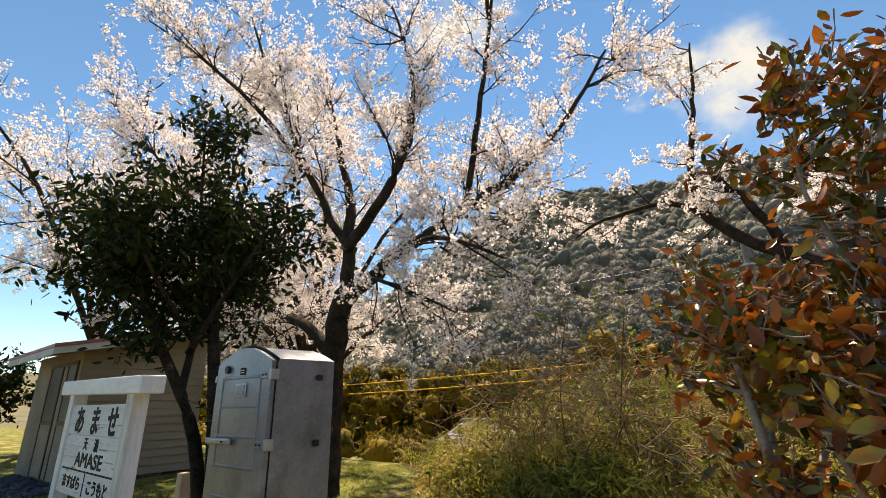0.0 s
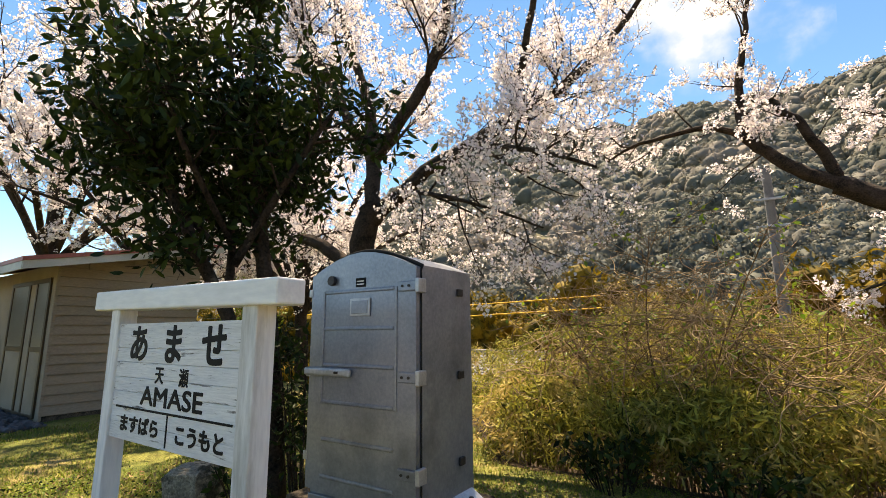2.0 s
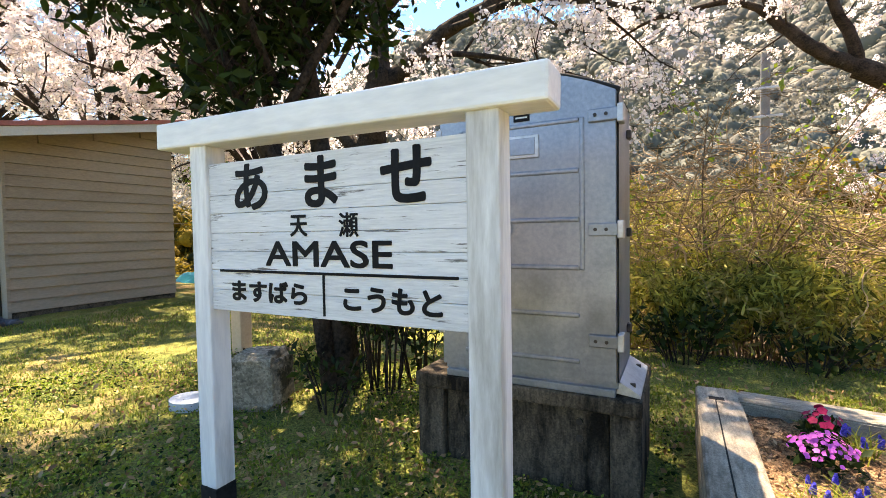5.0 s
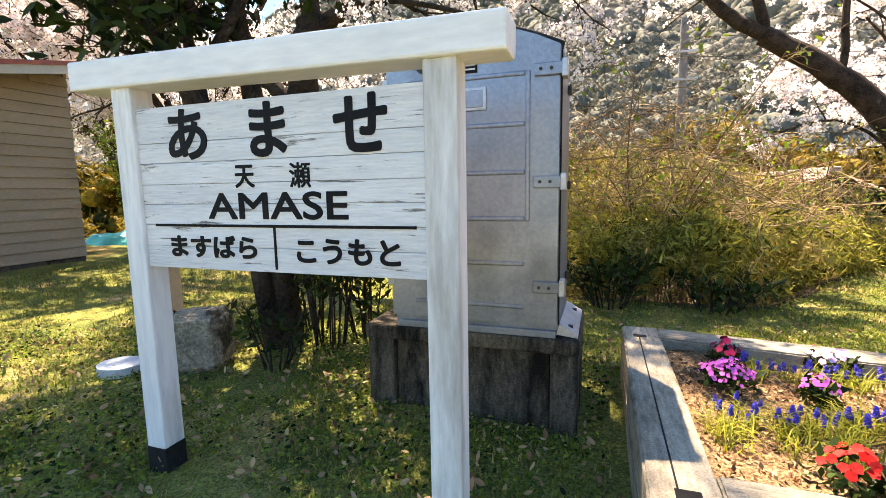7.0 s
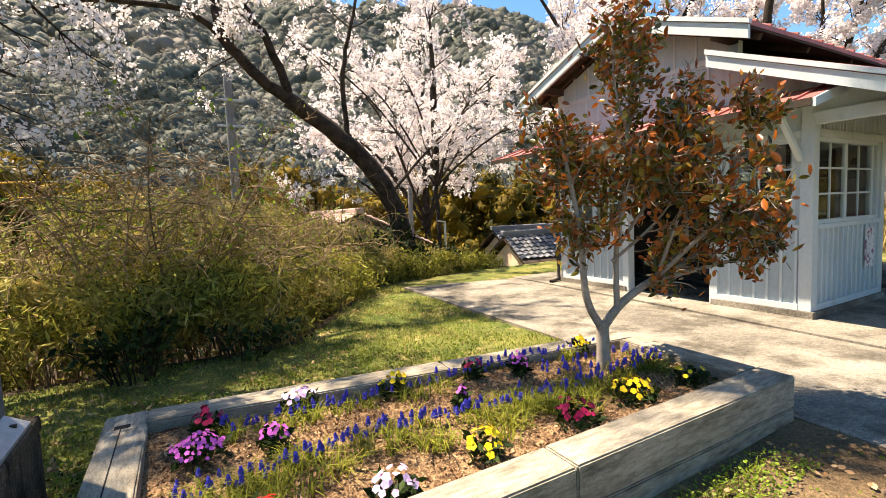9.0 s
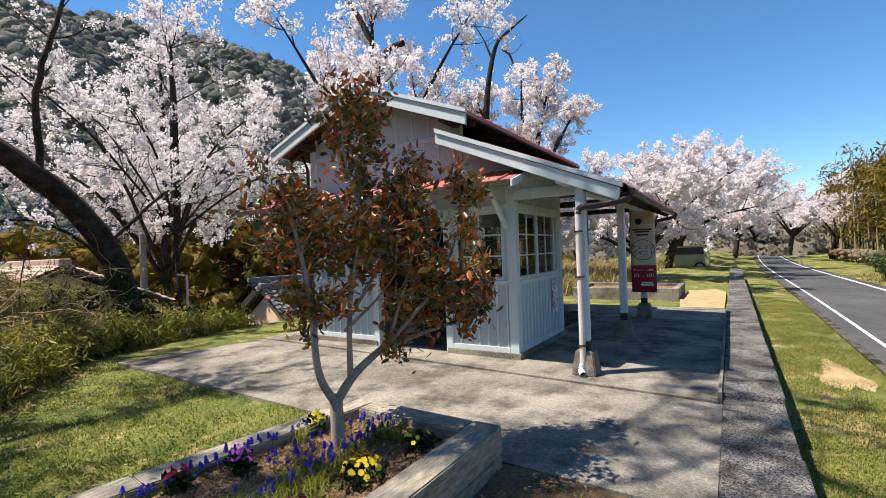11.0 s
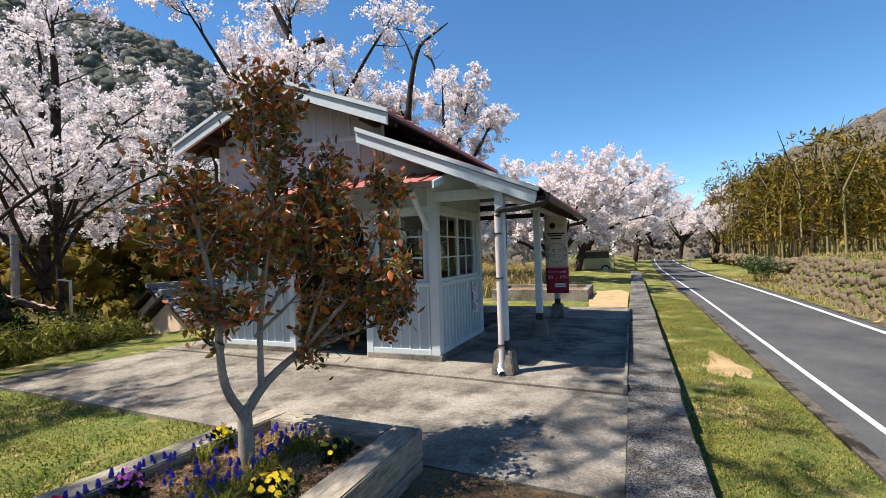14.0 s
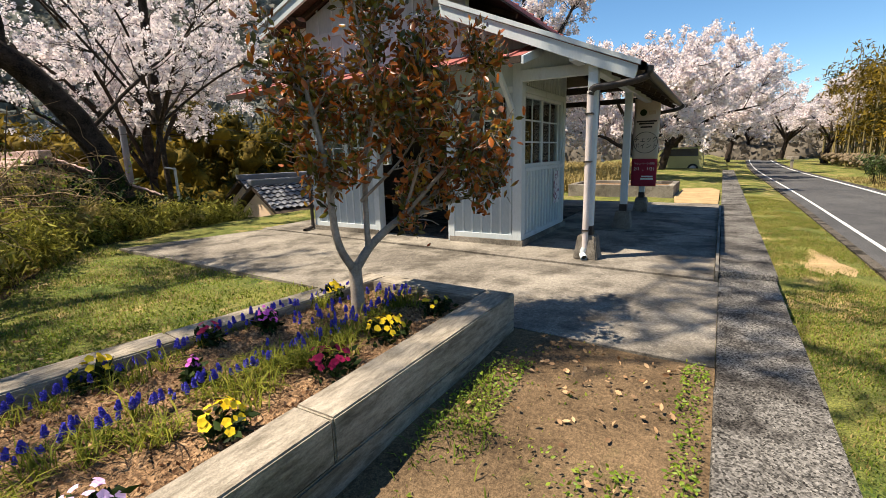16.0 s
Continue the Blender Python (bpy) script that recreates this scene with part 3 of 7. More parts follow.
def strip(name, material, y0, y1, z, x0=-40.0, x1=120.0, thick=0.05):
    bm = bmesh.new()
    rows = []
    n = 90
    for i in range(n + 1):
        x = x0 + (x1 - x0) * i / n
        drop = -0.35 * float(smooth((x - 12) / 40))
        bend = 0.00035 * max(x - 25, 0) ** 2
        rows.append([bm.verts.new((x, yy - bend, z + drop + dz)) for yy, dz in ((y0, 0), (y1, 0), (y1, -thick), (y0, -thick))])
    for a, b in zip(rows, rows[1:]):
        for k in range(4):
            bm.faces.new((a[k], b[k], b[(k + 1) % 4], a[(k + 1) % 4]))
    bmesh.ops.recalc_face_normals(bm, faces=bm.faces)
    return part(name, bm, material)


tagged(strip("road", M["asphalt"], -4.95, -2.05, -0.445), "narrow asphalt cycle road on the old trackbed", "road", kind="structure")
tagged(strip("road_edging", M["concrete_old"], -2.05, -1.92, -0.44, thick=0.1), "thin concrete edging of the cycle road", "kerb", kind="structure")
tagged(strip("road_edging", M["concrete_old"], -5.06, -4.95, -0.43, thick=0.1), "thin concrete edging of the cycle road", "kerb", kind="structure")
tagged(strip("road_marking", M["road_paint"], -2.40, -2.33, -0.437, thick=0.006), "worn white painted edge line on the asphalt", "road marking", kind="structure")
tagged(strip("road_marking", M["road_paint"], -4.74, -4.63, -0.437, thick=0.006), "worn white painted edge line on the asphalt", "road marking", kind="structure")

# ---- hills ----
def ridge(az):
    return np.interp(az, [-180, -120, -75, -56, -50, -45, -38, -31, -19, -10, -4, 8, 25, 38, 60, 80, 95, 106, 112, 140, 180],
                     [4, 3, 4, 8, 10, 13, 19, 23, 24.3, 23.2, 24, 23.3, 24, 22.5, 14, 3, 3, 9.2, 11.2, 12, 4])


def hill(az_deg, d):
    """Height of the hillside at a bearing and a distance."""
    top = np.tan(np.radians(ridge(az_deg))) * 300
    f = np.clip((d - 70) / 230, 0, 1.25)
    rise = np.where(f < 1, f ** 1.12, 1 - (f - 1) * 1.5)
    spurs = 1 + 0.10 * np.sin(az_deg * 0.33 + d * 0.012) * smooth(f * 2) * smooth((1.05 - f) * 3)
    return top * rise * spurs - 2.6


haz, hd = np.meshgrid(np.radians(np.linspace(-178, 178, 240)), np.linspace(66, 360, 60), indexing="ij")
hz = hill(np.degrees(haz), hd)
hv = np.stack([np.sin(haz) * hd, np.cos(haz) * hd, hz], -1).reshape(-1, 3)
hi_, hj = np.meshgrid(np.arange(239), np.arange(59), indexing="ij")
hf = np.stack([hi_ * 60 + hj, (hi_ + 1) * 60 + hj, (hi_ + 1) * 60 + hj + 1, hi_ * 60 + hj + 1], -1).reshape(-1, 4)
tagged(part("hillside", mesh_of("hillside", hv, hf, True), M["forest_floor"]), "wooded mountain slopes round the valley", "hill", kind="structure")


def clump_mesh(seed, n_lat=5, n_lon=8):
    g = np.random.default_rng(seed)
    out = [(0, 0, 1.0)]
    for i in range(1, n_lat):
        for j in range(n_lon):
            a, b = math.pi * i / n_lat, 2 * math.pi * (j + 0.5 * (i % 2)) / n_lon
            r = g.uniform(0.72, 1.18)
            out.append((math.sin(a) * math.cos(b) * r, math.sin(a) * math.sin(b) * r, math.cos(a) * r * 0.9))
    out.append((0, 0, -0.8))
    v = np.array(out)
    f = []
    for j in range(n_lon):
        f.append((0, 1 + j, 1 + (j + 1) % n_lon))
        last = 1 + (n_lat - 2) * n_lon
        f.append((len(v) - 1, last + (j + 1) % n_lon, last + j))
    for i in range(n_lat - 2):
        for j in range(n_lon):
            a, b = 1 + i * n_lon + j, 1 + i * n_lon + (j + 1) % n_lon
            c, d = a + n_lon, b + n_lon
            f += [(a, c, b), (b, c, d)]
    return v, np.array(f)


def scatter_clumps(name, places, radii, seed, variants=7, smooth=False):
    """Many rough crowns in one mesh."""
    g = np.random.default_rng(seed)
    shapes = [clump_mesh(seed + k) for k in range(variants)]
    vs, fs, base = [], [], 0
    for p, r in zip(places, radii):
        v, f = shapes[g.integers(variants)]
        a = g.uniform(0, 6.28)
        rot = np.array([[math.cos(a), -math.sin(a), 0], [math.sin(a), math.cos(a), 0], [0, 0, 1]])
        vs.append((v @ rot.T) * r * np.array([1, 1, g.uniform(0.75, 1.25)]) + p)
        fs.append(f + base)
        base += len(v)
    return mesh_of(name, np.concatenate(vs), np.concatenate(fs), smooth)


hg = np.random.default_rng(5)
count = 11000
caz = np.concatenate([hg.uniform(-70, 66, count - 2600), hg.uniform(66, 128, 2600)])
cd = 72 + 232 * hg.uniform(0, 1, count) ** 0.85
cz = hill(caz, cd)
cp = np.stack([np.sin(np.radians(caz)) * cd, np.cos(np.radians(caz)) * cd, cz], -1)
cr = hg.uniform(1.3, 3.4, count) * (0.75 + cd / 400)
cp[:, 2] += cr * 0.25
west = caz < 66
forest = thing("hill_forest", (0, 150, 20), "mixed forest covering the mountain, grey-green with haze in its colour", "forest", kind="stuff")
bare = thing("bare_woodland", (200, 20, 10), "brown leafless woodland on the far ridge", "forest", kind="stuff")
for hold, mat_name, owner, per, seed in ((west, "forest", forest, 30, 11), (~west, "bare_wood", bare, 22, 13)):
    wp, wr = cp[hold], cr[hold]
    part("crown", scatter_clumps("crown", wp, wr * 0.92, seed, 7, True), M[mat_name], owner)
    close = cd[hold] < 150
    wp, wr = np.concatenate([wp, wp[close], wp[close]]), np.concatenate([wr, wr[close], wr[close]])
    fd = hg.normal(size=(len(wp) * per, 3))
    fd /= np.linalg.norm(fd, axis=1)[:, None]
    fd[:, 2] = np.abs(fd[:, 2]) * 1.05
    fp_ = np.repeat(wp, per, axis=0) + fd * np.repeat(wr, per)[:, None] * hg.uniform(0.72, 1.06, (len(fd), 1))
    part("leafage", petals("leafage", fp_, 0.75, seed + 1, 1, 0.05, 0.8), M[mat_name], owner)


# ---- trees ----
def grow(line, r, levels, g, out, tips, density, reach, upward=0.15, start=0.25):
    """Adds side branches to a line of (point, radius), level by level, and notes blossom places."""
    n = len(line)
    total = sum((line[i + 1][0] - line[i][0]).length for i in range(n - 1))
    shoots = max(2, int(total * density))
    for _ in range(shoots):
        u = start + (1 - start) * g.random()
        i = min(int(u * (n - 1)), n - 2)
        p, rad = line[i]
        along = (line[i + 1][0] - p).normalized()
        side = Vector((g.gauss(0, 1), g.gauss(0, 1), g.gauss(0, 1)))
        side = (side - along * side.dot(along)).normalized()
        way = (along * g.uniform(0.3, 0.9) + side * g.uniform(0.6, 1.1) + Vector((0, 0, upward))).normalized()
        length = reach * g.uniform(0.45, 1.1)
        r0 = min(rad * 0.6, 0.010 * length + 0.006 if levels > 1 else 0.006)
        pts, q = [(p, max(r0, 0.004))], p
        steps = 5
        for s in range(steps):
            way = (way + Vector((g.gauss(0, 0.16), g.gauss(0, 0.16), g.gauss(0, 0.14) + upward * 0.15))).normalized()
            q = q + way * length / steps
            pts.append((q, max(0.0025, r0 * (1 - (s + 1) / steps * 0.75))))
        out.append(pts)
        if levels > 1:
            grow(pts, r0, levels - 1, g, out, tips, density * 1.7, reach * 0.5, upward, 0.2)
        else:
            tips.append(pts)


def along_tips(tips, g, step, spread):
    spots = []
    for pts in tips:
        for (a, _), (b, _) in zip(pts, pts[1:]):
            k = max(1, int((b - a).length / step + g.random()))
            for _ in range(k):
                q = a.lerp(b, g.random())
                spots.append((q.x + g.gauss(0, spread), q.y + g.gauss(0, spread), q.z + g.gauss(0, spread)))
    return spots


def cherry(base, limbs, seed, label, density=1.6, reach=1.7, levels=3, step=0.10, per=6, size=0.05, radius=0.06, group="blossoming cherry trees"):
    g = random.Random(seed)
    tree = thing("cherry_tree", base, label, "tree", group)
    lines, tips = [], []
    for which, limb in enumerate(limbs):
        line = curve_points([(Vector(p), r) for p, r in limb])
        wob = [(p + Vector((g.gauss(0, 0.25), g.gauss(0, 0.25), g.gauss(0, 0.25))) * min(r, 0.08), r) for p, r in line]
        lines.append(wob)
        if which:
            grow(wob, limb[0][1], levels, g, lines, tips, density, reach * min(1.0, 0.35 + limb[0][1] * 7))
    part("trunk", tubes("trunk", lines[:], 7), M["bark"], tree)
    spots = along_tips(tips, g, step, 0.03)
    part("crown", petals("crown", spots, size, seed, per, radius), M["blossom"], tree, "pale pink blossom in loose clusters")
    return tree


def far_cherry(base, height, spread, seed, label, lean=(0, 0), per=5, size=0.09, step=0.16, stout=1.0, fork_at=0.22):
    """A rounded cherry built from its own limbs."""
    g = random.Random(seed)
    b = Vector(base)
    limbs = []
    fork = b + Vector((lean[0] * 0.3, lean[1] * 0.3, height * fork_at))
    limbs.append([(b - Vector((0, 0, 0.2)), height * 0.035 * stout), (b.lerp(fork, 0.5) + Vector((0.05, 0.02, 0)), height * 0.03 * stout), (fork, height * 0.027 * stout)])
    n = 7
    for k in range(n):
        a = 2 * math.pi * (k + g.random() * 0.6) / n
        out = spread * g.uniform(0.7, 1.05)
        end = fork + Vector((math.cos(a) * out + lean[0], math.sin(a) * out + lean[1], height * g.uniform(0.18, 0.62)))
        mid = fork.lerp(end, 0.5) + Vector((0, 0, height * 0.07))
        limbs.append([(fork, height * 0.016 * stout), (mid, height * 0.011 * stout), (end, 0.015)])
    limbs.append([(fork, height * 0.016), (fork + Vector((0.1, 0.1, height * 0.4)), height * 0.01), (b + Vector((lean[0], lean[1], height * 0.95)), 0.015)])
    return cherry(base, limbs, seed, label, density=2.5 * 4 / max(spread, 2), reach=spread * 0.42, levels=3, step=step, per=per, size=size, radius=size * 1.2)


# the large cherry behind the box, trunk dark and forked
cherry((-6.9, 5.4, -0.05), [
    [((-6.9, 5.4, -0.3), 0.30), ((-6.95, 5.45, 1.2), 0.24), ((-6.95, 5.5, 2.6), 0.215), ((-6.75, 5.55, 3.5), 0.19)],
    [((-6.75, 5.55, 3.4), 0.145), ((-6.9, 5.7, 4.6), 0.12), ((-7.35, 6.0, 5.8), 0.10), ((-8.2, 6.2, 7.8), 0.06), ((-8.9, 6.4, 9.4), 0.03)],
    [((-6.8, 5.5, 3.2), 0.14), ((-5.9, 5.9, 4.0), 0.115), ((-4.6, 6.6, 4.9), 0.095), ((-3.8, 7.2, 5.6), 0.075), ((-2.9, 7.8, 6.8), 0.05), ((-2.1, 8.2, 8.2), 0.025)],
    [((-6.8, 5.6, 4.3), 0.12), ((-5.9, 5.9, 5.6), 0.10), ((-5.5, 6.1, 7.2), 0.075), ((-5.8, 6.2, 9.0), 0.045), ((-6.3, 6.2, 10.6), 0.02)],
    [((-6.95, 5.45, 2.3), 0.13), ((-7.7, 5.4, 2.9), 0.11), ((-8.7, 5.4, 3.3), 0.085), ((-9.8, 5.3, 4.2), 0.055), ((-10.9, 5.2, 5.2), 0.03)],
    [((-5.9, 5.9, 4.05), 0.06), ((-4.6, 5.5, 4.0), 0.045), ((-3.6, 5.2, 3.6), 0.03), ((-2.9, 5.0, 3.2), 0.015)],
    [((-6.4, 5.7, 3.7), 0.05), ((-5.2, 5.0, 3.3), 0.035), ((-4.2, 4.7, 2.9), 0.02), ((-3.4, 4.6, 2.5), 0.01)],
    [((-6.9, 5.65, 4.4), 0.09), ((-7.6, 5.0, 6.2), 0.07), ((-8.4, 4.6, 8.2), 0.045), ((-9.2, 4.2, 10.6), 0.02)],
    [((-4.6, 6.6, 4.9), 0.07), ((-4.1, 6.4, 6.6), 0.055), ((-3.6, 6.2, 8.4), 0.035), ((-3.3, 6.2, 10.2), 0.015)],
    [((-8.7, 5.4, 3.3), 0.07), ((-10.2, 4.6, 4.0), 0.055), ((-11.8, 4.0, 5.6), 0.035), ((-13, 3.6, 7.4), 0.015)],
    [((-7.6, 5.0, 6.2), 0.06), ((-8.3, 4.0, 7.6), 0.045), ((-9.2, 3.0, 8.8), 0.03), ((-10.2, 2.2, 9.8), 0.012)],
    [((-8.7, 5.4, 3.3), 0.06), ((-9.8, 4.2, 5.2), 0.045), ((-11, 3.2, 7.0), 0.03), ((-12.2, 2.4, 8.6), 0.012)],
    # last three limbs: unseen overhead, added to dapple the kerb, earth and slab
    [((-3.6, 6.2, 8.4), 0.04), ((-3.0, 5.2, 9.6), 0.035), ((-2.2, 4.4, 10.2), 0.03), ((-0.9, 3.8, 10.4), 0.022), ((0.7, 3.6, 10.2), 0.012)],
    [((-3.0, 5.2, 9.6), 0.03), ((-2.4, 3.9, 9.9), 0.024), ((-1.6, 2.9, 9.8), 0.012)],
    [((-3.0, 5.2, 9.6), 0.035), ((-2.3, 5.2, 10.6), 0.028), ((-1.2, 5.0, 11.0), 0.025), ((0.4, 4.7, 10.8), 0.012)],
], 21, "old cherry tree in full blossom with a dark forked trunk", density=2.7, reach=2.0, per=5, size=0.043, radius=0.062, step=0.13)

# the leaning cherry on the bank
cherry((2.7, 10.6, -0.3), [
    [((2.75, 10.6, -1.0), 0.34), ((2.55, 10.5, 0.5), 0.27), ((2.05, 10.5, 2.0), 0.23), ((1.05, 10.5, 3.1), 0.21), ((-0.1, 10.55, 3.95), 0.18)],
    [((-0.1, 10.55, 3.95), 0.145), ((-0.8, 10.6, 4.5), 0.12), ((-1.35, 10.7, 5.3), 0.10), ((-1.35, 10.8, 6.4), 0.08), ((-1.1, 10.9, 8.0), 0.05), ((-0.9, 11, 9.6), 0.02)],
    [((-0.1, 10.55, 4.0), 0.11), ((-0.45, 10.4, 5.0), 0.085), ((-0.8, 10.3, 5.5), 0.07), ((-0.95, 10.3, 5.75), 0.06)],
    [((-1.2, 10.7, 5.0), 0.085), ((-2.0, 10.5, 5.5), 0.06), ((-3.3, 10.3, 5.4), 0.04), ((-4.0, 10.2, 5.1), 0.02)],
    [((1.2, 10.5, 3.0), 0.07), ((1.1, 10.4, 4.6), 0.055), ((1.4, 10.3, 5.9), 0.04), ((1.7, 10.3, 7.2), 0.02)],
    [((2.2, 10.5, 1.8), 0.04), ((3.0, 10.3, 2.7), 0.032), ((3.9, 10.1, 3.6), 0.025), ((4.7, 10.0, 4.3), 0.012)],
    [((2.3, 10.5, 1.2), 0.04), ((1.5, 9.9, 1.9), 0.03), ((0.6, 9.5, 2.2), 0.022), ((-0.4, 9.2, 1.9), 0.010)],
], 33, "leaning old cherry tree on the bank with a thick dark trunk", density=2.3, reach=1.5, per=6, size=0.05, radius=0.07, step=0.125)

far_cherry((5.0, 13.2, -1.2), 9.4, 4.6, 41, "broad cherry tree thick with pale blossom", per=7, size=0.055, step=0.15, stout=0.26, fork_at=0.36)
far_cherry((8.4, 20.5, -2.4), 13.5, 6.0, 42, "cherry tree thick with pale blossom behind the station", per=6, size=0.085, step=0.18, stout=0.4)
far_cherry((12.0, 11.6, -0.8), 13.2, 4.8, 43, "tall cherry tree in blossom behind the station roof", per=4, size=0.09, step=0.24, stout=0.6)
far_cherry((16.5, 7.2, -0.5), 9.8, 3.4, 47, "open-crowned cherry tree behind the station", per=4, size=0.09, step=0.3)
far_cherry((-12.6, 9.0, -0.8), 12.5, 5.6, 48, "tall blossoming cherry tree above the shed", per=6, size=0.06, step=0.19, stout=0.5)
far_cherry((-20.5, 5.2, 0.0), 16.0, 7.4, 44, "blossoming cherry tree behind the shed", per=5, size=0.07, step=0.2, stout=0.45)
far_cherry((-16.3, 6.9, 0.0), 11.0, 5.0, 49, "blossoming cherry tree close behind the shed", per=6, size=0.06, step=0.18, stout=0.5)
far_cherry((-17, 10.5, -0.5), 10.5, 5.5, 45, "blossoming cherry tree beyond the shed", per=5, size=0.075, step=0.22, stout=0.6)
far_cherry((18.0, 2.9, -0.3), 5.4, 3.2, 46, "cherry tree with low spreading limbs beside the platform", per=5, size=0.09, step=0.15)
for k, (cx, cy, ch, cs) in enumerate([(27, 3.0, 7.2, 4.2), (37, 3.4, 8.6, 4.8), (49, 2.4, 9.2, 5.2), (62, -0.5, 9.5, 5.5), (54, -8.2, 7.5, 4.2), (72, -6.5, 9.0, 5.0), (86, -3, 10, 5.5)]):
    far_cherry((cx, cy, -0.4), ch, cs, 50 + k, "cherry tree in a blossoming row along the road", per=4, size=0.12, step=0.22, lean=(0, -1.2))

# bare snags that rise behind the roof
def snag(base, limbs, seed, label):
    g = random.Random(seed)
    t = thing("bare_tree", base, label, "tree")
    lines, tips = [], []
    for limb in limbs:
        line = curve_points([(Vector(p), r) for p, r in limb])
        lines.append(line)
        if limb[0][1] < 0.1:
            grow(line, limb[0][1], 2, g, lines, tips, 0.5, 0.7)
    part("trunk", tubes("trunk", lines, 7), M["bark"], t)
    return t


snag((11.0, 10.9, -0.8), [[((11, 10.9, -1), 0.30), ((11, 10.95, 5.0), 0.25), ((11, 10.95, 7.4), 0.22), ((11, 10.5, 8.4), 0.16), ((11, 11.3, 10.2), 0.10), ((11, 12.4, 11.9), 0.06)], [((11, 10.5, 8.4), 0.14), ((11, 9.9, 8.75), 0.12), ((11, 9.35, 8.8), 0.11)]], 61, "broken bare tree trunk above the roof")
snag((14.0, 7.7, -0.5), [[((14, 7.7, -0.6), 0.22), ((14, 7.75, 4), 0.17), ((14, 7.7, 6.6), 0.13), ((14, 7.5, 8.1), 0.10), ((14, 7.2, 9.15), 0.08), ((14, 6.85, 9.5), 0.065), ((14, 5.9, 9.98), 0.02)], [((14, 6.9, 9.0), 0.06), ((14, 6.65, 8.75), 0.05), ((14, 6.5, 8.35), 0.03)], [((14, 7.35, 8.7), 0.05), ((14, 7.7, 9.6), 0.03), ((14, 8.1, 10.3), 0.015)]], 62, "slender bare tree with broken twigs")

# evergreen beside the box
ev = thing("evergreen_tree", (-5.35, 2.45, 0), "dense dark evergreen tree with several thin trunks", "tree")
g_ev = random.Random(71)
ev_lines, ev_tips = [], []
for limb in ([((-5.2, 2.75, -0.1), 0.10), ((-5.24, 2.65, 1.2), 0.085), ((-5.3, 2.5, 2.4), 0.06), ((-5.4, 2.4, 3.6), 0.03)],
             [((-5.28, 2.66, -0.1), 0.08), ((-5.36, 2.5, 1.1), 0.068), ((-5.5, 2.0, 2.2), 0.05), ((-5.8, 1.6, 3.3), 0.025)],
             [((-5.4, 2.3, 1.6), 0.045), ((-5.9, 2.6, 2.6), 0.035), ((-6.3, 2.8, 3.4), 0.02)],
             [((-5.35, 2.3, 2.0), 0.04), ((-4.9, 2.5, 2.8), 0.03), ((-4.6, 2.7, 3.4), 0.015)],
             [((-5.4, 2.1, 2.2), 0.03), ((-6.2, 1.9, 2.9), 0.022), ((-6.9, 1.8, 3.4), 0.01)],
             [((-5.4, 2.3, 2.2), 0.03), ((-5.2, 1.7, 2.9), 0.022), ((-5.0, 1.4, 3.4), 0.01)],
             [((-5.4, 2.4, 2.4), 0.03), ((-5.7, 3.0, 3.1), 0.022), ((-5.8, 3.4, 3.8), 0.01)],
             [((-5.4, 2.4, 2.6), 0.03), ((-5.6, 2.3, 3.8), 0.02), ((-5.6, 2.2, 4.9), 0.01)]):
    line = curve_points([(Vector(p), r) for p, r in limb])
    ev_lines.append(line)
    grow(line, limb[0][1], 2, g_ev, ev_lines, ev_tips, 6.6, 0.88, 0.12, 0.62 if limb[0][0][2] < 0 else 0.4)
part("trunk", tubes("trunk", ev_lines, 7), M["bark"], ev)
part("crown", oval_leaves("crown", along_tips(ev_tips, g_ev, 0.030, 0.07), 0.105, 72, 0.42, 0.3, 0.3), M["evergreen_leaf"], ev, "glossy dark green leaves")

# russet camellia in the planter
ru = thing("russet_tree", (0.0, 1.97, 0.22), "small multi-stemmed tree with glossy russet and olive leaves", "tree")
g_ru = random.Random(81)
ru_lines, ru_tips = [], []
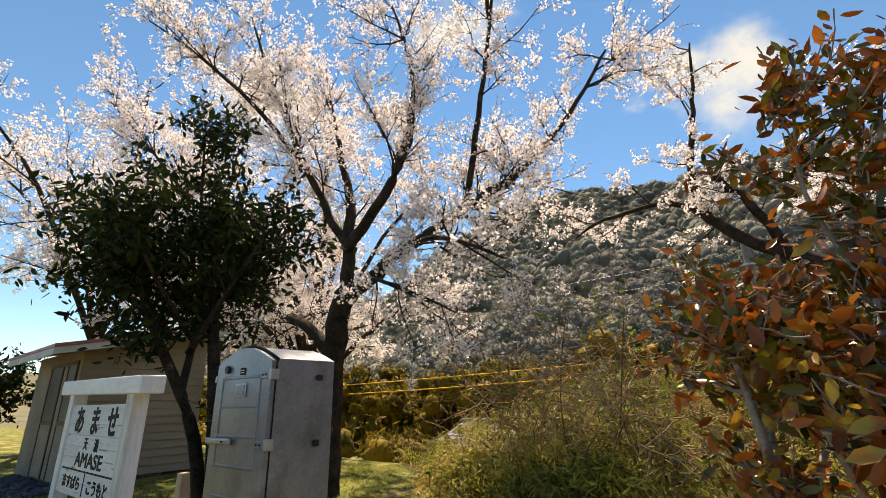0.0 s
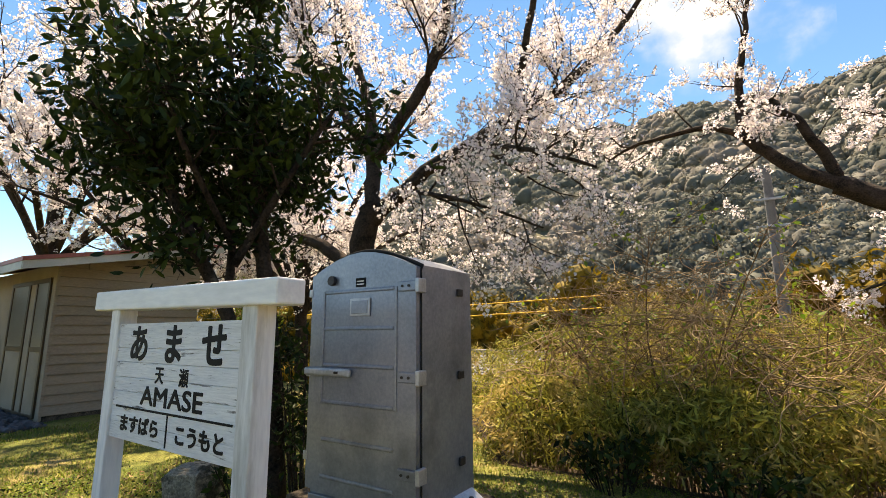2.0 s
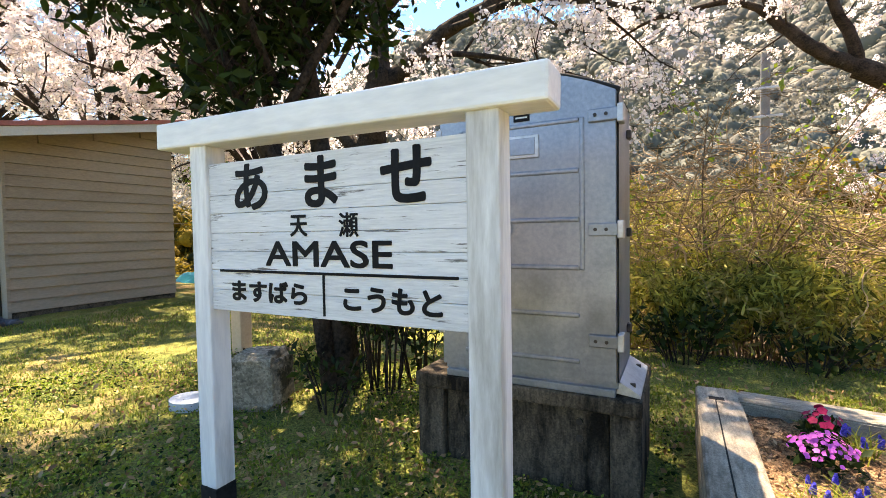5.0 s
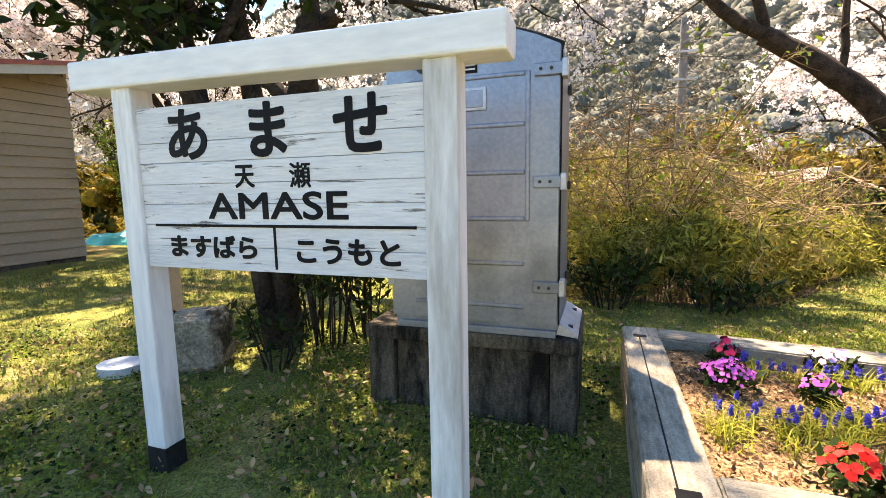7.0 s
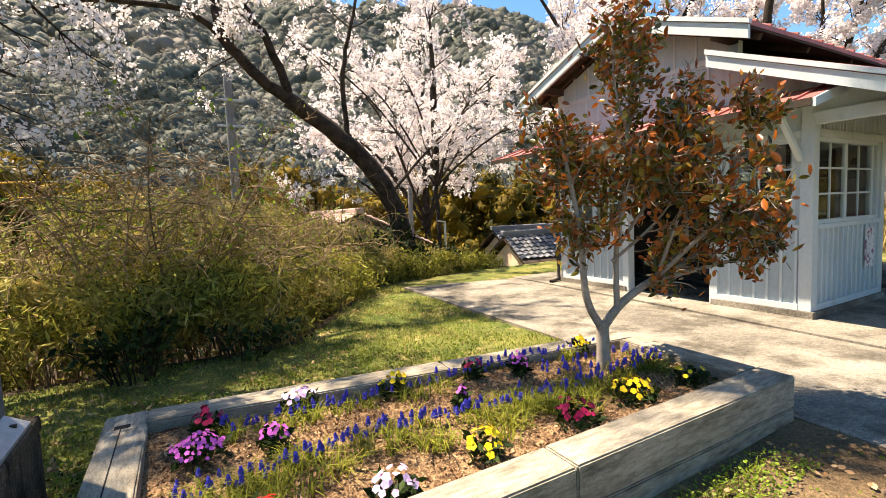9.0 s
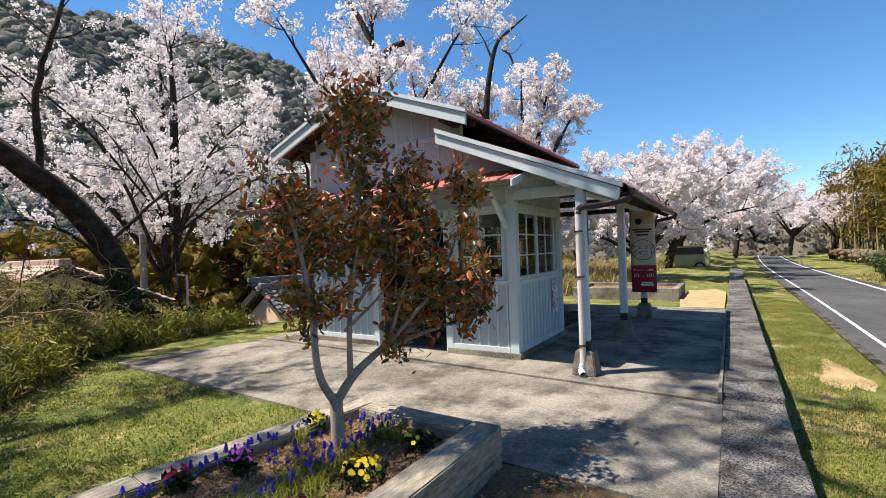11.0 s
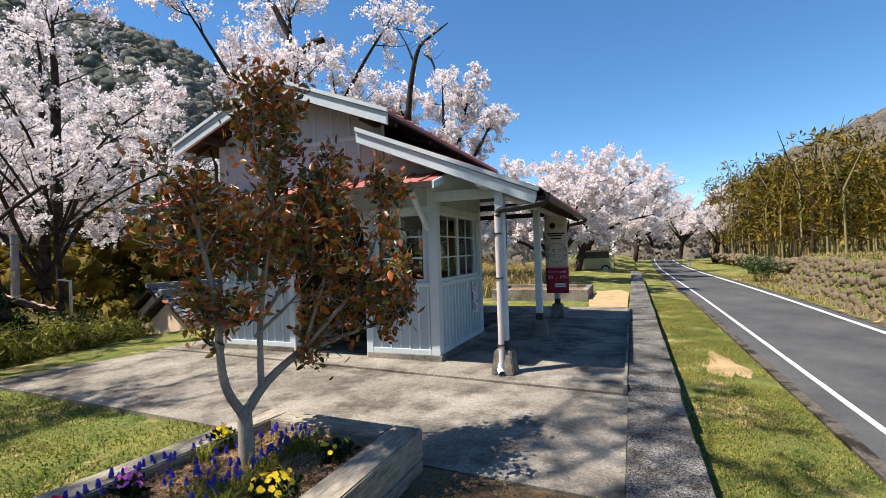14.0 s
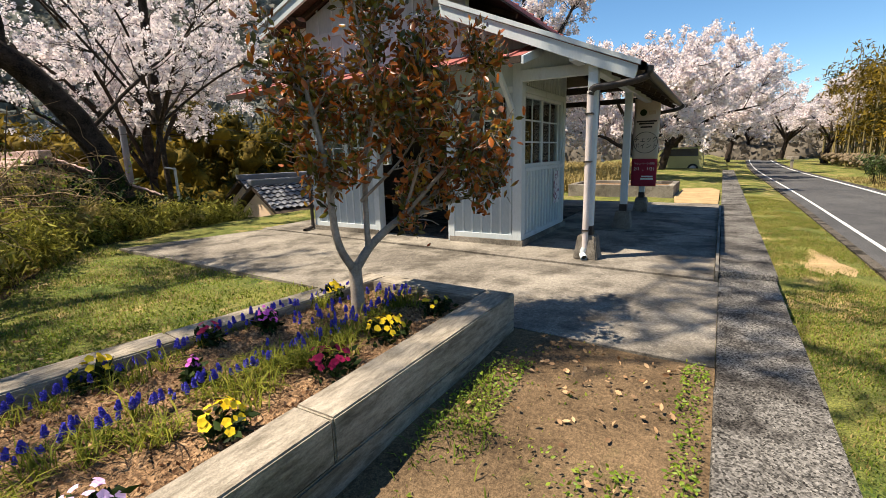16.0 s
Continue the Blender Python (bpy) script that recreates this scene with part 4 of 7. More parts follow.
for limb in ([((0.02, 1.96, 0.1), 0.054), ((0.01, 1.95, 0.38), 0.044), ((0.0, 1.95, 0.56), 0.042)],
             [((-0.01, 1.95, 0.52), 0.029), ((-0.10, 1.99, 0.74), 0.025), ((-0.12, 2.02, 1.2), 0.018), ((-0.2, 2.1, 1.8), 0.01)],
             [((0.01, 1.95, 0.52), 0.033), ((0.13, 1.90, 0.67), 0.028), ((0.33, 1.82, 0.81), 0.023), ((0.60, 1.70, 0.96), 0.016), ((0.92, 1.55, 1.25), 0.008)],
             [((0.10, 1.91, 0.63), 0.022), ((0.15, 1.95, 1.05), 0.017), ((0.25, 1.95, 1.7), 0.013), ((0.45, 2.0, 2.55), 0.005)],
             [((0.33, 1.82, 0.81), 0.02), ((0.66, 1.6, 0.90), 0.014), ((1.0, 1.35, 1.0), 0.008)],
             [((-0.11, 2.1, 1.1), 0.015), ((-0.12, 2.18, 1.5), 0.010), ((-0.1, 2.25, 1.85), 0.005)],
             [((0.45, 1.65, 1.1), 0.015), ((0.6, 1.75, 1.6), 0.010), ((0.7, 1.7, 2.1), 0.005)],
             [((0.14, 1.95, 1.0), 0.015), ((0.05, 1.8, 1.35), 0.010), ((0.0, 1.68, 1.6), 0.005)],
             [((0.36, 1.80, 0.83), 0.016), ((0.45, 1.45, 1.2), 0.012), ((0.55, 1.25, 1.35), 0.005)],
             [((-0.1, 2.1, 1.0), 0.014), ((0.08, 2.25, 1.4), 0.010), ((0.25, 2.38, 1.75), 0.005)],
             [((0.25, 1.9, 1.7), 0.010), ((0.15, 1.95, 2.1), 0.007), ((0.2, 2.0, 2.5), 0.004)],
             [((0.62, 1.5, 1.3), 0.012), ((0.85, 1.5, 1.6), 0.008), ((1.05, 1.45, 2.0), 0.004)],
             [((0.14, 1.93, 1.05), 0.014), ((0.3, 1.75, 1.45), 0.009), ((0.42, 1.68, 1.9), 0.004)],
             [((0.36, 1.80, 0.83), 0.014), ((0.38, 1.62, 1.35), 0.009), ((0.48, 1.6, 1.75), 0.004)],
             [((0.1, 1.95, 0.95), 0.012), ((0.2, 1.7, 1.2), 0.008), ((0.24, 1.52, 1.45), 0.004)]):
    line = curve_points([(Vector(p), r) for p, r in limb])
    ru_lines.append(line)
    if limb[0][1] < 0.04:
        grow(line, limb[0][1], 2, g_ru, ru_lines, ru_tips, 14.0, 0.31, 0.10, 0.46)
part("trunk", tubes("trunk", ru_lines, 7), M["bark_pale"], ru, "smooth pale grey stems")
part("crown", oval_leaves("crown", along_tips([p[:4] for p in ru_tips], g_ru, 0.021, 0.03), 0.060, 82), M["olive_leaf"], ru, "glossy olive-green older leaves")
part("young_leaves", oval_leaves("young_leaves", along_tips([p[2:] for p in ru_tips], g_ru, 0.018, 0.035), 0.062, 83), M["russet_leaf"], ru, "rust-orange young leaves at the tips")

# ---- thicket of bamboo grass and shrubs along the bank ----
tg = np.random.default_rng(91)
tx = np.concatenate([tg.uniform(-4.6, 4.2, 10000), tg.uniform(-9, -4.2, 2500)])
ty = edge_of_bank(tx) + 0.15 + 6.5 * tg.uniform(0, 1, len(tx)) ** 1.25
top = np.interp(ty - edge_of_bank(tx), [0, 0.5, 1.5, 3.5, 6], [0.5, 1.0, 1.55, 2.4, 2.8]) * np.interp(tx, [-9, -4.6, -2, 0, 1.5, 3, 4.2], [0.7, 1, 1, 0.95, 0.75, 0.55, 0.35])
clumpy = 0.75 + 0.5 * np.sin(tx * 2.3 + ty * 0.9) * np.sin(ty * 1.9 - tx)
top = top * np.clip(clumpy, 0.45, 1.2)
base_z = ground_height(tx, ty)
stalks = []
for x, y, z, h in zip(tx[::7], ty[::7], base_z[::7], top[::7]):
    if y < edge_of_bank(x) + 0.8:
        continue
    a, s = tg.uniform(0, 6.28), h * tg.uniform(0.15, 0.7)
    dx, dy = math.cos(a) * s, math.sin(a) * s
    stalks.append(curve_points([((x, y, z - 0.05), 0.006), ((x + dx * 0.3, y + dy * 0.3, z + h * 0.55), 0.005), ((x + dx, y + dy, z + h * tg.uniform(0.6, 0.9)), 0.003)], 3))
thicket = thing("bamboo_thicket", (0, 7, -0.5), "overgrown thicket of dwarf bamboo and dry shrubs on the bank", "thicket", kind="stuff")
part("stalk", tubes("stalk", stalks, 3), M["twig"], thicket)
nc = 1150
cxs = np.concatenate([tg.uniform(-4.6, 4.0, nc - 110), tg.uniform(-9, -4.2, 110)])
depth = 6.0 * tg.uniform(0, 1, nc) ** 1.3
cys = edge_of_bank(cxs) + 0.35 + depth
ctop = np.interp(depth, [0, 0.6, 1.6, 3.5, 6], [0.75, 1.25, 1.9, 2.6, 2.9]) * np.interp(cxs, [-9, -4.6, -2, 0, 1.5, 3, 4.2], [0.7, 1, 1, 0.95, 0.75, 0.55, 0.35])
ctop = ctop * np.interp(cxs, [-4.2, -3.4, -2.0, -1.4], [0.82, 0.9, 0.9, 0.8])
czs = np.maximum(ground_height(cxs, cys), -0.5) + ctop * tg.uniform(0.16, 0.95, nc)
crs = tg.uniform(0.16, 0.36, nc)
per = 200
shell = tg.normal(size=(nc * per, 3))
shell /= np.linalg.norm(shell, axis=1)[:, None]
lc = np.repeat(np.stack([cxs, cys, czs], 1), per, axis=0) + shell * np.repeat(crs, per)[:, None] * tg.uniform(0.35, 1.1, (nc * per, 1)) * np.array([1, 1, 0.85])
low = ground_height(lc[:, 0], lc[:, 1]) + 0.02
lc[:, 2] = np.maximum(lc[:, 2], low)
open_foot = (lc[:, 2] < 0.5 + 0.15 * np.sin(3 * lc[:, 0])) & (lc[:, 1] < edge_of_bank(lc[:, 0]) + 1.3) & (lc[:, 0] < 0)
lc = lc[~open_foot | (tg.random(len(lc)) < 0.22)]
part("leaf", leaves("leaf", lc, 0.115, 92, 0.19, 0.25, droop=0.4), M["thicket_leaf"], thicket)
sh_lines, sh_tips, g_sh = [], [], random.Random(93)
for k in range(110):
    x = g_sh.uniform(-4.4, 1.6)
    y = float(edge_of_bank(x)) + g_sh.uniform(1.0, 4.5)
    z = float(ground_height(x, y))
    h = g_sh.uniform(1.8, 3.1) * (0.75 if x > 0.5 else 1.0)
    line = curve_points([((x, y, z), 0.011), ((x + g_sh.gauss(0, 0.35), y + g_sh.gauss(0, 0.3), z + h * 0.55), 0.009), ((x + g_sh.gauss(0, 0.5), y + g_sh.gauss(0, 0.5), z + h), 0.006)])
    sh_lines.append(line)
    grow(line, 0.018, 2, g_sh, sh_lines, sh_tips, 3.4, 0.8, 0.05, 0.25)
part("shrub_twigs", tubes("shrub_twigs", sh_lines, 4), M["twig"], thicket, "bare reddish brown twigs")
part("shrub_leaves", leaves("shrub_leaves", along_tips(sh_tips[::3], g_sh, 0.12, 0.04), 0.07, 94, 0.5, 0.2), M["fresh_leaf"], thicket, "sparse yellow-green leaves")
vines = []
for k in range(600):
    x = g_sh.uniform(-4.2, -1.2) if k % 4 else g_sh.uniform(-1.2, 1.6)
    y = float(edge_of_bank(x)) + g_sh.uniform(0.5, 2.6)
    crest = 2.15 if -3.7 < x < -1.7 else 1.25
    q = Vector((x, y, 0.25 + (crest - 0.25) * g_sh.uniform(0.35, 1.0)))
    way = Vector((g_sh.gauss(0, 1), g_sh.gauss(0, 0.6), g_sh.gauss(0.1, 0.5))).normalized()
    pts = []
    for s in range(9):
        pts.append((q, 0.006 * (1 - s * 0.08)))
        way = (way + Vector((g_sh.gauss(0, 0.3), g_sh.gauss(0, 0.3), g_sh.gauss(-0.06, 0.25)))).normalized()
        q = q + way * 0.13
    vines.append(pts)
part("vine_tangle", tubes("vine_tangle", vines, 4), M["vine"], thicket, "tangle of dry tan vines over the bamboo")
fx, fy = np.meshgrid(np.linspace(-9, 4.4, 90), np.linspace(0.05, 9.0, 50), indexing="ij")
fy = fy + edge_of_bank(fx)
fz = ground_height(fx, fy) + 0.035 - 0.09 * np.clip(1 - (fy - edge_of_bank(fx)) / 0.5, 0, 1)
fi, fj = np.meshgrid(np.arange(89), np.arange(49), indexing="ij")
part("thicket_floor", mesh_of("thicket_floor", np.stack([fx, fy, fz], -1).reshape(-1, 3), np.stack([fi * 50 + fj, (fi + 1) * 50 + fj, (fi + 1) * 50 + fj + 1, fi * 50 + fj + 1], -1).reshape(-1, 4), True), plain("leaf_mould", (0.045, 0.032, 0.02), 0.95, 0.4), thicket, "dark leaf mould under the thicket")
# woods on the valley floor beyond the bank
vg = np.random.default_rng(95)
vx, vy = vg.uniform(-80, 70, 2600), 17 + 56 * vg.uniform(0, 1, 2600) ** 0.8
vr = vg.uniform(0.6, 1.5, 2600) * np.interp(vy, [17, 30, 70], [0.8, 1.1, 1.7])
vp = np.stack([vx, vy, ground_height(vx, vy) + vr * 0.5], 1)
belt = 1500
wx, wy = vg.uniform(-60, 40, belt), vg.uniform(25, 38, belt)
wz = ground_height(wx, wy) + (5.4 + 0.9 * np.sin(wx * 0.5) + 0.7 * np.sin(wx * 1.3 + 2)) * vg.uniform(0.05, 1, belt) ** 0.7
vp, vr = np.concatenate([vp, np.stack([wx, wy, wz], 1)]), np.concatenate([vr, vg.uniform(0.6, 1.1, belt)])
scrub = thing("valley_scrub", (0, 40, -2.5), "ochre and olive bamboo scrub on the valley floor", "scrub", kind="stuff")
part("bush", scatter_clumps("bush", vp, vr * 0.8, 96), M["bamboo_leaf"], scrub)
per = 40
vd = vg.normal(size=(len(vp) * per, 3))
vd /= np.linalg.norm(vd, axis=1)[:, None]
vd[:, 2] = np.abs(vd[:, 2]) * 1.5
part("foliage", leaves("foliage", np.repeat(vp, per, axis=0) + vd * np.repeat(vr, per)[:, None] * vg.uniform(0.5, 1.0, (len(vp) * per, 1)), 0.5, 97, 0.3, 0.3), M["bamboo_leaf"], scrub)

# ---- bamboo grove beyond the road ----
bg = np.random.default_rng(97)
nb = 420
bx, by = bg.uniform(27, 62, nb), bg.uniform(-30, -8.5, nb)
by = np.minimum(by, -8.2 - (bx < 34) * 2.0)
bz = ground_height(bx, by)
bh = bg.uniform(4.4, 8.2, nb) + (bx - 27) * 0.06
grove = thing("bamboo_grove", (42, -15, 0.5), "tall yellow-green bamboo grove with bare lower culms", "bamboo", kind="stuff")
culms = [[(Vector((x, y, z)), 0.07), (Vector((x + 0.1, y, z + h * 0.6)), 0.05), (Vector((x + bg.normal(0, 0.9), y + bg.normal(0, 0.7), z + h)), 0.02)] for x, y, z, h in zip(bx, by, bz, bh)]
part("culm", tubes("culm", culms, 5), plain("bamboo_culm", (0.25, 0.20, 0.09), 0.6), grove)
plumes, per = 11, 17
pu = bg.uniform(0.34, 1.0, (nb, plumes))
pa = bg.uniform(0, 6.28, (nb, plumes))
pr = bg.uniform(0.2, 1.25, (nb, plumes)) * (1.15 - 0.75 * pu)
pc = np.stack([bx[:, None] + np.cos(pa) * pr, by[:, None] + np.sin(pa) * pr, bz[:, None] + bh[:, None] * pu], -1).reshape(-1, 3)
pl = np.repeat(pc, per, axis=0) + bg.normal(0, 1, (len(pc) * per, 3)) * np.array([0.33, 0.33, 0.24])
part("foliage", leaves("foliage", pl, 0.40, 98, 0.28, 0.3, droop=0.5), M["bamboo_leaf"], grove)
snag((33, -10.5, 0.6), [[((33, -10.5, 0.4), 0.11), ((33, -10.6, 4), 0.08), ((33, -10.9, 7.5), 0.04)], [((33, -10.6, 3.6), 0.06), ((33, -9.6, 6.0), 0.04), ((33, -8.9, 8.4), 0.015)], [((33, -10.7, 4.6), 0.05), ((33.2, -12, 6.4), 0.03), ((33, -13, 7.8), 0.012)]], 63, "bare pale tree in front of the bamboo")
snag((30, -9.0, 0.6), [[((30, -9.0, 0.4), 0.07), ((30, -9.1, 1.4), 0.05), ((30, -8.6, 2.6), 0.03)], [((30, -9.1, 1.3), 0.04), ((30, -10.0, 2.0), 0.025), ((30, -10.6, 2.9), 0.01)]], 64, "small bare tree on the grassy bank")

# ---- station name sign ----
sign = thing("station_sign", (-4.06, 1.22, 0), "white painted wooden station name sign, paint flaking", "sign")
part("post", box((-4.755, 1.19, 0.09), (-4.655, 1.288, 1.56), 0.006), M["white_wood"], sign)
part("post", box((-3.466, 1.19, -0.05), (-3.358, 1.288, 1.54), 0.006), M["white_wood"], sign)
part("post_foot", box((-4.757, 1.188, -0.05), (-4.653, 1.29, 0.09), 0.004), M["black_rubber"], sign, "black tarred post foot")
part("crossbeam", bar((-4.952, 1.243, 1.617), (-3.207, 1.243, 1.59), 0.146, 0.112, 0.010), M["beam_white"], sign)
plank_z = [0.868, 0.955, 1.036, 1.115, 1.19, 1.27, 1.345, 1.478]
for a, b in zip(plank_z, plank_z[1:]):
    part("plank", box((-4.655, 1.205, a + 0.0008), (-3.466, 1.235, b - 0.0008), 0.0015), M["white_panel"], sign)


def letter(words, x, z, wide, high, bold=0.0, name="lettering", parent=sign, face_y=1.2035, material=None):
    """Painted characters that fill a field of the given width and height round (x, z)."""
    me = text_mesh(words, 0.1, 0.0012)
    co = np.empty(len(me.vertices) * 3)
    me.vertices.foreach_get("co", co)
    span = np.ptp(co.reshape(-1, 3), axis=0)
    me.transform(Matrix.Diagonal(((wide - 2 * bold) / span[0], (high - 2 * bold) / span[1], 1, 1)))
    if bold:
        thick = bmesh.new()
        for k in range(10):
            a, start = 2 * math.pi * k / 10, len(thick.verts)
            thick.from_mesh(me)
            thick.verts.ensure_lookup_table()
            bmesh.ops.translate(thick, vec=(bold * math.cos(a), bold * math.sin(a), 0.00004 * k), verts=thick.verts[start:])
        thick.to_mesh(me)
        thick.free()
    me.transform(Matrix.Translation((x, face_y, z)) @ Matrix.Rotation(math.pi / 2, 4, "X"))
    return part(name, me, material or M["ink"], parent)


letter("あ", -4.405, 1.371, 0.186, 0.186, 0.0055)
letter("ま", -4.044, 1.370, 0.154, 0.188, 0.0065)
letter("せ", -3.687, 1.369, 0.196, 0.186, 0.0065)
letter("天", -4.156, 1.212, 0.085, 0.081, 0.0022)
letter("瀬", -3.923, 1.211, 0.085, 0.086, 0.0014)
letter("AMASE", -4.037, 1.107, 0.590, 0.097, 0.0026)
letter("ますばら", -4.326, 0.956, 0.406, 0.086, 0.0035)
letter("こうもと", -3.755, 0.951, 0.396, 0.089, 0.0035)
part("rule", box((-4.60, 1.2015, 1.030), (-3.50, 1.2055, 1.040)), M["ink"], sign, "black painted rule")
part("rule", box((-4.046, 1.2015, 0.880), (-4.037, 1.2055, 1.030)), M["ink"], sign, "black painted rule")

# ---- relay cabinet on its concrete base ----
cab = thing("relay_cabinet", (-3.55, 2.3, 0.5), "silver-grey steel trackside relay cabinet with curved top", "cabinet")
CX0, CX1, CY0, CY1, CZ0, CZ1 = -3.97, -3.13, 2.0, 2.57, 0.478, 1.785
arc = [(CX0, CZ0), (CX1, CZ0), (CX1, CZ1 - 0.03)]
for k in range(9):
    a = k / 8
    arc.append((CX1 + (CX0 - CX1) * a, CZ1 + 0.12 * math.sin(math.pi * a)))
arc.append((CX0, CZ1 - 0.03))
body = prism(arc, CY0 + 0.045, CY1, "y")
part("body", body, M["silver_paint"], cab)
rim = [[(Vector((CX1 + 0.006 + (CX0 - CX1 - 0.012) * k / 12, CY0 + 0.044, CZ1 - 0.005 + 0.125 * math.sin(math.pi * k / 12))), 0.012) for k in range(13)]]
rim[0] = [(Vector((CX1 + 0.001, CY0 + 0.042, CZ0 + 0.03)), 0.004), (Vector((CX1 + 0.001, CY0 + 0.042, CZ1 - 0.03)), 0.004)] + rim[0] + [(Vector((CX0 - 0.004, CY0 + 0.044, CZ0 + 0.03)), 0.008)]
part("gasket", tubes("gasket", rim, 6), M["black_rubber"], cab, "black door gasket")
door_outline = [(CX0 + 0.004, CZ0 + 0.035), (CX1 - 0.004, CZ0 + 0.035), (CX1 - 0.004, CZ1 - 0.015)]
for k in range(1, 8):
    a = k / 8
    door_outline.append((CX1 + (CX0 - CX1) * a, CZ1 - 0.012 + 0.12 * math.sin(math.pi * a)))
door_outline.append((CX0 + 0.004, CZ1 - 0.015))
door = part("door", prism(door_outline, CY0, CY0 + 0.035, "y"), M["silver_paint"], cab)
panel_w = (CX0 + 0.13, CX1 - 0.19)
for z in (0.594, 0.80, 1.012, 1.226, 1.442, 1.662):
    part("pressed_rib", box((panel_w[0], CY0 - 0.009, z - 0.011), (panel_w[1] + 0.035, CY0 + 0.006, z + 0.011), 0.007), M["silver_paint"], door)
for x in (panel_w[0] - 0.012, panel_w[1] + 0.047):
    part("pressed_rib", box((x - 0.011, CY0 - 0.0085, 1.00), (x + 0.011, CY0 + 0.006, 1.672), 0.007), M["silver_paint"], door)
part("plate_frame", box((-3.62, CY0 - 0.011, 1.513), (-3.462, CY0 - 0.004, 1.617), 0.003), M["galvanised"], door)
part("name_plate", box((-3.603, CY0 - 0.016, 1.527), (-3.479, CY0 - 0.009, 1.603), 0.002), M["silver_paint"], door)
part("label_plate", box((-3.58, CY0 - 0.006, 1.683), (-3.505, CY0 + 0.002, 1.737)), M["ink"], door, "small black label")
for k in range(2):
    part("label_writing", box((-3.57, CY0 - 0.0075, 1.696 + k * 0.018), (-3.515, CY0 - 0.005, 1.703 + k * 0.018)), M["road_paint"], door)
part("vent_knob", prism([(-3.775 + 0.03 * math.cos(a * math.pi / 6), 1.733 + 0.03 * math.sin(a * math.pi / 6)) for a in range(12)], CY0 - 0.025, CY0 + 0.002, "y"), M["dark_iron"], door, "dark round vent knob")
part("handle_bar", box((-3.98, CY0 - 0.035, 1.163), (-3.592, CY0 - 0.006, 1.211), 0.012), M["galvanised"], door, "galvanised locking bar")
part("handle_hasp", box((-3.71, CY0 - 0.042, 1.180), (-3.68, CY0 - 0.03, 1.194), 0.002), M["dark_iron"], door)
for z in (0.667, 1.152, 1.64):
    hinge = part("hinge", box((CX1 - 0.115, CY0 - 0.018, z), (CX1 + 0.018, CY0 - 0.003, z + 0.055), 0.005), M["silver_paint"], door, "painted steel strap hinge")
    for dx in (0.03, 0.075):
        part("bolt", prism([(CX1 - 0.115 + dx + 0.008 * math.cos(a * math.pi / 4), z + 0.028 + 0.008 * math.sin(a * math.pi / 4)) for a in range(8)], CY0 - 0.024, CY0 - 0.016, "y"), M["dark_iron"], cab)
    part("hinge_pin", box((CX1 + 0.004, CY0 - 0.022, z - 0.012), (CX1 + 0.03, CY0 + 0.05, z + 0.067), 0.006), M["galvanised"], cab)
    part("side_catch", box((CX1, CY0 + 0.40, z - 0.01), (CX1 + 0.022, CY0 + 0.45, z + 0.035), 0.006), M["dark_iron"], cab, "dark side latch")
    part("left_catch", box((CX0 - 0.02, CY0 - 0.006, z), (CX0 + 0.012, CY0 + 0.02, z + 0.05), 0.004), M["galvanised"], cab)
part("foot_frame", box((CX0 + 0.01, CY0 + 0.02, CZ0 - 0.035), (CX1 - 0.01, CY1 - 0.01, CZ0), 0.004), M["silver_paint"], cab)
part("foot_flange", prism([(CX1 - 0.01, CZ0 - 0.022), (CX1 + 0.09, CZ0 - 0.034), (CX1 + 0.09, CZ0 - 0.020), (CX1 + 0.005, CZ0 + 0.03)], CY0 + 0.05, CY1 - 0.03, "y"), M["galvanised"], cab, "bright galvanised bolted foot flange")
for y in (CY0 + 0.12, CY1 - 0.12):
    part("anchor_bolt", box((CX1 + 0.04, y - 0.012, CZ0 - 0.03), (CX1 + 0.065, y + 0.012, CZ0 + 0.01), 0.004), M["dark_iron"], cab)

ped = thing("concrete_plinth", (-3.55, 2.35, 0), "weathered dark concrete plinth of two legs and a slab", "plinth")
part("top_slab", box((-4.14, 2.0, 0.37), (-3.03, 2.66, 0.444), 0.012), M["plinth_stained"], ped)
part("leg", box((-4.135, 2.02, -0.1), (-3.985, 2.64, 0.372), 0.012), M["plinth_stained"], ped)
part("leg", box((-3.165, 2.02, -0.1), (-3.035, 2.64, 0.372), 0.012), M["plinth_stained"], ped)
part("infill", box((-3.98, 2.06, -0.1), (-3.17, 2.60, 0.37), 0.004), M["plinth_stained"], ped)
for x, z in ((-3.30, 0.30), (-3.30, 0.22), (-3.86, 0.30), (-3.86, 0.22)):
    part("bolt_hole", prism([(x + 0.016 * math.cos(a * math.pi / 5), z + 0.016 * math.sin(a * math.pi / 5)) for a in range(10)], 2.052, 2.063, "y"), M["dark_iron"], ped)

# ---- timber planter ----
planter = thing("planter_box", (-1.0, 1.9, 0), "raised flower bed framed with weathered grey sleepers", "planter")
PA, PC, PB, PD = Vector((-2.81, 2.85, 0)), Vector((0.67, 2.40, 0)), Vector((0.64, 1.11, 0)), Vector((-2.81, 1.13, 0))
T, TOP = 0.2, 0.295


